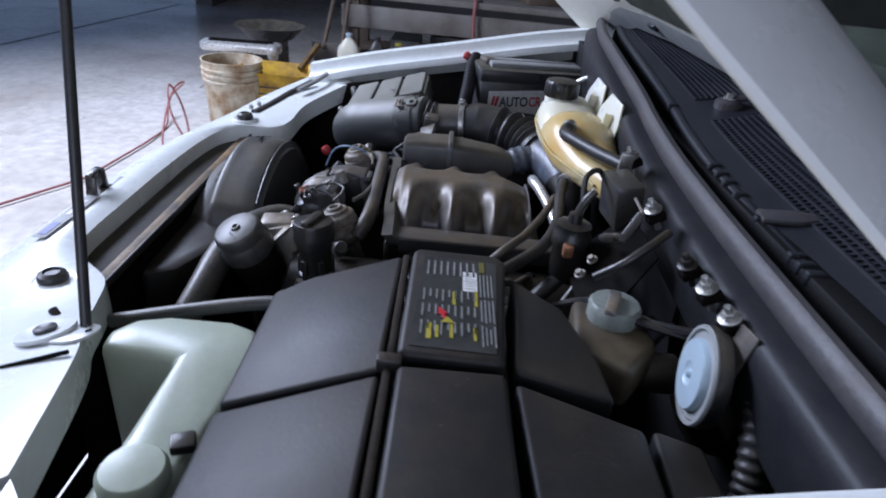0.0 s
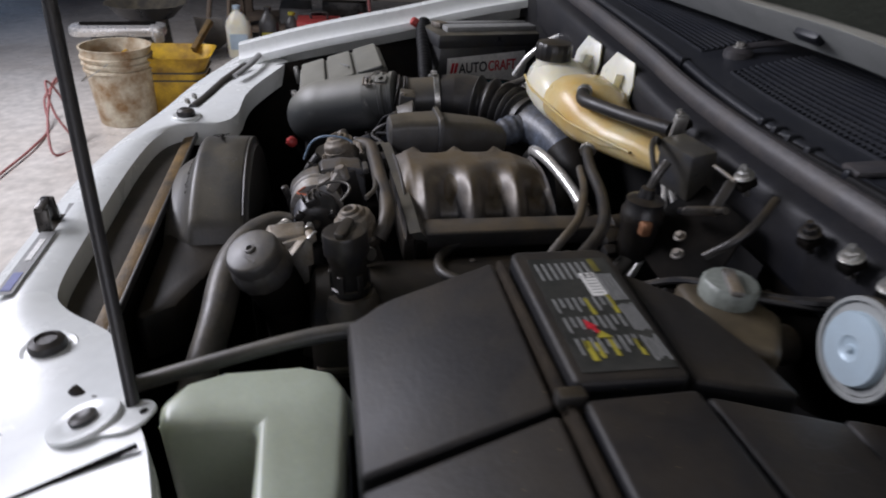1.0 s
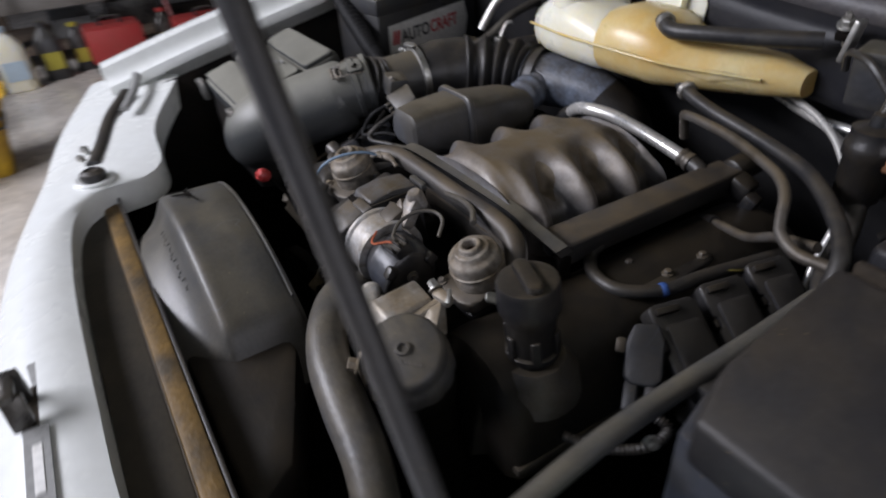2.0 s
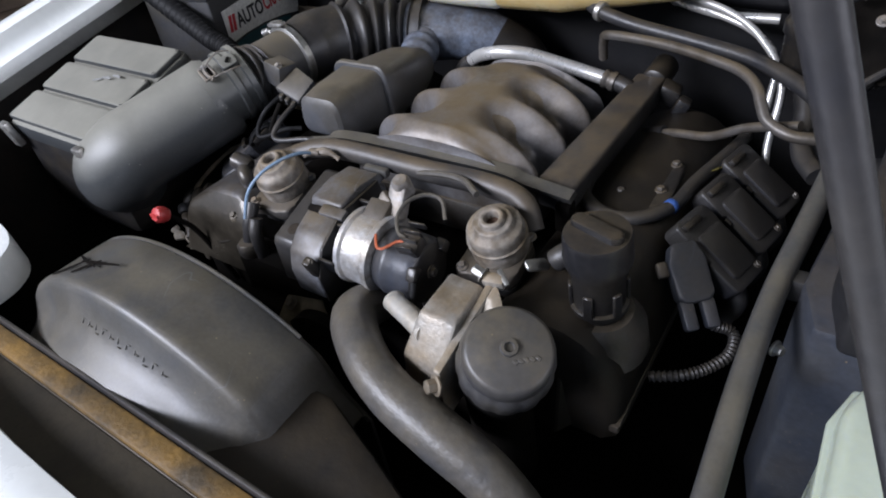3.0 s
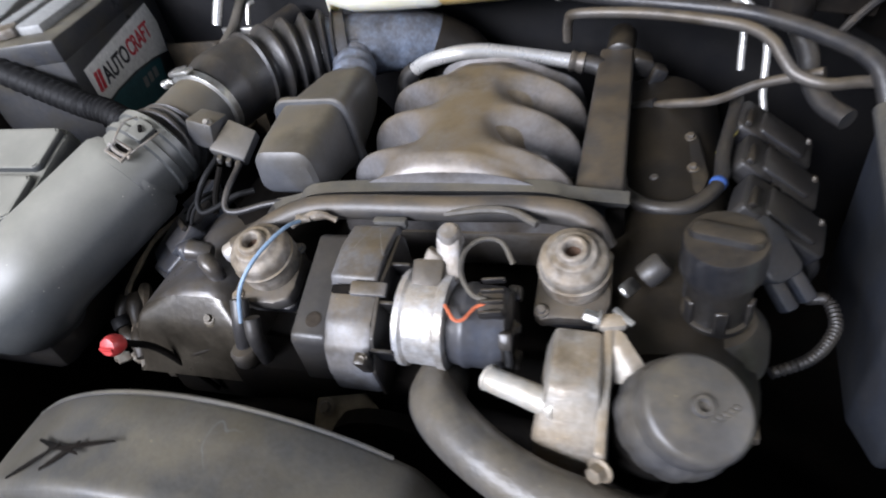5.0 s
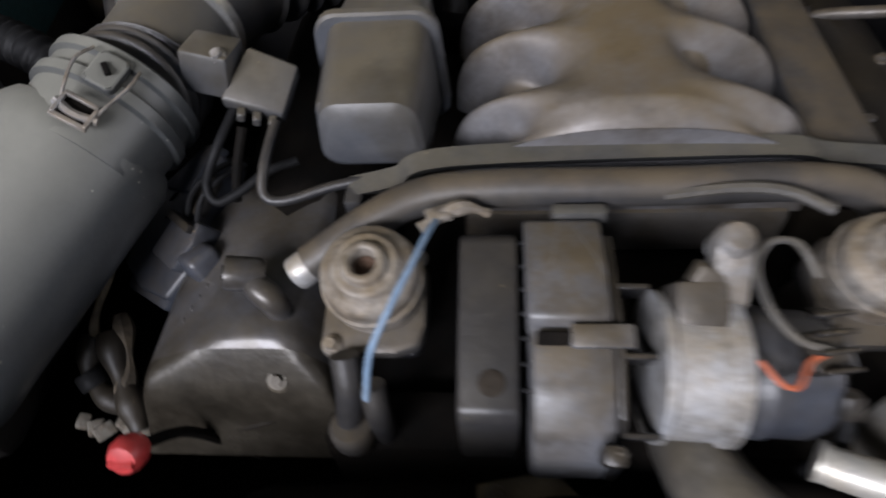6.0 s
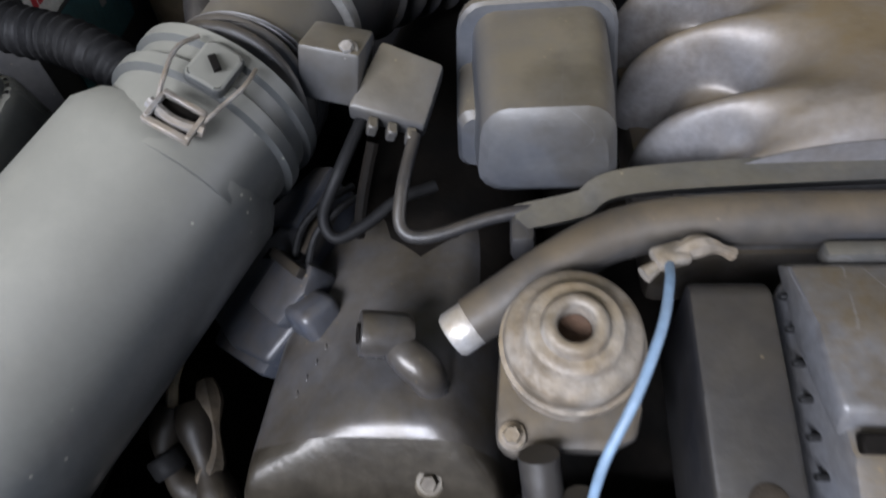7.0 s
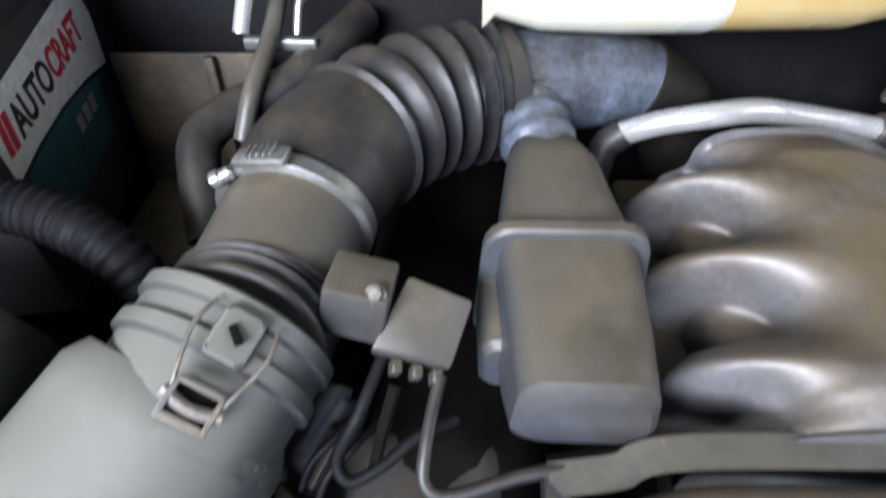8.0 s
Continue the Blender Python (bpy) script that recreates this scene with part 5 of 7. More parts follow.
def battery():
    t = thing("car_battery", (-0.70, 0.44, 0.86), "black car battery with a white and red printed label", "battery")
    x, y0, y1 = -0.595, 0.262, 0.575
    # it stands askew on its tray
    seat = Matrix.Translation((-0.593, 0.301, 1.045)) @ Matrix.Rotation(radians(9.5), 4, "Z") @ Matrix.Diagonal((0.92, 1.06, 1.06, 1)) @ Matrix.Translation((0.594, -0.285, -1.05))

    def lay(name, bm, material, label=""):
        bm.transform(seat)
        return part(name, bm, material, t, label)

    lay("case", box((x - 0.0875, (y0 + y1) / 2, 0.975), (0.175, y1 - y0, 0.21), bevel=0.006), M_BATTERY)
    lay("lid", box((x - 0.0875, (y0 + y1) / 2, 1.092), (0.180, y1 - y0 + 0.006, 0.034), bevel=0.006), M_BATTERY)
    lay("cell_strip", box((x - 0.06, (y0 + y1) / 2, 1.114), (0.05, y1 - y0 - 0.06, 0.014), bevel=0.004), M_GREYPRINT, "grey dusty cell cover strip")
    lay("rear_strip", box((x - 0.13, (y0 + y1) / 2, 1.112), (0.03, y1 - y0 - 0.04, 0.012), bevel=0.004), M_GREYPRINT)
    m = Matrix(((0, 0, 1, x + 0.001), (1, 0, 0, 0), (0, 1, 0, 0), (0, 0, 0, 1)))
    lay("label_white", prism([(0.285, 0.994), (0.33, 0.998), (0.39, 0.998), (0.45, 0.992), (0.500, 0.982), (0.510, 1.030), (0.500, 1.066), (0.285, 1.052)], 0, 0.0008, 0, m=m), M_PAPER, "white label band")
    lay("label_teal", prism([(0.300, 0.93), (0.455, 0.93), (0.470, 0.984), (0.44, 0.989), (0.39, 0.994), (0.33, 0.994), (0.300, 0.990)], 0, 0.0008, 0, m=m), M_TEAL, "dark teal lower label")
    k = m @ Matrix.Translation((0.318, 1.013, 0.0015)) @ pose(0, 0, 0, 0, 0, 3)
    lay("lettering", words("AUTO", 0.036, M_BLACKPRINT, k, squeeze=0.78), M_BLACKPRINT, "black lettering")
    lay("lettering", words("CRAFT", 0.036, M_REDPRINT, k @ Matrix.Translation((0.081, 0, 0)), squeeze=0.72), M_REDPRINT, "red lettering")
    for j in range(2):
        lay("emblem_bar", prism([(0.293 + 0.010 * j, 1.012), (0.300 + 0.010 * j, 1.012), (0.305 + 0.010 * j, 1.040), (0.298 + 0.010 * j, 1.040)], 0.001, 0.002, 0, m=m), M_REDPRINT)
    lay("terminal", join(lathe([(0.009, 0), (0.008, 0.018)], pose(x - 0.10, y0 + 0.03, 1.105), 14), box((x - 0.10, y0 + 0.03, 1.117), (0.04, 0.03, 0.014), (0, 0, 20), 0.004)), M_CAST, "battery terminal clamp")
    part("terminal_cap", lathe([(0.008, 0), (0.012, 0.004), (0.012, 0.022), (0.009, 0.026)], pose(-0.757, 0.248, 1.100, 60, 0, 10), 16), M_RED, t, "red terminal cover")
    for j in range(3):
        lay("print_bar", prism([(0.395 + 0.018 * j, 0.965), (0.407 + 0.018 * j, 0.964), (0.409 + 0.018 * j, 0.980), (0.397 + 0.018 * j, 0.981)], 0.001, 0.0016, 0, m=m), M_GREYPRINT)
    c = thing("battery_cable", (-0.65, 0.25, 1.0), "thick black ribbed cable conduit", "cable")
    part("cable", tube([(-0.76, 0.262, 1.105), (-0.70, 0.250, 1.085), (-0.62, 0.243, 1.05), (-0.555, 0.236, 1.025), (-0.51, 0.231, 1.012), (-0.466, 0.215, 0.99), (-0.44, 0.20, 0.94)], lambda k: 0.0185 + 0.0011 * math.sin(220 * k), 16, 26), M_CONDUIT, c)


battery()


def coolant_tank():
    t = thing("coolant_tank", (0.0, 0.45, 1.02), "yellowed translucent coolant tank with a black cap", "tank")

    def ring(x, y0, y1, z0, z1, r):
        return [(x, (y0 + y1) / 2 + a, (z0 + z1) / 2 + b) for a, b in rounded(y1 - y0, z1 - z0, r, 4)]

    part("left_body", loft([ring(-0.225, 0.42, 0.47, 1.05, 1.11, 0.015), ring(-0.215, 0.40, 0.49, 1.066, 1.135, 0.03), ring(-0.18, 0.385, 0.50, 1.058, 1.155, 0.04), ring(-0.12, 0.375, 0.505, 1.058, 1.16, 0.045), ring(-0.055, 0.375, 0.50, 1.058, 1.15, 0.045), ring(-0.04, 0.38, 0.50, 1.062, 1.14, 0.04)]), M_TANKW, t, "milky white end of the tank", smooth=60)
    part("body", loft([ring(-0.045, 0.375, 0.505, 1.058, 1.155, 0.05), ring(-0.01, 0.372, 0.505, 1.058, 1.165, 0.055), ring(0.05, 0.378, 0.505, 1.058, 1.16, 0.05), ring(0.075, 0.39, 0.505, 1.062, 1.14, 0.04), ring(0.14, 0.41, 0.505, 1.066, 1.13, 0.04), ring(0.20, 0.44, 0.505, 1.072, 1.125, 0.025), ring(0.24, 0.462, 0.50, 1.078, 1.112, 0.015)]), M_TANK, t, smooth=60)
    part("seam", tube([(-0.215, 0.392, 1.108), (-0.12, 0.373, 1.110), (-0.05, 0.371, 1.110), (0.05, 0.376, 1.108), (0.10, 0.392, 1.104), (0.20, 0.436, 1.100)], 0.0022, 8), M_TANK, t, "moulded seam")
    part("filler_neck", lathe([(0.033, 1.145), (0.031, 1.165)], pose(-0.14, 0.42, 0), 24), M_TANKW, t)
    part("cap", lathe([(0.034, 1.160), (0.036, 1.163), (0.036, 1.187), (0.033, 1.192), (0.01, 1.194)], pose(-0.14, 0.42, 0), 60, 20, 0.05), M_BLACK, t, "ribbed black screw cap")
    for x, w in ((-0.132, 0.044), (0.006, 0.050)):
        part("mount_tab", join(prism([(-w, -0.02), (w, -0.02), (w * 1.05, 0.034), (w * 0.75, 0.070), (-w * 0.45, 0.076), (-w, 0.042)], 0, 0.004, 0.0015, m=pose(x, 0.486, 1.128, 80, 0, 8)), box((x + 0.4 * w, 0.480, 1.145), (0.004, 0.02, 0.06), (-12, 0, 8), 0.001)), M_TANKW, t, "clear plastic mounting tab")
    h = thing("overflow_hose", (0.1, 0.4, 1.1), "black hose into the coolant tank", "hose")
    part("hose", tube([(0.05, 0.412, 1.155), (0.08, 0.398, 1.148), (0.12, 0.405, 1.150), (0.19, 0.435, 1.152), (0.25, 0.465, 1.155)], 0.011, 12), M_RUBBER, h)
    part("clamp", lathe([(0.0125, 0), (0.0135, 0.001), (0.0135, 0.008), (0.0125, 0.009)], along((0.055, 0.410, 1.154), (0.08, 0.400, 1.149)), 16), M_STEEL, h)
    g = thing("heater_hoses", (0.2, 0.35, 1.0), "pair of dusty black heater hoses with steel clamps", "hose")
    part("hose", tube([(0.085, 0.425, 1.075), (0.113, 0.407, 1.069), (0.17, 0.392, 1.060), (0.25, 0.378, 1.052), (0.335, 0.345, 1.048), (0.40, 0.290, 1.042), (0.435, 0.245, 1.032), (0.447, 0.21, 1.0)], 0.0092, 12), M_RUBBER, g)
    part("pipe", tube([(0.118, 0.412, 1.0), (0.121, 0.402, 1.030), (0.135, 0.390, 1.044), (0.22, 0.362, 1.050), (0.30, 0.325, 1.050), (0.330, 0.305, 1.048), (0.347, 0.287, 1.041), (0.357, 0.271, 1.029), (0.369, 0.257, 1.018), (0.395, 0.246, 1.012), (0.425, 0.248, 1.012), (0.448, 0.250, 1.010)], 0.0066, 12), M_DULL, g, "thin bent metal heater pipe")
    part("clamp", lathe([(0.0125, 0), (0.014, 0.001), (0.014, 0.008), (0.0125, 0.009)], along((0.108, 0.410, 1.070), (0.14, 0.40, 1.065)), 16), M_STEEL, g)


coolant_tank()


def control_box():
    t = thing("control_unit_box", (0.65, 0.2, 0.9), "dusty black control unit box with ribbed lid panels", "box")
    part("tub", prism([(0.446, 0.05), (0.462, -0.005), (0.86, -0.01), (0.86, 0.39), (0.70, 0.37), (0.47, 0.29)], 0.70, 0.980, 0.006), M_TUB, t)

    def panel(name, outline, z0, z1, slope=0.0, pivot=0.145):
        m = Matrix(((1, 0, 0, 0), (0, 1, 0, 0), (0, slope, 1, -slope * pivot), (0, 0, 0, 1)))
        part(name, prism(outline, z0, z1, 0.006, 3, m), M_LID, t)

    panel("front_lid", [(0.474, 0.145), (0.466, 0.035), (0.468, 0.018), (0.476, -0.002), (0.480, -0.018), (0.690, -0.018), (0.694, 0.142)], 1.04, 1.088, 0.42)
    panel("front_lid", [(0.702, -0.018), (0.87, -0.018), (0.87, 0.140), (0.702, 0.142)], 1.04, 1.090, 0.42)
    panel("middle_lid", [(0.704, 0.158), (0.87, 0.156), (0.87, 0.262), (0.704, 0.258)], 1.03, 1.103)
    panel("rear_lid", [(0.515, 0.278), (0.58, 0.276), (0.688, 0.268), (0.705, 0.365), (0.64, 0.36), (0.56, 0.335)], 1.03, 1.094, -0.14, 0.27)
    panel("rear_lid", [(0.704, 0.268), (0.86, 0.275), (0.86, 0.385), (0.735, 0.385)], 1.03, 1.094, -0.14, 0.27)
    panel("side_lid", [(0.722, 0.398), (0.80, 0.392), (0.87, 0.392), (0.87, 0.446), (0.73, 0.446)], 1.02, 1.070, -0.2, 0.39)
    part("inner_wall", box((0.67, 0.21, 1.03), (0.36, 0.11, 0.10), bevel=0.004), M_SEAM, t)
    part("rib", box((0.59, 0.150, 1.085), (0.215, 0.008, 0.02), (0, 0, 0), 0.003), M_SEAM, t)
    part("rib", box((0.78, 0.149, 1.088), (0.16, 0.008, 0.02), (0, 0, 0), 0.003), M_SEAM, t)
    part("hinge_clip", box((0.698, 0.150, 1.098), (0.014, 0.024, 0.016), (0, 0, 0), 0.003), M_BLACK, t)
    # raised centre with the warning label
    part("label_block", prism([(0.484, 0.163), (0.494, 0.158), (0.690, 0.156), (0.694, 0.258), (0.50, 0.270), (0.486, 0.258)], 1.03, 1.106, 0.006, 3), M_LID, t)
    m = Matrix.Translation((0.505, 0.172, 1.1064))
    part("warning_label", prism([(0.0, 0.0), (0.175, -0.006), (0.178, 0.078), (0.004, 0.086)], 0, 0.0006, 0, m=m), M_LABEL, t, "black warning label with grey print")

    def bar(x, y, w, h, material, name="print_bar"):
        part(name, box(m @ Vector((x, y, 0.0011)), (w, h, 0.0008), bevel=0), material, t)

    bar(0.052, 0.054, 0.040, 0.016, M_PAPER, "bar_code")
    for k in range(7):
        bar(0.036 + 0.0052 * k, 0.0545, 0.0012, 0.012, M_BLACKPRINT, "bar_code_line")
    for i in range(3):
        for j in range(9):
            w = 0.022 - 0.004 * ((3 * i + 5 * j) % 3)
            bar(0.084 + 0.030 * i - 0.5 * (0.022 - w), 0.004 + 0.0068 * j, w, 0.0018, M_GREYPRINT)
    for x, y, w, h in ((0.088, 0.0365, 0.026, 0.0034), (0.086, 0.060, 0.030, 0.0034), (0.146, 0.0345, 0.026, 0.0034), (0.150, 0.058, 0.022, 0.003), (0.150, 0.012, 0.026, 0.005), (0.150, 0.020, 0.020, 0.003)):
        bar(x, y, w, h, M_YELLOW)
    part("warning_mark", prism([(-0.010, 0), (0.003, 0.005), (0.002, 0.0018), (0.011, 0.0018), (0.011, -0.0018), (0.002, -0.0018), (0.003, -0.005)], 0.0012, 0.0020, 0, m=m @ pose(0.118, 0.024, 0.0006, 0, 0, 20)), M_REDPRINT, t)
    part("warning_mark", prism([(-0.007, -0.004), (0, 0.006), (0.007, -0.004)], 0.0016, 0.0024, 0, m=m @ pose(0.132, 0.030, 0.0006, 0, 0, 90)), M_YELLOW, t)
    for j in range(4):
        for x, w in ((0.058, 0.046), (0.108, 0.038 + 0.004 * (j % 2)), (0.152, 0.034 - 0.005 * (j % 3))):
            bar(x, 0.0655 + 0.0042 * j, w, 0.0014, M_GREYPRINT)
    for j in range(8):
        bar(0.026, 0.006 + 0.0075 * j, 0.030, 0.0022, M_GREYPRINT)
    bar(0.018, 0.068, 0.024, 0.006, mat("faded yellow print", (0.16, 0.14, 0.03), 0.5, bump=0))
    # long bar along the edge of the box
    r = thing("wing_stay", (0.44, 0.0, 0.95), "dusty black round stay beside the control box", "stay")
    part("stay", tube([(0.442, 0.21, 1.002), (0.434, 0.12, 0.984), (0.427, 0.04, 0.971), (0.425, -0.06, 0.960), (0.428, -0.18, 0.934), (0.432, -0.27, 0.912)], 0.0105, 14), M_SHROUD, r)
    part("bracket", box((0.438, 0.062, 0.964), (0.026, 0.02, 0.024), (0, 0, 0), 0.003), M_COVER, r)
    part("bolt", bolt((0.440, -0.004, 0.945), (1, -0.5, 0.2), 0.005, 0.007), M_STEEL, r)


control_box()


def washer_tank():
    t = thing("washer_tank", (0.6, -0.1, 0.8), "pale green translucent washer fluid tank", "tank")
    out = [(0.535, -0.212), (0.505, -0.19), (0.492, -0.15), (0.492, -0.07), (0.505, -0.035), (0.54, -0.020), (0.66, -0.030), (0.80, -0.05), (0.80, -0.115), (0.70, -0.112), (0.575, -0.112), (0.572, -0.16), (0.572, -0.205)]
    part("upper_body", prism(out, 0.75, 0.978, 0.012, 3), M_WASHER, t)
    part("seam", prism([(0.50 + 0.0, -0.20), (0.487, -0.15), (0.487, -0.07), (0.50, -0.03), (0.54, -0.014), (0.58, -0.02), (0.58, -0.06), (0.545, -0.11), (0.545, -0.215)], 0.948, 0.953, 0.002), M_WASHER, t)
    part("lower_body", box((0.66, -0.075, 0.70), (0.24, 0.10, 0.12), bevel=0.02), M_WASHER, t)
    part("cap", lathe([(0.030, 0.972), (0.032, 0.978), (0.032, 0.992), (0.028, 0.998), (0.01, 1.0)], pose(0.755, -0.075, 0), 32), M_WASHER, t, "pale round filler cap")
    part("cap_tab", box((0.715, -0.045, 0.99), (0.022, 0.024, 0.012), (0, 0, 20), 0.003), M_BLACK, t, "black cap tab")


washer_tank()


def shroud():
    t = thing("fan_shroud", (-0.12, -0.25, 0.85), "dusty grey fan shroud with a rounded hump", "fan shroud")

    def top(x):
        # circular hump, flat towards its crown
        r = 0.32
        d = min(abs(x + 0.15), r - 0.001)
        k = min(1.0, max(0.0, (x - 0.040) / 0.030))
        return 0.664 + math.sqrt(r * r - d * d) - 0.030 * k * k * (3 - 2 * k)

    rows = []
    n = 72
    for f, dz in ((-0.322, None), (-0.315, -0.055), (-0.306, -0.050), (-0.295, -0.042), (-0.286, -0.032), (-0.279, -0.020), (-0.274, -0.009), (-0.271, -0.003), (-0.267, 0.0005), (-0.261, 0.0015), (-0.254, 0.0008), (-0.245, 0.0), (-0.215, 0.0), (-0.186, -0.001), (-0.181, -0.004), (-0.178, -0.010), (-0.177, -0.018), (-0.172, -0.022), (-0.170, -0.16)):
        row = []
        for i in range(n + 1):
            x = -0.45 + 0.545 * i / n
            z = top(x)
            if dz is None:
                z = max(min(z - 0.060, 0.925), 0.70)
            else:
                z += dz
            row.append((x, f, max(z, 0.62)))
        rows.append(row)
    part("hump", sheet(rows, 0.003), M_SHROUD, t, smooth=50)
    # added sheet that gives the hollow behind the hump its shade
    part("shade_lining", sheet([[(x, f, max(top(x) - 0.030, 0.60)) for x in [-0.44 + 0.525 * i / 48 for i in range(49)]] for f in (-0.258, -0.21, -0.174)], 0.002), M_DARK, t, "added black sheet for the shade inside the shroud", smooth=50)
    part("lower_panel", prism([(-0.02, -0.320), (0.25, -0.318), (0.262, -0.305), (0.232, -0.262), (0.16, -0.232), (0.08, -0.20), (0.02, -0.20)], 0.80, 0.885, 0.010), M_SKIRT, t)
    part("edge_lip", box((-0.03, -0.3225, 0.914), (0.86, 0.005, 0.014), bevel=0.002), M_COVER, t)
    # moulded letters too worn to read
    for k in range(11):
        x = -0.182 + 0.013 * k
        part("raised_mark", join(box((x, -0.2860, top(x) - 0.0318), (0.0014, 0.007, 0.0020), (42, 0, 10), 0.0005, 1), box((x + 0.004, -0.2845 - 0.003 * (k % 3), top(x) - 0.0300 - 0.003 * (k % 3)), (0.0055, 0.0013, 0.0020), (42, 0, 0), 0.0005, 1)), M_SHROUD, t, "worn moulded mark")
    for k, (x, y, w, a) in enumerate(((-0.252, -0.248, 0.030, 30), (-0.232, -0.236, 0.034, -12), (-0.205, -0.234, 0.036, 8), (-0.222, -0.243, 0.02, 40))):
        part("smear", prism([(-w, -0.001), (-0.3 * w, -0.003), (w, -0.0006), (w * 0.9, 0.0012), (-0.2 * w, 0.0022), (-w, 0.0012)], 0, 0.0006, 0, m=pose(x, y, top(x) + 0.0026 - 0.0001 * k, 0, -math.degrees(math.atan2(top(x + 0.01) - top(x - 0.01), 0.02)), a)), M_DARK, t, "dark greasy smear")
    part("rim_bead", tube([(x, -0.1795, top(x) - 0.004) for x in (-0.35, -0.3, -0.25, -0.2, -0.15, -0.1, -0.05, 0.0, 0.03)], 0.0025, 8), M_SHROUD, t)
    s = thing("radiator", (0, -0.36, 0.7), "radiator top with a yellowed foam strip", "radiator")
    part("foam_strip", box((-0.02, -0.3375, 0.906), (0.84, 0.024, 0.014), bevel=0.004), M_FOAM, s, "stained yellow-brown foam strip")
    part("core", box((-0.02, -0.36, 0.72), (0.82, 0.06, 0.32), bevel=0.006), M_DARK, s)
    part("top_plate", box((-0.02, -0.378, 0.900), (0.84, 0.054, 0.012), bevel=0.003), mat("dirty brown plate", (0.045, 0.036, 0.022), 0.6, other=(0.022, 0.018, 0.012), amount=0.8, scale=14, bump=0.2), s)
    part("plate_edge", box((-0.02, -0.3505, 0.9065), (0.84, 0.0016, 0.003), bevel=0.0005, seg=1), M_DULL, s, "pale worn edge of the plate")


shroud()


def brake_parts():
    t = thing("brake_booster", (0.66, 0.46, 1.05), "round pale blue disc with a black rubber rim", "brake part")
    m = along((0.6634, 0.459, 1.0878), (0.6494, 0.361, 1.0936))
    part("rim", lathe([(0.040, -0.014), (0.050, -0.010), (0.052, 0.0), (0.049, 0.006), (0.044, 0.006), (0.042, 0.002), (0.02, 0.002)], m, 48), M_RUBBER, t, "black rubber rim")
    part("rim_band", lathe([(0.0500, 0.0035), (0.0512, 0.006), (0.0500, 0.0085), (0.0465, 0.0085), (0.0455, 0.006)], m, 48), M_HOODEDGE, t, "pale worn ring")
    part("disc", lathe([(0.0362, 0.0), (0.0366, 0.011), (0.0350, 0.0135), (0.013, 0.0145), (0.0105, 0.0125), (0.005, 0.0125), (0.003, 0.016)], m, 40), M_DISC, t, "pale blue metal disc")
    b = thing("brake_fluid_tank", (0.57, 0.40, 1.03), "brown-stained brake fluid tank with a grey cap", "tank")
    part("tank", prism([(0.50, 0.36), (0.60, 0.345), (0.64, 0.40), (0.58, 0.445), (0.52, 0.43)], 1.01, 1.066, 0.010, 3), mat("brown stained plastic", (0.11, 0.085, 0.05), 0.45, other=(0.045, 0.036, 0.025), amount=0.8, scale=20), b)
    part("cap", lathe([(0.030, 1.064), (0.031, 1.068), (0.031, 1.084), (0.028, 1.088), (0.01, 1.089)], pose(0.540, 0.400, 0), 40, 16, 0.04), mat("grey green cap", (0.25, 0.27, 0.24), 0.4), b, "grey-green screw cap")
    part("cap_bar", box((0.549, 0.394, 1.092), (0.05, 0.014, 0.008), (0, 0, -20), 0.003), M_CAST, b)


brake_parts()


def prop_rod():
    t = thing("hood_prop_rod", (0.548, -0.230, 0.985), "black hood prop rod", "rod")
    a, d = Vector((0.548, -0.230, 0.985)), Vector((-0.353, -0.080, 0.932))
    part("rod", tube([a, a + d * 0.4, a + d * 0.8, a + d * 1.06], 0.0064, 16, smooth=False), M_COVER, t)
    part("clip", tube([(0.53, -0.255, 0.955), (0.515, -0.275, 0.967), (0.505, -0.29, 0.962), (0.495, -0.305, 0.97)], 0.006, 10), M_RUBBER, t, "black rubber rod clip")


prop_rod()


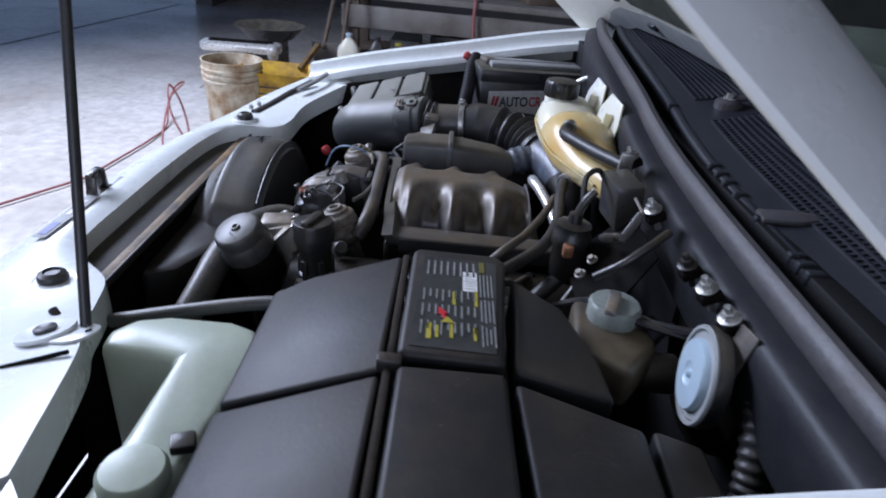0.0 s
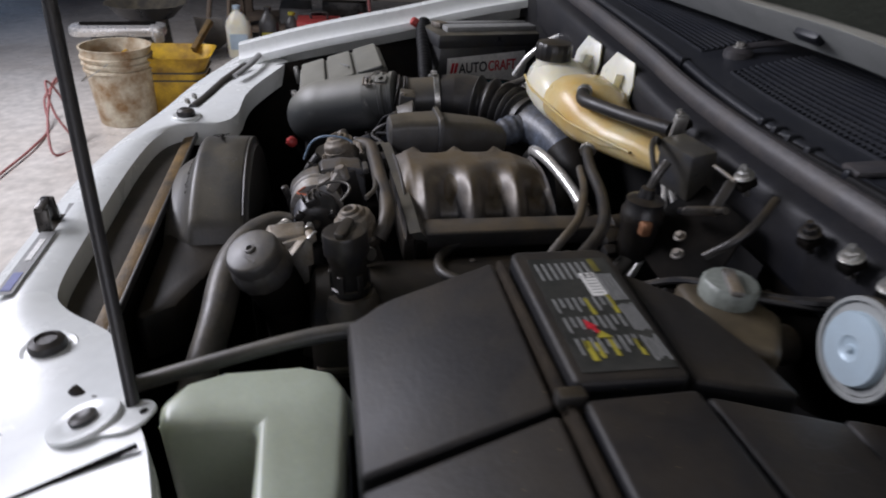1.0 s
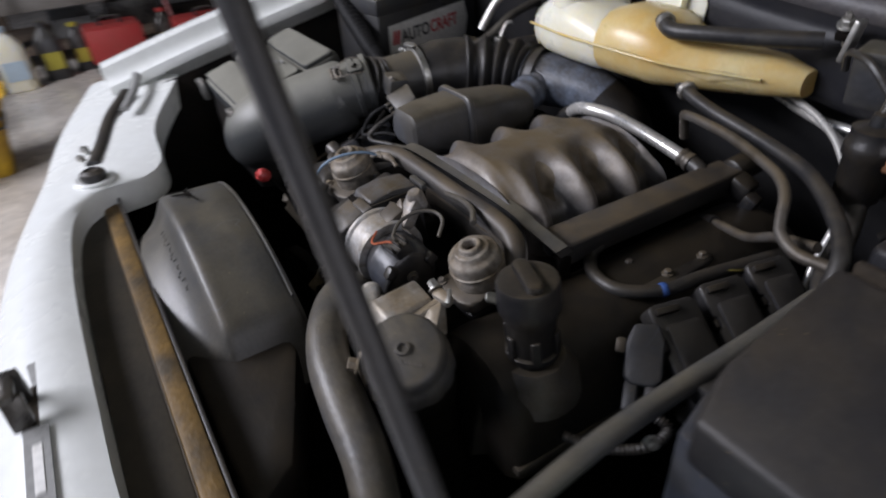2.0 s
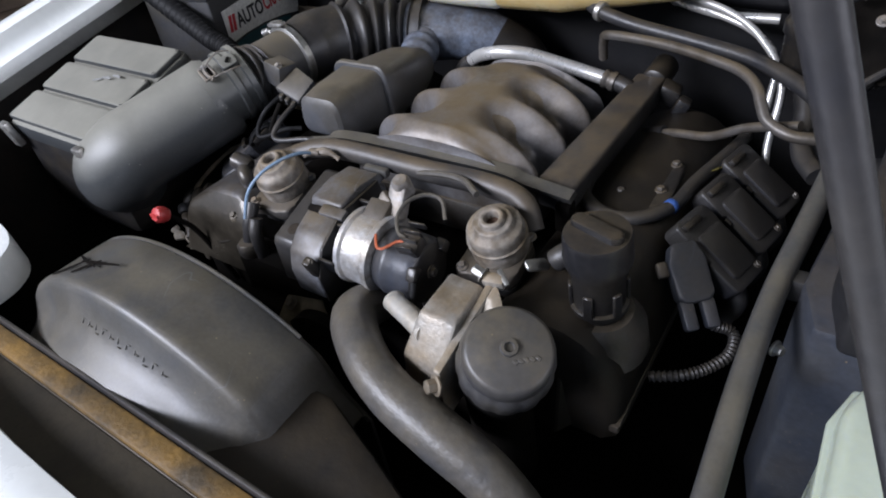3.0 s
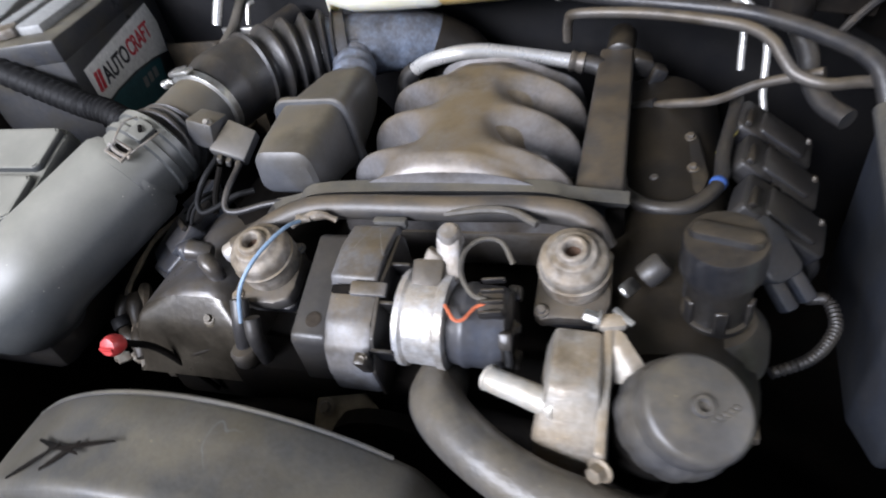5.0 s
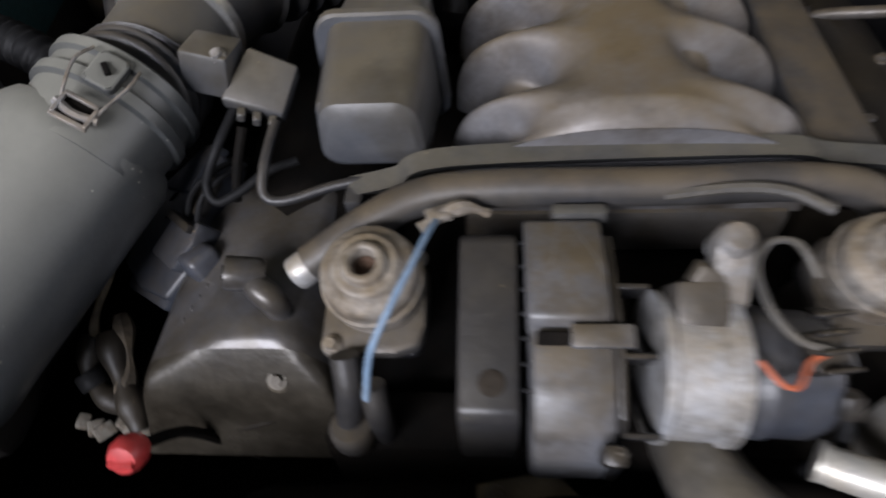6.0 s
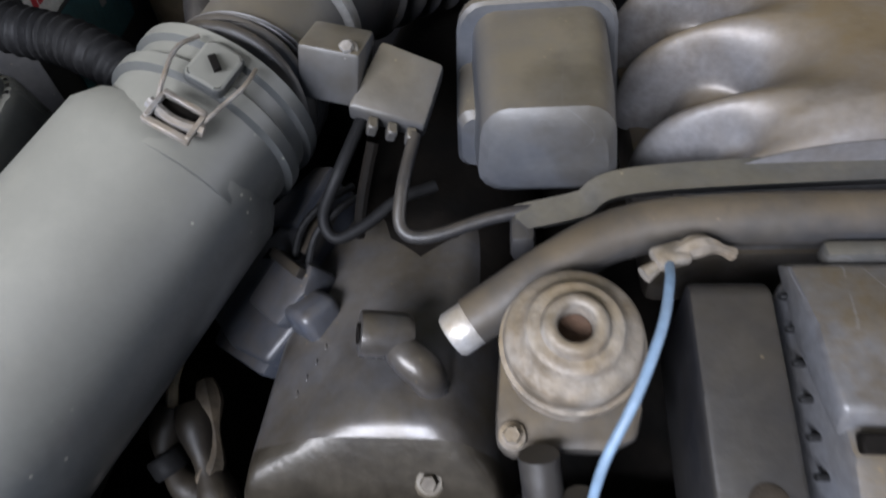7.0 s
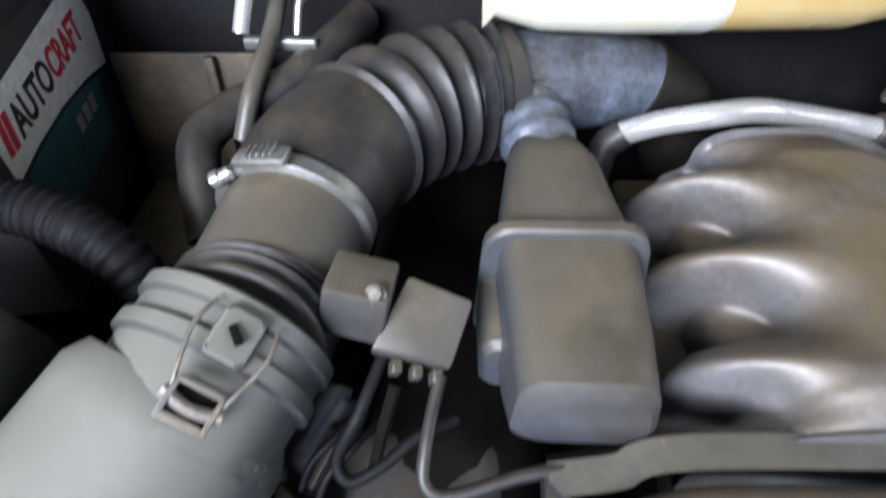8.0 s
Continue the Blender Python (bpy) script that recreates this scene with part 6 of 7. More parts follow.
# ---------- right bank: coils, leads, small pipes ----------
def right_bank():
    t = thing("coil_pack_row", (0.33, 0.15, 0.85), "grimy black ignition coil packs with a ribbed lead", "engine part")
    for k in range(3):
        # a flat slab that leans outward, with a notched front edge
        f = pose(0.356 + 0.006 * k, 0.150 + 0.076 * k, 0.908, 0, 33, -14)
        coil = part("coil", prism([(-0.046, -0.030), (-0.010, -0.031), (-0.008, -0.025), (0.004, -0.025), (0.006, -0.031), (0.046, -0.029), (0.050, -0.022), (0.050, 0.026), (0.044, 0.031), (-0.044, 0.030), (-0.050, 0.024), (-0.050, -0.024)], -0.014, 0.012, 0.003, m=f), M_COVER, t)
        part("coil_lid", prism(rounded(0.060, 0.044, 0.006), 0.010, 0.016, 0.002, m=f @ Matrix.Translation((0.006, 0.002, 0))), M_COVER, coil)
        part("latch", box(f @ Vector((-0.002, -0.029, 0.006)), (0.010, 0.006, 0.012), (0, 33, -14), 0.002), M_BLACK, coil)
        part("clip", box(f @ Vector((-0.040, -0.010, 0.014)), (0.008, 0.030, 0.008), (0, 33, -14), 0.002), M_BLACK, coil)
        part("screw", bolt(f @ Vector((0.040, 0.022, 0.012)), (0.5, 0, 0.85), 0.0035, 0.003), M_DULL, coil)
        part("boot", tube([f @ Vector((0.045, 0, -0.012)), f @ Vector((0.062, -0.004, -0.024)), f @ Vector((0.068, -0.008, -0.05))], 0.011, 10), M_RUBBER, coil)
    f = pose(0.345, 0.100, 0.902, 8, 38, -50)
    plug = part("lead_plug", prism([(-0.040, -0.014), (-0.020, -0.020), (0.020, -0.020), (0.026, -0.012), (0.026, 0.014), (0.018, 0.020), (-0.022, 0.020), (-0.042, 0.012)], -0.014, 0.012, 0.004, m=f), M_TUB, t, "blue-grey lead connector")
    for q in (-0.011, 0.011):
        part("prong", box(f @ Vector((0.038, q, -0.002)), (0.034, 0.015, 0.018), (8, 38, -50), 0.004), M_TUB, plug)
    part("lug", box(f @ Vector((-0.015, -0.026, 0.0)), (0.018, 0.012, 0.012), (8, 38, -50), 0.003), M_DULL, plug)
    part("ribbed_lead", tube([f @ Vector((0.052, 0.011, -0.002)), (0.400, 0.082, 0.862), (0.404, 0.055, 0.858), (0.390, 0.028, 0.856), (0.370, 0.008, 0.855), (0.34, -0.005, 0.85)], lambda k: 0.0055 + 0.0010 * math.sin(k * 190), 10, 40), M_RUBBER, t)
    part("blue_band", lathe([(0.0085, 0), (0.0092, 0.001), (0.0092, 0.007), (0.0085, 0.008)], along((0.296, 0.172, 0.936), (0.302, 0.190, 0.937)), 14), mat("blue tape", (0.04, 0.10, 0.32), 0.5), t, "blue tape band")
    part("yellow_lead", tube([(0.300, 0.240, 0.932), (0.312, 0.252, 0.940), (0.324, 0.272, 0.938), (0.328, 0.300, 0.930)], 0.0015, 8), mat("faded yellow insulation", (0.26, 0.22, 0.05), 0.5, other=(0.2, 0.16, 0.04), amount=0.8, scale=40), t, "faded yellow wire")
    c = thing("breather_cover", (0.26, 0.23, 0.88), "dusty dark breather cover bolted to the head", "engine part")
    part("cover", prism([(0.218, 0.30), (0.222, 0.18), (0.282, 0.165), (0.292, 0.20), (0.286, 0.285), (0.262, 0.300)], 0.90, 0.930, 0.006), M_BLACK, c)
    for x, y in ((0.274, 0.275), (0.274, 0.212), (0.232, 0.19)):
        part("bolt", bolt((x, y, 0.930), (0, 0, 1), 0.005, 0.005), M_DULL, c)
    h = thing("breather_hose", (0.25, 0.15, 0.9), "looped black breather hose", "hose")
    part("hose", tube([(0.195, 0.175, 0.945), (0.200, 0.155, 0.938), (0.230, 0.135, 0.935), (0.267, 0.138, 0.935), (0.298, 0.176, 0.936), (0.308, 0.238, 0.936), (0.329, 0.333, 0.935), (0.335, 0.38, 0.93)], 0.0085, 12), M_RUBBER, h)
    p = thing("coolant_pipe", (0.3, 0.32, 0.95), "thin dusty metal coolant pipe", "pipe")
    part("pipe", tube([(0.225, 0.355, 0.925), (0.25, 0.342, 0.938), (0.30, 0.318, 0.955), (0.345, 0.30, 0.985), (0.40, 0.275, 1.01)], 0.006, 12), M_DULL, p)
    part("sleeve", tube([(0.205, 0.362, 0.918), (0.235, 0.35, 0.932)], 0.0095, 12, smooth=False), M_RUBBER, p)
    f = thing("vent_fitting", (0.21, 0.02, 0.93), "grey plug with a bright metal tongue", "plug")
    part("plug", lathe([(0.012, 0), (0.013, 0.003), (0.013, 0.02), (0.010, 0.024)], along((0.222, 0.02, 0.945), (0.245, 0.03, 0.965)), 14), M_COVER, f)
    part("tongue", prism(rounded(0.014, 0.034, 0.005), 0, 0.004, 0.0015, m=pose(0.208, 0.005, 0.945, -30, 30, -38)), M_STEEL, f, "bright metal tongue")
    n = thing("neck_shield", (0.27, -0.03, 0.88), "dusty dark moulded shield round the filler neck", "engine part")
    part("shield", loft([[(0.27 + r * math.cos(radians(a)), -0.005 + 1.0 * r * math.sin(radians(a)), z) for a in range(0, 360, 20)] for r, z in ((0.060, 0.80), (0.058, 0.865), (0.052, 0.888), (0.042, 0.902), (0.034, 0.915))]), M_SKIRT, n)
    bm = loft([[(0.276, -0.030, 0.886), (0.322, -0.022, 0.886), (0.322, 0.012, 0.890), (0.278, 0.004, 0.890)], [(0.282, -0.022, 0.912), (0.312, -0.016, 0.910), (0.312, 0.008, 0.914), (0.284, 0.002, 0.916)]])
    bmesh.ops.bevel(bm, geom=bm.edges[:], offset=0.003, segments=2, affect="EDGES", profile=0.5)
    part("corner", bm, M_CAST, n, "pale cast wedge below the neck")
    for pts, top in ((((0.228, -0.050), (0.268, -0.062), (0.288, -0.030), (0.262, -0.012), (0.235, -0.016)), 0.892),):
        c = Vector((sum(p[0] for p in pts) / len(pts), sum(p[1] for p in pts) / len(pts), 0))
        bm = loft([[(c.x + 1.3 * (x - c.x), c.y + 1.3 * (y - c.y) - 0.012, 0.80) for x, y in pts], [(x, y - 0.005, top - 0.022) for x, y in pts], [(c.x + 0.7 * (x - c.x), c.y + 0.7 * (y - c.y), top) for x, y in pts]])
        bmesh.ops.bevel(bm, geom=bm.edges[:], offset=0.002, segments=1, affect="EDGES", profile=0.5)
        part("facet", bm, M_SKIRT, n, "oily angular casting", 25)


M_OILY = mat("oily brown cast metal", (0.045, 0.041, 0.036), 0.28, 0.3, other=(0.085, 0.077, 0.064), amount=0.8, scale=20, bump=0.2, dust=0.22, dust_lit_colour=(0.11, 0.085, 0.052))
M_GREYPLASTIC = mat("blue-grey connector plastic", (0.050, 0.056, 0.067), 0.36, other=(0.036, 0.037, 0.040), amount=0.7, scale=30, bump=0.08, dust=0.25)
right_bank()


def left_bank():
    t = thing("head_front_cover", (-0.25, -0.02, 0.85), "oily cast cover with a round plugged boss", "engine part")

    def height(x, y):
        # level top, a bevel to the valley, a rounded shoulder to the wing, a front that folds down past a crease
        faces = (0.942, 0.942 + 0.50 * (x + 0.270), 0.905 + 4.0 * (x + 0.330), 0.942 - 1.2 * (x + 0.221), 0.908 - 4.0 * (x + 0.1945), 0.942 + 1.5 * (y + 0.0275), 0.898 + 4.5 * (y + 0.0545), 0.942 - 0.16 * (y - 0.05), 0.925 - 3.0 * (y - 0.132))
        k = 0.0046
        return max(0.835, -k * math.log(sum(math.exp(-(f - 0.9) / k) for f in faces)) + 0.9)

    grid = [[(-0.352 + 0.172 * i / 56, -0.070 + 0.220 * j / 64, height(-0.352 + 0.172 * i / 56, -0.070 + 0.220 * j / 64)) for i in range(57)] for j in range(65)]
    part("casting", sheet(grid[11:]), M_CASTING, t, smooth=60)
    # front holds oil and shade in its colour; the body below is shade-black
    part("oily_shaded_front", sheet(grid[:12]), M_SOAKED_SHADE, t, "oil-soaked brown front of the casting, darkened for shade", smooth=60)
    part("lower_body", box((-0.275, 0.04, 0.80), (0.150, 0.17, 0.10), bevel=0.012), M_DARK, t, "lower casting, black for shade")
    part("flange_rim", tube([(-0.197, 0.050, 0.905), (-0.197, 0.010, 0.903), (-0.202, -0.024, 0.896), (-0.216, -0.046, 0.886), (-0.236, -0.055, 0.876), (-0.28, -0.058, 0.860), (-0.33, -0.050, 0.852)], 0.0042, 10), M_SKIRT, t, "oily joint flange")
    for k in range(4):
        x, y = -0.306 + 0.004 * k, -0.004 + 0.009 * k
        part("cast_mark", box((x, y, height(x, y) + 0.0001), (0.0016, 0.004, 0.0010), (0, -27, 10), 0.0004, 1), M_CASTING, t, "worn cast mark")
    part("bolt_boss", lathe([(0.0105, 0), (0.0095, 0.017), (0.0075, 0.0195)], along((-0.2305, -0.034, 0.898), (-0.2285, -0.056, 0.930)), 16), M_OILYBOLT, t)
    part("boss", lathe([(0.0100, -0.004), (0.0122, 0.0), (0.0122, 0.020), (0.0116, 0.0225), (0.0060, 0.0228), (0.0052, 0.021)], along((-0.243, 0.012, 0.958), (-0.266, 0.008, 0.966)), 24), M_CASTING, t)
    part("plug", lathe([(0.0056, 0.0), (0.0054, 0.0008)], along((-0.2647, 0.0082, 0.9655), (-0.29, 0.0038, 0.9743)), 14), M_DARK, t, "dark hole")
    part("boss_neck", tube([(-0.247, 0.008, 0.957), (-0.240, 0.001, 0.956), (-0.232, -0.004, 0.950), (-0.228, -0.006, 0.936)], lambda k: 0.0085 + 0.0018 * math.sin(3 * k), 14), M_CASTING, t)
    part("bolt", bolt((-0.2296, -0.0452, 0.9140), (0.05, -0.62, 0.78), 0.0046, 0.004), M_OILYBOLT, t)
    c = thing("coil_connector", (-0.34, 0.09, 0.88), "blue-grey plastic coil connector with leads", "plug")
    low, top, side = Vector((-0.395, 0.070, 0.897)), Vector((-0.352, 0.146, 0.944)), Vector((-0.318, 0.040, 0.921))
    u = (top - low).normalized()
    v = (side - low - u * (side - low).dot(u)).normalized()
    n = v.cross(u)
    f = Matrix(((v.x, u.x, n.x, low.x), (v.y, u.y, n.y, low.y), (v.z, u.z, n.z, low.z), (0, 0, 0, 1)))
    part("body", prism([(0.0, 0.0), (0.034, -0.010), (0.072, -0.006), (0.080, 0.022), (0.076, 0.046), (0.056, 0.060), (0.050, 0.118), (0.030, 0.116), (0.004, 0.086), (-0.002, 0.040)], -0.034, 0.0, 0.005, 3, m=f), M_GREYPLASTIC, c)
    part("tall_fin", prism([(0.006, 0.072), (0.044, 0.078), (0.048, 0.124), (0.034, 0.120)], -0.010, 0.006, 0.003, m=f), M_GREYPLASTIC, c)
    part("lower_step", prism([(0.006, -0.018), (0.066, -0.016), (0.070, 0.014), (0.004, 0.016)], -0.040, -0.008, 0.005, m=f), M_GREYPLASTIC, c)
    part("plug_face", prism([(0.040, 0.022), (0.076, 0.018), (0.084, 0.044), (0.080, 0.062), (0.046, 0.058)], -0.016, 0.010, 0.004, m=f), M_GREYPLASTIC, c)
    part("clip", join(prism([(0.046, 0.054), (0.078, 0.050), (0.078, 0.057), (0.046, 0.061)], 0.006, 0.016, 0.0015, m=f), prism([(0.052, 0.066), (0.064, 0.064), (0.064, 0.098), (0.052, 0.100)], -0.006, 0.006, 0.002, m=f)), M_BLACK, c)
    for q, w in (((0.024, 0.050), 0.006), ((0.036, 0.044), 0.004), ((0.018, 0.064), 0.004)):
        part("slot", prism([(q[0], q[1]), (q[0] + w, q[1] + 0.002), (q[0] + w + 0.002, q[1] + 0.010), (q[0] + 0.002, q[1] + 0.008)], -0.001, 0.0006, 0, m=f), M_DARK, c)
    for x in (0.058, 0.072):
        part("pin_lead", tube([f @ Vector((x, 0.056, 0.004)), f @ Vector((x + 0.003, 0.078, 0.014)), f @ Vector((x + 0.008, 0.098, 0.012)), f @ Vector((x + 0.004, 0.118, -0.006))], 0.0024, 8), M_CONDUIT, c)
    part("foot", box((-0.309, 0.049, 0.925), (0.036, 0.026, 0.024), (0, -22, -38), 0.006, 3), M_GREYPLASTIC, c)
    w = thing("wire_loom", (-0.34, 0.0, 0.8), "dirty taped wire loom", "cable")
    part("pale_wire", tube([(-0.372, 0.128, 0.914), (-0.385, 0.108, 0.911), (-0.397, 0.086, 0.905), (-0.405, 0.056, 0.893), (-0.411, 0.026, 0.879), (-0.410, 0.008, 0.868)], lambda k: 0.0036 + 0.0006 * math.sin(23 * k), 8), mat("pale grimy insulation", (0.30, 0.235, 0.15), 0.6, other=(0.10, 0.075, 0.045), amount=0.85, scale=45, bump=0.4), w, "pale insulated wire")
    part("loom", tube([(-0.411, 0.014, 0.870), (-0.414, -0.006, 0.856), (-0.404, -0.022, 0.842), (-0.385, -0.030, 0.832), (-0.36, -0.035, 0.82)], lambda k: 0.0095 + 0.002 * math.sin(13 * k), 12), M_SKIRT, w)
    part("loom", tube([(-0.398, 0.016, 0.872), (-0.388, -0.008, 0.858), (-0.376, -0.030, 0.842), (-0.366, -0.05, 0.83)], lambda k: 0.0105 + 0.0025 * math.sin(11 * k), 12), M_SKIRT, w)
    part("torn_wrap", tube([(-0.392, 0.030, 0.876), (-0.383, 0.010, 0.868), (-0.378, -0.010, 0.856), (-0.384, -0.026, 0.846)], lambda k: 0.006 + 0.003 * math.sin(9 * k), 7, 4), mat("torn brown tape", (0.075, 0.055, 0.032), 0.75, other=(0.022, 0.017, 0.011), amount=0.9, scale=50, bump=0.5), w, "torn brown tape", 20)
    part("tape", lathe([(0.0115, 0), (0.0125, 0.002), (0.0125, 0.012), (0.0115, 0.014)], along((-0.413, -0.012, 0.857), (-0.401, -0.025, 0.843)), 14), M_CONDUIT, w, "black tape wrap")
    for k in range(6):
        part("crust", box((-0.424 + 0.011 * k, -0.040 - 0.004 * (k % 3), 0.822 - 0.004 * (k % 2)), (0.010 + 0.003 * (k % 3), 0.012, 0.009 + 0.003 * (k % 2)), (20 * k, 30 - 9 * k, 25 * k), 0.0015), mat("pale corroded metal", (0.20, 0.185, 0.155), 0.7, 0.2, other=(0.12, 0.09, 0.06), amount=0.9, scale=90, bump=0.5) if k == 0 else bpy.data.materials["pale corroded metal"], w, "pale corroded lump")
    v = thing("vacuum_lines", (-0.17, 0.0, 0.95), "thin vacuum lines and a blue earth wire", "cable")
    part("blue_wire", tube([(-0.117, 0.024, 1.000), (-0.121, 0.006, 1.008), (-0.128, -0.018, 1.010), (-0.140, -0.044, 1.002), (-0.152, -0.062, 0.982), (-0.158, -0.075, 0.950)], 0.0021, 10), M_BLUE, v, "light blue insulated wire")
    part("terminal", join(box((-0.116, 0.028, 1.000), (0.016, 0.012, 0.006), (0, 0, 20), 0.002), tube([(-0.128, 0.020, 0.996), (-0.112, 0.030, 1.0), (-0.098, 0.036, 0.998), (-0.085, 0.038, 0.99)], lambda k: 0.0042 - 0.0014 * math.sin(9 * k), 8)), M_VALVE, v, "crimped wire terminal")
    part("elbow", tube([(-0.176, -0.045, 0.950), (-0.174, -0.060, 0.93), (-0.178, -0.068, 0.90)], 0.0095, 12), M_COVER, v)
    part("elbow", tube([(-0.158, -0.06, 0.94), (-0.156, -0.07, 0.92), (-0.155, -0.07, 0.88)], 0.0085, 12), M_RUBBER, v)
    part("cup", lathe([(0.014, 0), (0.016, 0.004), (0.016, 0.016), (0.013, 0.02)], pose(-0.176, -0.072, 0.885), 18), M_DULL, v)
    part("line", tube([(0.125, 0.030, 0.998), (0.10, 0.045, 1.0), (0.07, 0.050, 0.998), (0.03, 0.052, 0.99)], 0.004, 8), M_HOSE, v)
    part("fork", box((-0.182, 0.076, 0.965), (0.014, 0.026, 0.020), (0, 0, 0), 0.004), M_COVER, v)


left_bank()


def belt_drive():
    t = thing("drive_belt", (-0.05, -0.11, 0.7), "grimy ribbed drive belt round dark idler pulleys", "belt")
    for x, z, r in ((-0.13, 0.80, 0.038), (0.02, 0.745, 0.045), (-0.24, 0.76, 0.05)):
        part("pulley", lathe([(r * 0.3, 0.0), (r * 0.34, 0.004), (r * 0.8, 0.004), (r * 0.86, 0.010), (r, 0.010), (r, 0.030), (r * 0.9, 0.032)], along((x, -0.075, z), (x, -0.2, z)), 32), M_DARK, t)
        part("pulley_bolt", bolt((x, -0.082, z), (0, -1, 0), 0.008, 0.010), M_OILY, t)
    part("belt", tube([(-0.25, -0.097, 0.812), (-0.19, -0.097, 0.83), (-0.13, -0.097, 0.840), (-0.06, -0.097, 0.825), (0.02, -0.097, 0.793), (0.08, -0.097, 0.75)], 0.010, 8, flat=0.25, up=(0, 0, 1)), M_DARK, t, "black ribbed belt")
    b = thing("pump_bracket", (-0.10, -0.09, 0.82), "grimy dark steel bracket below the pump", "bracket")
    part("plate", prism([(-0.035, -0.02), (0.03, -0.022), (0.04, 0.0), (0.022, 0.022), (-0.03, 0.018)], 0, 0.004, 0.0015, m=pose(-0.062, -0.104, 0.850, 40, 0, 8)), mat("tan grimy bracket", (0.16, 0.125, 0.075), 0.6, other=(0.05, 0.04, 0.026), amount=0.9, scale=30, bump=0.3), b)
    part("bolt", bolt((-0.080, -0.104, 0.862), (0, -0.6, 0.8), 0.006, 0.006), M_DULL, b)


belt_drive()


# ---------- along the firewall ----------
def firewall_parts():
    t = thing("vacuum_canister", (0.39, 0.363, 1.0), "black round vacuum canister with hoses", "engine part")
    part("can", lathe([(0.016, 1.02), (0.023, 1.028), (0.0245, 1.075), (0.0275, 1.079), (0.0275, 1.092), (0.0245, 1.096), (0.0245, 1.108), (0.011, 1.112), (0.009, 1.124), (0.004, 1.126)], pose(0.377, 0.374, 0), 32), M_BLACK, t)
    part("nipple", tube([(0.377, 0.374, 1.118), (0.377, 0.382, 1.142), (0.373, 0.394, 1.158)], 0.006, 10), M_OILY, t)
    part("hose", tube([(0.382, 0.372, 1.030), (0.396, 0.340, 1.0), (0.40, 0.32, 0.98), (0.41, 0.29, 0.965), (0.43, 0.26, 0.96)], 0.012, 12), M_RUBBER, t)
    part("clip", box((0.404, 0.366, 1.080), (0.014, 0.014, 0.020), (0, 0, 0), 0.003), mat("copper fitting", (0.45, 0.22, 0.12), 0.4, 0.7), t)
    p = thing("mount_plate", (0.42, 0.40, 1.05), "grey mounting plate with copper-coloured bolts", "bracket")
    part("plate", prism([(-0.06, -0.06), (0.05, -0.075), (0.075, -0.02), (0.055, 0.05), (-0.045, 0.055)], 0, 0.004, 0.0015, m=pose(0.415, 0.425, 1.080, 50, 6, 10)), M_DARK, p)
    for x, y, z in ((0.445, 0.39, 1.09), (0.478, 0.369, 1.086)):
        part("bolt", bolt((x, y, z), (0.1, -0.6, 0.8), 0.005, 0.006), M_CAST, p)
    k = thing("relay_box", (0.39, 0.43, 1.12), "black relay box on the firewall flange", "box")
    part("box", box((0.345, 0.440, 1.138), (0.072, 0.04, 0.066), (8, 0, 6), 0.005), M_BATTERY, k)
    part("bracket", box((0.288, 0.452, 1.165), (0.008, 0.02, 0.05), (0, 10, 0), 0.003), M_STEEL, k, "bright steel bracket")
    part("wire", tube([(0.377, 0.380, 1.138), (0.345, 0.385, 1.165), (0.31, 0.41, 1.165), (0.300, 0.43, 1.14)], 0.004, 8), M_RUBBER, k)
    s = thing("throttle_spring", (0.47, 0.39, 1.1), "coiled return spring on a lever", "spring")
    part("spring", tube([(0.420 + 0.055 * i / 96, 0.405 + 0.006 * math.sin(2 * math.pi * i / 8), 1.112 + 0.028 * i / 96 + 0.006 * math.cos(2 * math.pi * i / 8)) for i in range(97)], 0.0011, 6, smooth=False), M_DULL, s)
    part("core", tube([(0.41, 0.405, 1.107), (0.49, 0.405, 1.148)], 0.0045, 10, smooth=False), M_BLACK, s)
    part("pin", tube([(0.402, 0.44, 1.164), (0.452, 0.436, 1.166)], 0.0022, 8, smooth=False), M_CAST, s, "thin bright pin")
    part("lever", tube([(0.515, 0.376, 1.105), (0.525, 0.40, 1.13), (0.52, 0.425, 1.15), (0.50, 0.455, 1.165)], 0.005, 10), M_BLACK, s)
    part("arm", prism(rounded(0.012, 0.05, 0.005), 0, 0.004, 0.001, m=pose(0.445, 0.43, 1.140, 60, 10, 40)), M_BLACK, s)
    for x, y, z, bright in ((0.272, 0.464, 1.178, 1), (0.448, 0.449, 1.170, 1), (0.552, 0.463, 1.152, 0), (0.607, 0.464, 1.156, 1), (0.651, 0.472, 1.150, 2)):
        n = thing("flange_nut", (x, y, z), "dark grimy flange nut on the scuttle flange" if not bright else "bright steel flange nut on the scuttle flange", "nut", "nuts along the firewall")
        m = M_STEEL if bright else M_BLACK
        part("nut", bolt((x, y, z), (0.1, -0.45, 0.85), 0.0075, 0.009), m, n)
        part("stud", lathe([(0.0038, -0.03), (0.0038, 0.016), (0.0030, 0.017)], along((x, y, z), (x + 0.1, y - 0.45, z + 0.85)), 10), m, n)
        part("lug", box((x - 0.002, y + 0.006, z - 0.010), (0.017, 0.024, 0.012), (24, 0, 8), 0.003), M_DARK, n)
        if bright == 2:
            part("bracket", prism([(-0.012, 0.010), (0.014, 0.010), (0.012, -0.045), (0.002, -0.056), (-0.010, -0.05)], -0.003, 0.0, 0.001, m=pose(x + 0.024, y + 0.006, z - 0.006, 78, 0, 12)), M_DULL, n, "hanging metal bracket")
    c = thing("brake_lines", (0.5, 0.42, 1.05), "tangle of black leads and bent metal lines below the firewall", "cable")
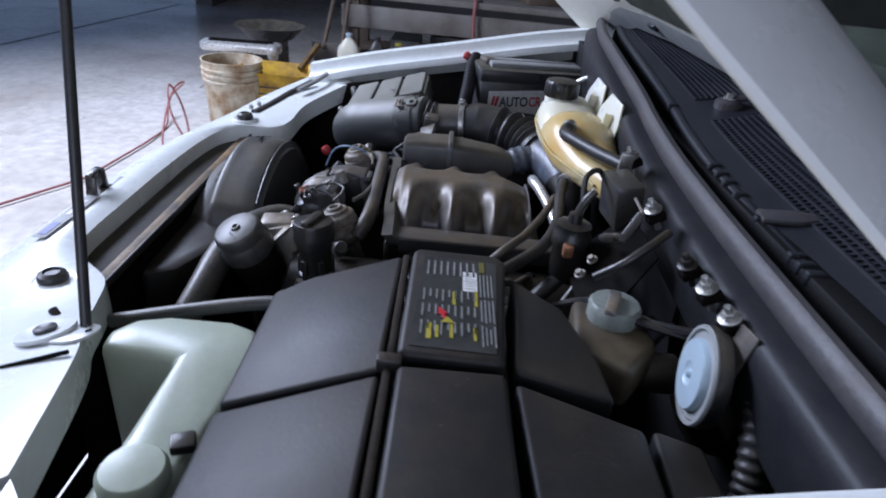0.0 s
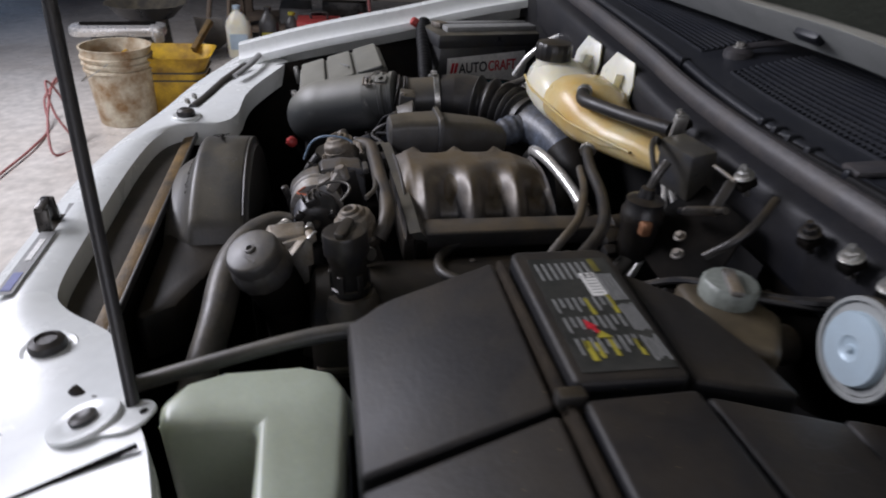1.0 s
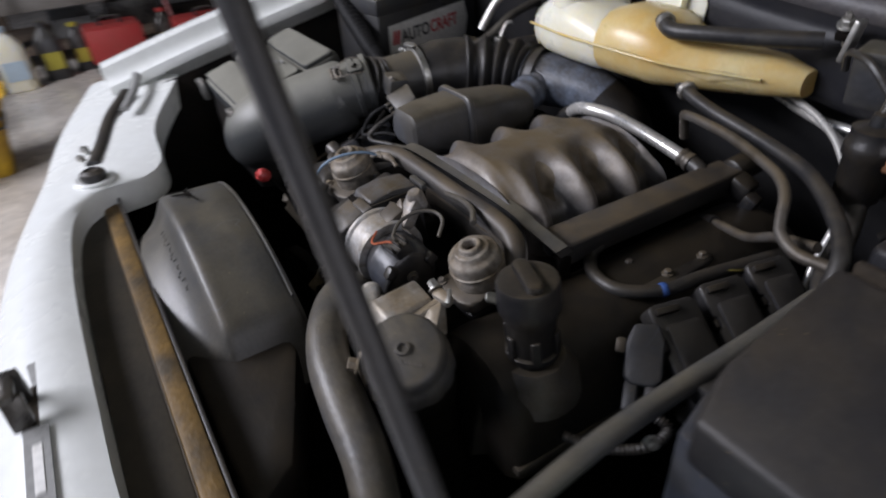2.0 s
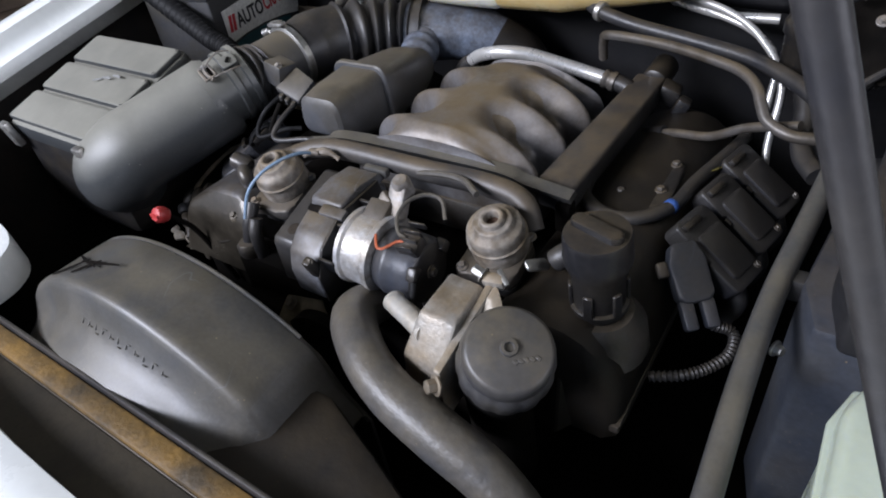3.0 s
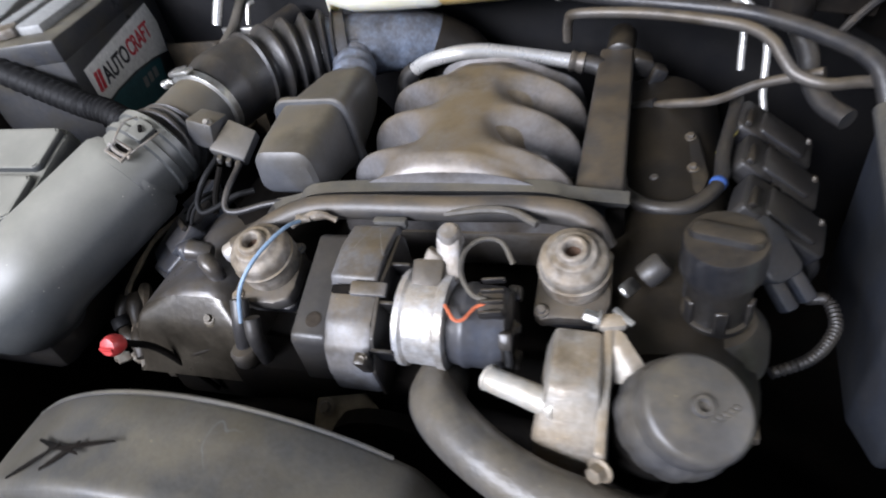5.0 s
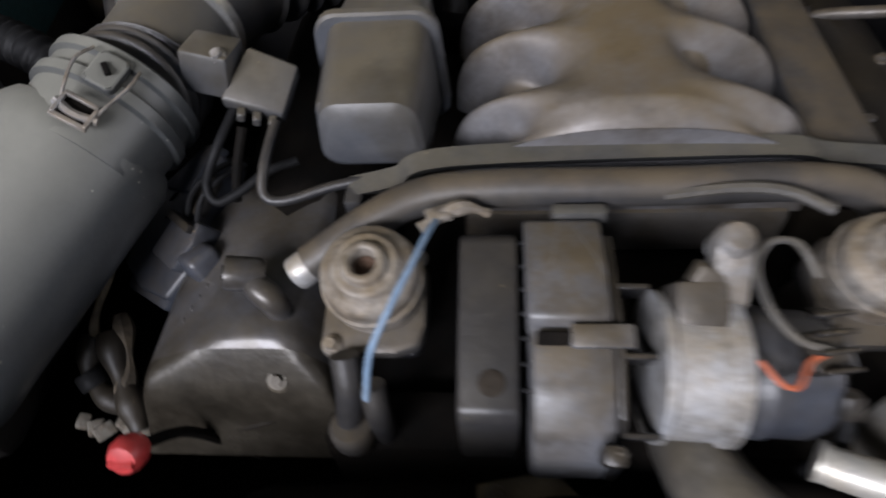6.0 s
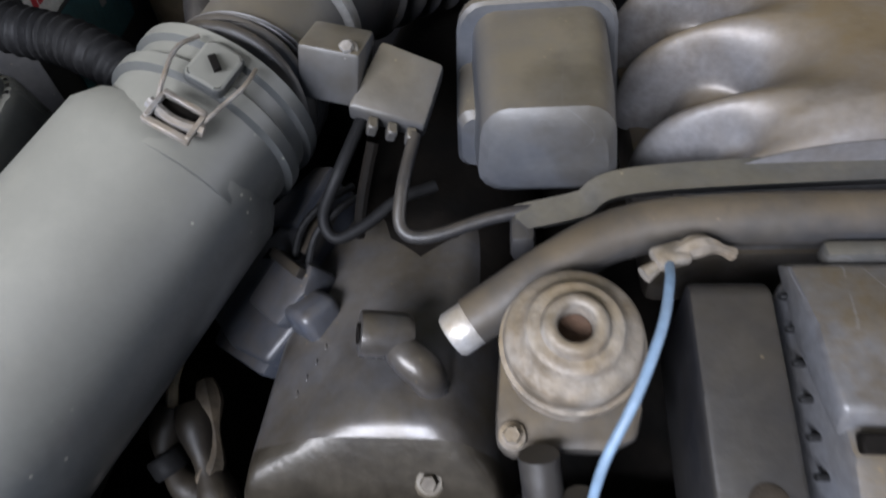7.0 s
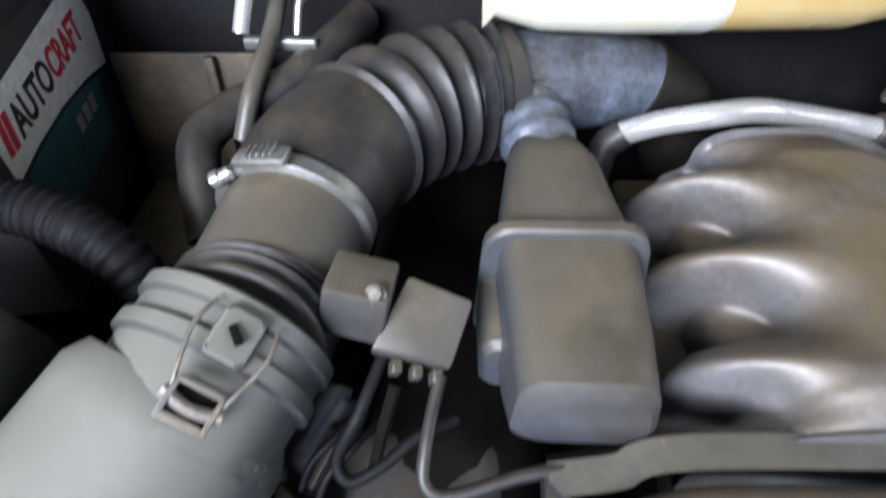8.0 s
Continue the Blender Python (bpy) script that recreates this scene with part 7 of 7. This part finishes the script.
    for a in range(5):
        y = 0.36 + 0.028 * a
        part("lead", tube([(0.42 + 0.02 * a, y, 1.0), (0.46 + 0.01 * a, y + 0.02, 1.035), (0.50, y + 0.03, 1.06 - 0.008 * a), (0.55 + 0.01 * a, y + 0.05, 1.075), (0.60, 0.50, 1.08 + 0.01 * a)], 0.005 + 0.001 * (a % 2), 8), (M_RUBBER, M_COVER, M_RUBBER, M_BLACK, M_COVER)[a], c)
    part("steel_line", tube([(0.20, 0.50, 1.07), (0.27, 0.47, 1.06), (0.32, 0.44, 1.04), (0.36, 0.40, 1.0), (0.365, 0.36, 0.92), (0.39, 0.30, 0.86)], 0.005, 10), M_PIPE, c, "bright bent metal line")
    part("steel_line", tube([(0.23, 0.505, 1.05), (0.30, 0.48, 1.035), (0.34, 0.47, 1.0), (0.345, 0.44, 0.93)], 0.005, 10), M_PIPE, c, "bright bent metal line")
    part("steel_line", tube([(0.18, 0.52, 1.055), (0.26, 0.50, 1.045), (0.33, 0.50, 1.045)], 0.007, 10), M_PIPE, c)
    m = thing("master_cylinder", (0.62, 0.46, 1.0), "dark brake booster behind the fluid tank", "brake part")
    part("booster", lathe([(0.07, 0), (0.105, 0.012), (0.11, 0.04), (0.10, 0.06)], along((0.56, 0.50, 1.03), (0.56, 0.60, 1.03)), 36), M_DARK, m)
    part("cylinder", lathe([(0.022, 0), (0.024, 0.01), (0.024, 0.12)], along((0.565, 0.36, 1.01), (0.565, 0.50, 1.01)), 20), M_DULL, m)
    h = thing("bulkhead_hose", (0.75, 0.45, 1.0), "black ribbed bulkhead hose", "hose")
    part("hose", tube([(0.770, 0.480, 1.0), (0.752, 0.486, 1.03), (0.735, 0.490, 1.06), (0.712, 0.495, 1.088), (0.702, 0.50, 1.105)], lambda k: 0.014 + 0.0012 * math.sin(k * 80), 16, 16), M_COVER, h)
    g = thing("far_wing_hoses", (-0.45, 0.42, 0.95), "dusty hoses and a bright clamped line beside the battery", "hose")
    part("hose", tube([(-0.448, 0.292, 0.935), (-0.461, 0.335, 0.968), (-0.466, 0.368, 0.984), (-0.446, 0.400, 0.992), (-0.402, 0.430, 1.0), (-0.368, 0.475, 1.015), (-0.345, 0.53, 1.02)], 0.0185, 16), M_RUBBER, g, "thick black hose")
    part("grey_hose", tube([(-0.432, 0.372, 0.98), (-0.422, 0.398, 1.014), (-0.414, 0.45, 1.038), (-0.408, 0.50, 1.07), (-0.40, 0.57, 1.09)], 0.0085, 12), M_HOSE, g)
    part("bracket", box((-0.408, 0.456, 1.028), (0.070, 0.010, 0.012), (0, 0, -4), 0.003), M_STEEL, g, "bright bracket")
    part("bright_line", tube([(-0.436, 0.440, 1.046), (-0.430, 0.452, 1.070), (-0.42, 0.47, 1.10), (-0.40, 0.51, 1.14), (-0.37, 0.56, 1.17)], 0.0075, 12), M_PIPE, g)
    part("clip", tube([(-0.392, 0.458, 1.036), (-0.388, 0.470, 1.060), (-0.380, 0.478, 1.064)], 0.004, 8), M_STEEL, g)
    y = thing("battery_tray", (-0.53, 0.50, 0.80), "brown-stained tray wall beside the battery", "tray")
    rust = mat("brown stained sheet", (0.095, 0.070, 0.040), 0.6, other=(0.030, 0.024, 0.016), amount=0.9, scale=18, bump=0.3)
    part("wall", box((-0.535, 0.505, 0.90), (0.16, 0.006, 0.18), (-6, 0, 0), 0.002), rust, y)
    part("floor", box((-0.545, 0.43, 0.835), (0.13, 0.15, 0.006), (0, 0, 0), 0.002), rust, y)
    part("rib", box((-0.505, 0.498, 0.91), (0.012, 0.012, 0.16), (-6, 0, 0), 0.003), rust, y)


firewall_parts()


# ---------- on the front panel ----------
def front_fittings():
    for x, y, z in ((0.400, -0.363, 0.955), (-0.434, -0.345, 0.955), (0.56, -0.355, 0.955)):
        t = thing("bump_stop", (x, y, z), "round black rubber bump stop on the white panel", "bump stop", "bump stops on the front panel")
        part("dish", lathe([(0.032, -0.006), (0.032, -0.001), (0.030, 0.0008), (0.026, 0.0006), (0.023, -0.0010), (0.018, -0.002)], pose(x, y, z - 0.003), 36), M_WHITE, t, "pressed white dish in the panel")
        part("rubber", lathe([(0.020, -0.004), (0.021, 0.002), (0.019, 0.008), (0.012, 0.012), (0.011, 0.009), (0.002, 0.009)], pose(x, y, z), 24), M_RUBBER, t)
    t = thing("screw_recess", (0.559, -0.272, 0.972), "round recess with a dark screw in the panel", "screw")
    part("plate", prism(rounded(0.052, 0.095, 0.022, 7), -0.004, 0.0, 0.0015, m=pose(0.562, -0.252, 0.989, 14, -10, -14)), M_WHITE, t, "white bolted plate with rounded ends")
    part("hole", lathe([(0.004, 0), (0.004, 0.0006)], pose(0.566, -0.215, 0.9985, 14, -10, 0), 12), M_DARK, t)
    part("ring", lathe([(0.034, -0.004), (0.034, 0.001), (0.028, 0.002), (0.022, -0.001), (0.016, -0.001)], pose(0.559, -0.272, 0.988, 14, -10, 0), 28), M_WHITE, t)
    part("screw", lathe([(0.013, 0), (0.013, 0.004), (0.009, 0.006), (0.004, 0.004)], pose(0.559, -0.272, 0.988, 14, -10, 0), 16), M_COVER, t)
    l = thing("hood_latch", (0.07, -0.465, 0.94), "dark hood catch on the front edge", "latch")
    part("base", box((0.078, -0.462, 0.942), (0.075, 0.022, 0.008), (0, 0, 4), 0.002), M_BLACK, l)
    part("hook", join(box((0.060, -0.468, 0.965), (0.010, 0.02, 0.045), (0, 8, 0), 0.003), box((0.095, -0.468, 0.962), (0.010, 0.02, 0.038), (0, -10, 0), 0.003), box((0.078, -0.47, 0.982), (0.04, 0.014, 0.010), (0, 5, 0), 0.003)), M_OILY, l)
    part("tongue", box((0.03, -0.446, 0.944), (0.06, 0.03, 0.004), (0, 0, 6), 0.001), M_GREYPRINT, l)
    s = thing("panel_sticker", (0.19, -0.452, 0.943), "grey printed sticker on the white panel", "sticker")
    part("sticker", box((0.195, -0.458, 0.9505), (0.17, 0.022, 0.0012), (0, 0, 0), 0.0003, 1), M_GREYPRINT, s)
    part("print_bar", box((0.25, -0.458, 0.9515), (0.045, 0.012, 0.0008), (0, 0, 0), 0), mat("blue print", (0.12, 0.14, 0.35), 0.5, bump=0), s)
    part("print_bar", box((0.165, -0.458, 0.9515), (0.06, 0.008, 0.0008), (0, 0, 0), 0), M_PAPER, s)
    c = thing("headlight_trim", (-0.6, -0.33, 0.95), "black trim with steel clips beside the headlight", "trim")
    part("strip", tube([(-0.76, -0.235, 0.985), (-0.68, -0.285, 0.965), (-0.58, -0.315, 0.955), (-0.50, -0.34, 0.950)], 0.012, 8, flat=0.5), M_COVER, c)
    part("strip", tube([(-0.82, -0.20, 1.0), (-0.74, -0.22, 0.992), (-0.66, -0.255, 0.98)], 0.010, 8, flat=0.5), M_GREYPRINT, c)
    for x, y in ((-0.56, -0.345), (-0.52, -0.355)):
        part("clip", box((x, y, 0.957), (0.016, 0.010, 0.012), (0, 0, 30), 0.003), M_STEEL, c)
    k = thing("fender_catch", (0.74, -0.20, 1.03), "dark plastic catch on the near wing", "latch")
    part("catch", prism(rounded(0.05, 0.075, 0.012), 0, 0.012, 0.004, m=pose(0.76, -0.245, 1.005, 0, 0, 30)), M_COVER, k)
    seam = thing("wing_joint", (0.7, -0.3, 0.97), "dark panel gap between wing and front panel", "trim", kind="structure")
    part("gap", tube([(0.618, -0.208, 1.008), (0.64, -0.30, 0.985), (0.66, -0.40, 0.957), (0.67, -0.447, 0.945)], 0.0028, 6), M_DARK, seam)


front_fittings()


# ---------- the shop floor ----------
def pail(x, y, r, h, material, label, name="bucket", rings=3):
    t = thing(name, (x, y, GROUND), label, "bucket")
    prof = [(r * 0.84, 0.0), (r * 0.86, 0.01)]
    for i in range(rings):
        z = h * (0.72 + 0.08 * i)
        q = r * (0.86 + 0.14 * z / h)
        prof += [(q, z - 0.008), (q + 0.008, z - 0.004), (q + 0.008, z + 0.004), (q, z + 0.008)]
    prof += [(r, h - 0.004), (r + 0.006, h - 0.002), (r + 0.006, h), (r - 0.004, h), (r * 0.95, h - 0.05), (r * 0.82, 0.06), (0.01, 0.055)]
    part("pail", lathe(prof, pose(x, y, GROUND), 40), material, t)
    part("wire_handle", tube([(x - r - 0.004, y, GROUND + h * 0.86), (x - r * 0.7, y - r * 0.75, GROUND + h * 0.66), (x + 0.02, y - r - 0.02, GROUND + h * 0.55), (x + r * 0.75, y - r * 0.7, GROUND + h * 0.66), (x + r + 0.004, y, GROUND + h * 0.86)], 0.003, 6), M_STEEL, t)
    return t


def floor_things():
    pail(-2.30, -1.020, 0.160, 0.38, M_BUCKET, "dirty white plastic bucket with ribs and oil stains", "white_bucket")
    t = thing("yellow_bin", (-2.42, -0.80, GROUND), "stained yellow plastic bin with an angled rim", "bin")
    rings = []
    for r, z in ((0.105, 0.0), (0.14, 0.26), (0.165, 0.32), (0.17, 0.325), (0.16, 0.325), (0.13, 0.25), (0.09, 0.05)):
        rings.append([(-2.42 + px, -0.80 + 1.3 * py, GROUND + z) for px, py in rounded(2 * r, 2 * r, r * 0.35, 4)])
    part("bin", loft(rings), M_YBUCKET, t)
    for z in (0.20, 0.24):
        part("dark_band", loft([[(-2.42 + px, -0.78 + 1.2 * py, GROUND + q) for px, py in rounded(2 * (0.108 + 0.132 * q), 2 * (0.108 + 0.132 * q), 0.04, 4)] for q in (z, z + 0.008)]), M_OILY, t)
    part("fork", tube([(-2.55, -0.70, GROUND + 0.3), (-2.7, -0.62, GROUND + 0.42)], 0.02, 8, smooth=False), M_FOAM, t)
    pail(-2.95, -1.16, 0.17, 0.30, M_OILY, "oily dark drain bucket under a pan", "drain_bucket", 1)
    p = thing("parts_tray", (-2.9, -1.15, GROUND + 0.31), "bright aluminium valve cover lying across a bucket", "car part")
    part("cover", prism(rounded(0.17, 0.50, 0.05), GROUND + 0.305, GROUND + 0.36, 0.015, m=Matrix.Translation((-2.88, -1.15, 0)) @ pose(0, 0, 0, 0, 0, 6)), M_PIPE, p)
    part("groove", prism(rounded(0.05, 0.40, 0.02), GROUND + 0.355, GROUND + 0.372, 0.006, m=Matrix.Translation((-2.88, -1.15, 0)) @ pose(0, 0, 0, 0, 0, 6)), M_DARK, p)
    part("flange_end", box((-2.80, -0.93, GROUND + 0.33), (0.10, 0.06, 0.09), (0, 0, 20), 0.015), M_PIPE, p)
    d = thing("drain_pan", (-3.5, -1.05, GROUND), "black round drain pan on a stand", "pan")
    part("pan", lathe([(0.02, 0.30), (0.16, 0.30), (0.24, 0.38), (0.25, 0.385), (0.235, 0.385), (0.15, 0.315), (0.02, 0.312)], pose(-3.45, -1.12, GROUND), 36), M_BATTERY, d)
    part("stand", lathe([(0.13, 0.0), (0.12, 0.30)], pose(-3.45, -1.12, GROUND), 24), M_OILY, d)
    h = thing("air_hose", (-1.9, -1.25, GROUND), "loose red air hose coiled on the floor", "hose")
    loops = [(-1.35, -1.38, 0.012), (-1.6, -1.36, 0.012), (-1.9, -1.34, 0.012), (-2.15, -1.36, 0.012), (-2.35, -1.42, 0.10), (-2.3, -1.30, 0.22), (-2.1, -1.27, 0.24), (-1.92, -1.26, 0.12), (-1.80, -1.22, 0.012), (-1.95, -1.16, 0.012), (-2.06, -1.22, 0.16), (-2.02, -1.26, 0.28), (-1.92, -1.22, 0.16), (-1.86, -1.12, 0.012)]
    part("hose", tube([(x, y, GROUND + z) for x, y, z in loops], 0.0055, 10, 10), M_AIRHOSE, h)
    part("long_run", tube([(-1.35, -1.38, GROUND + 0.012), (-0.9, -1.6, GROUND + 0.012), (-0.2, -1.9, GROUND + 0.012)], 0.0055, 10), M_AIRHOSE, h)
    c = thing("floor_joint", (-4.2, -3.4, GROUND), "saw-cut joint across the concrete", "joint", kind="structure")
    part("joint", box((-3.0, -3.35, GROUND + 0.001), (7.0, 0.02, 0.004), (0, 0, -5), 0), M_OILY, c)
    # low work bench against the wall
    b = thing("work_bench", (-4.3, 0.4, GROUND), "low greasy wooden work bench with a lower shelf", "bench")
    for y in (-0.62, 1.9):
        for x in (-4.1, -4.75):
            part("leg", box((x, y, GROUND + 0.28), (0.09, 0.09, 0.56), (0, 0, 0), 0.006), M_WOOD, b)
    part("front_board", box((-4.05, 0.62, GROUND + 0.42), (0.04, 2.66, 0.17), (0, 0, 0), 0.006), M_WOODGREY, b)
    part("top", box((-4.42, 0.62, GROUND + 0.585), (0.80, 2.75, 0.05), (0, 0, 0), 0.008), M_WOODGREY, b)
    part("lower_shelf", box((-4.42, 0.62, GROUND + 0.10), (0.74, 2.6, 0.04), (0, 0, 0), 0.006), M_WOOD, b)
    s = thing("shovel", (-3.95, -0.78, GROUND), "long-handled shovel leaning on the bench", "shovel")
    part("handle", tube([(-3.75, -0.80, GROUND + 0.20), (-3.92, -0.76, GROUND + 0.5), (-4.02, -0.66, GROUND + 1.0)], 0.018, 10), M_WOOD, s)
    part("blade", prism([(-0.1, 0), (0.1, 0), (0.11, 0.18), (0.0, 0.27), (-0.11, 0.18)], 0, 0.006, 0.002, m=pose(-3.75, -0.80, GROUND + 0.24, -68, 0, 78)), M_WOODGREY, s, "dusty worn steel blade")
    part("stake", tube([(-3.72, -0.68, GROUND), (-3.95, -0.60, GROUND + 0.85)], 0.016, 8, smooth=False), M_WOOD, thing("wooden_stake", (-3.72, -0.68, GROUND), "plain brown stick leaning on the bench", "stick"))
    def jug(x, y, w, h, material, label, cap):
        j = thing("jug", (x, y, GROUND), label, "jug", "jugs beside the bench")
        rr = []
        for k, z in ((0.9, 0.0), (1.0, 0.02), (1.0, 0.62), (0.9, 0.72), (0.55, 0.84), (0.28, 0.90), (0.27, 0.95)):
            rr.append([(x + 0.7 * px, y + py, GROUND + z * h) for px, py in rounded(w * k, w * k, 0.35 * w * k, 4)])
        part("bottle", loft(rr), material, j)
        part("cap", lathe([(0.026, 0.94 * h), (0.027, h), (0.02, h + 0.004)], pose(x, y, GROUND), 18), cap, j)
        part("label_patch", box((x + 0.353 * w, y, GROUND + 0.34 * h), (0.003, 0.7 * w, 0.3 * h), (0, 0, 0), 0.0005, 1), M_DISC if material is M_TANKW else M_YELLOW, j)
    jug(-3.62, -0.58, 0.17, 0.35, M_TANKW, "milky plastic fluid jug with a blue label", M_DISC)
    jug(-3.72, -0.38, 0.14, 0.33, M_BATTERY, "black plastic oil jug", M_BATTERY)
    jug(-3.80, -0.22, 0.10, 0.28, M_BATTERY, "black oil bottle with a yellow label", M_YELLOW)
    jug(-3.85, 0.30, 0.12, 0.27, M_OILY, "brown plastic oil bottle with a red cap", M_RED)
    for y, w, hh in ((-0.02, 0.20, 0.20), (0.55, 0.30, 0.16)):
        r = thing("red_tool_box", (-3.75, y, GROUND), "red metal tool box on the floor", "tool box", "tool boxes by the bench")
        part("box", box((-3.75, y, GROUND + hh / 2 + 0.05), (0.26, w + 0.12, hh), (0, 0, 0), 0.012), M_RED, r)
        part("base", box((-3.75, y, GROUND + 0.026), (0.24, w + 0.1, 0.05), (0, 0, 0), 0.006), M_OILY, r)
        part("handle", tube([(-3.75, y - 0.06, GROUND + hh + 0.05), (-3.75, y - 0.05, GROUND + hh + 0.09), (-3.75, y + 0.05, GROUND + hh + 0.09), (-3.75, y + 0.06, GROUND + hh + 0.05)], 0.008, 8), M_BATTERY, r)
    v = thing("hanging_red_hose", (-4.0, 0.35, GROUND + 0.3), "red air hose hanging over the bench edge", "hose")
    part("hose", tube([(-4.2, 0.36, GROUND + 0.64), (-4.02, 0.35, GROUND + 0.62), (-3.99, 0.35, GROUND + 0.45), (-3.97, 0.37, GROUND + 0.25), (-3.90, 0.40, GROUND + 0.05)], 0.013, 10), M_AIRHOSE, v)
    g = thing("gas_bottle", (-4.1, 2.25, GROUND), "red gas bottle beside the bench", "gas bottle")
    part("bottle", lathe([(0.10, 0), (0.115, 0.02), (0.115, 0.9), (0.08, 1.02), (0.04, 1.06), (0.035, 1.12)], pose(-4.05, 2.2, GROUND), 32), M_RED, g)
    part("valve", box((-4.05, 2.2, GROUND + 1.15), (0.05, 0.05, 0.07), (0, 0, 0), 0.01), M_STEEL, g)
    for k, (y, w, hh) in enumerate(((-0.3, 0.25, 0.12), (0.1, 0.35, 0.18), (0.9, 0.3, 0.14), (1.4, 0.4, 0.2))):
        o = thing("parts_box", (-4.4, y, GROUND + 0.61), "grimy box of old parts on the bench", "box", "boxes on the bench")
        part("box", box((-4.4, y, GROUND + 0.61 + hh / 2), (0.3, w, hh), (0, 0, 7 * k), 0.01), (M_OILY, M_GREYPRINT, M_WOOD, M_PAPER)[k], o)
        part("lid", box((-4.4, y, GROUND + 0.618 + hh), (0.31, w + 0.01, 0.014), (0, 0, 7 * k), 0.004), M_COVER, o)
        q = thing("parts_box", (-4.4, y, GROUND + 0.12), "grimy box on the lower shelf", "box", "boxes on the bench")
        part("box", box((-4.4, y + 0.1, GROUND + 0.12 + hh / 2), (0.4, w, hh), (0, 0, -5 * k), 0.01), (M_GREYPRINT, M_OILY, M_RED, M_WOOD)[k], q)


M_WOODGREY = mat("grey weathered board", (0.24, 0.225, 0.20), 0.7, other=(0.13, 0.11, 0.09), amount=0.8, scale=4, bump=0.3)
floor_things()
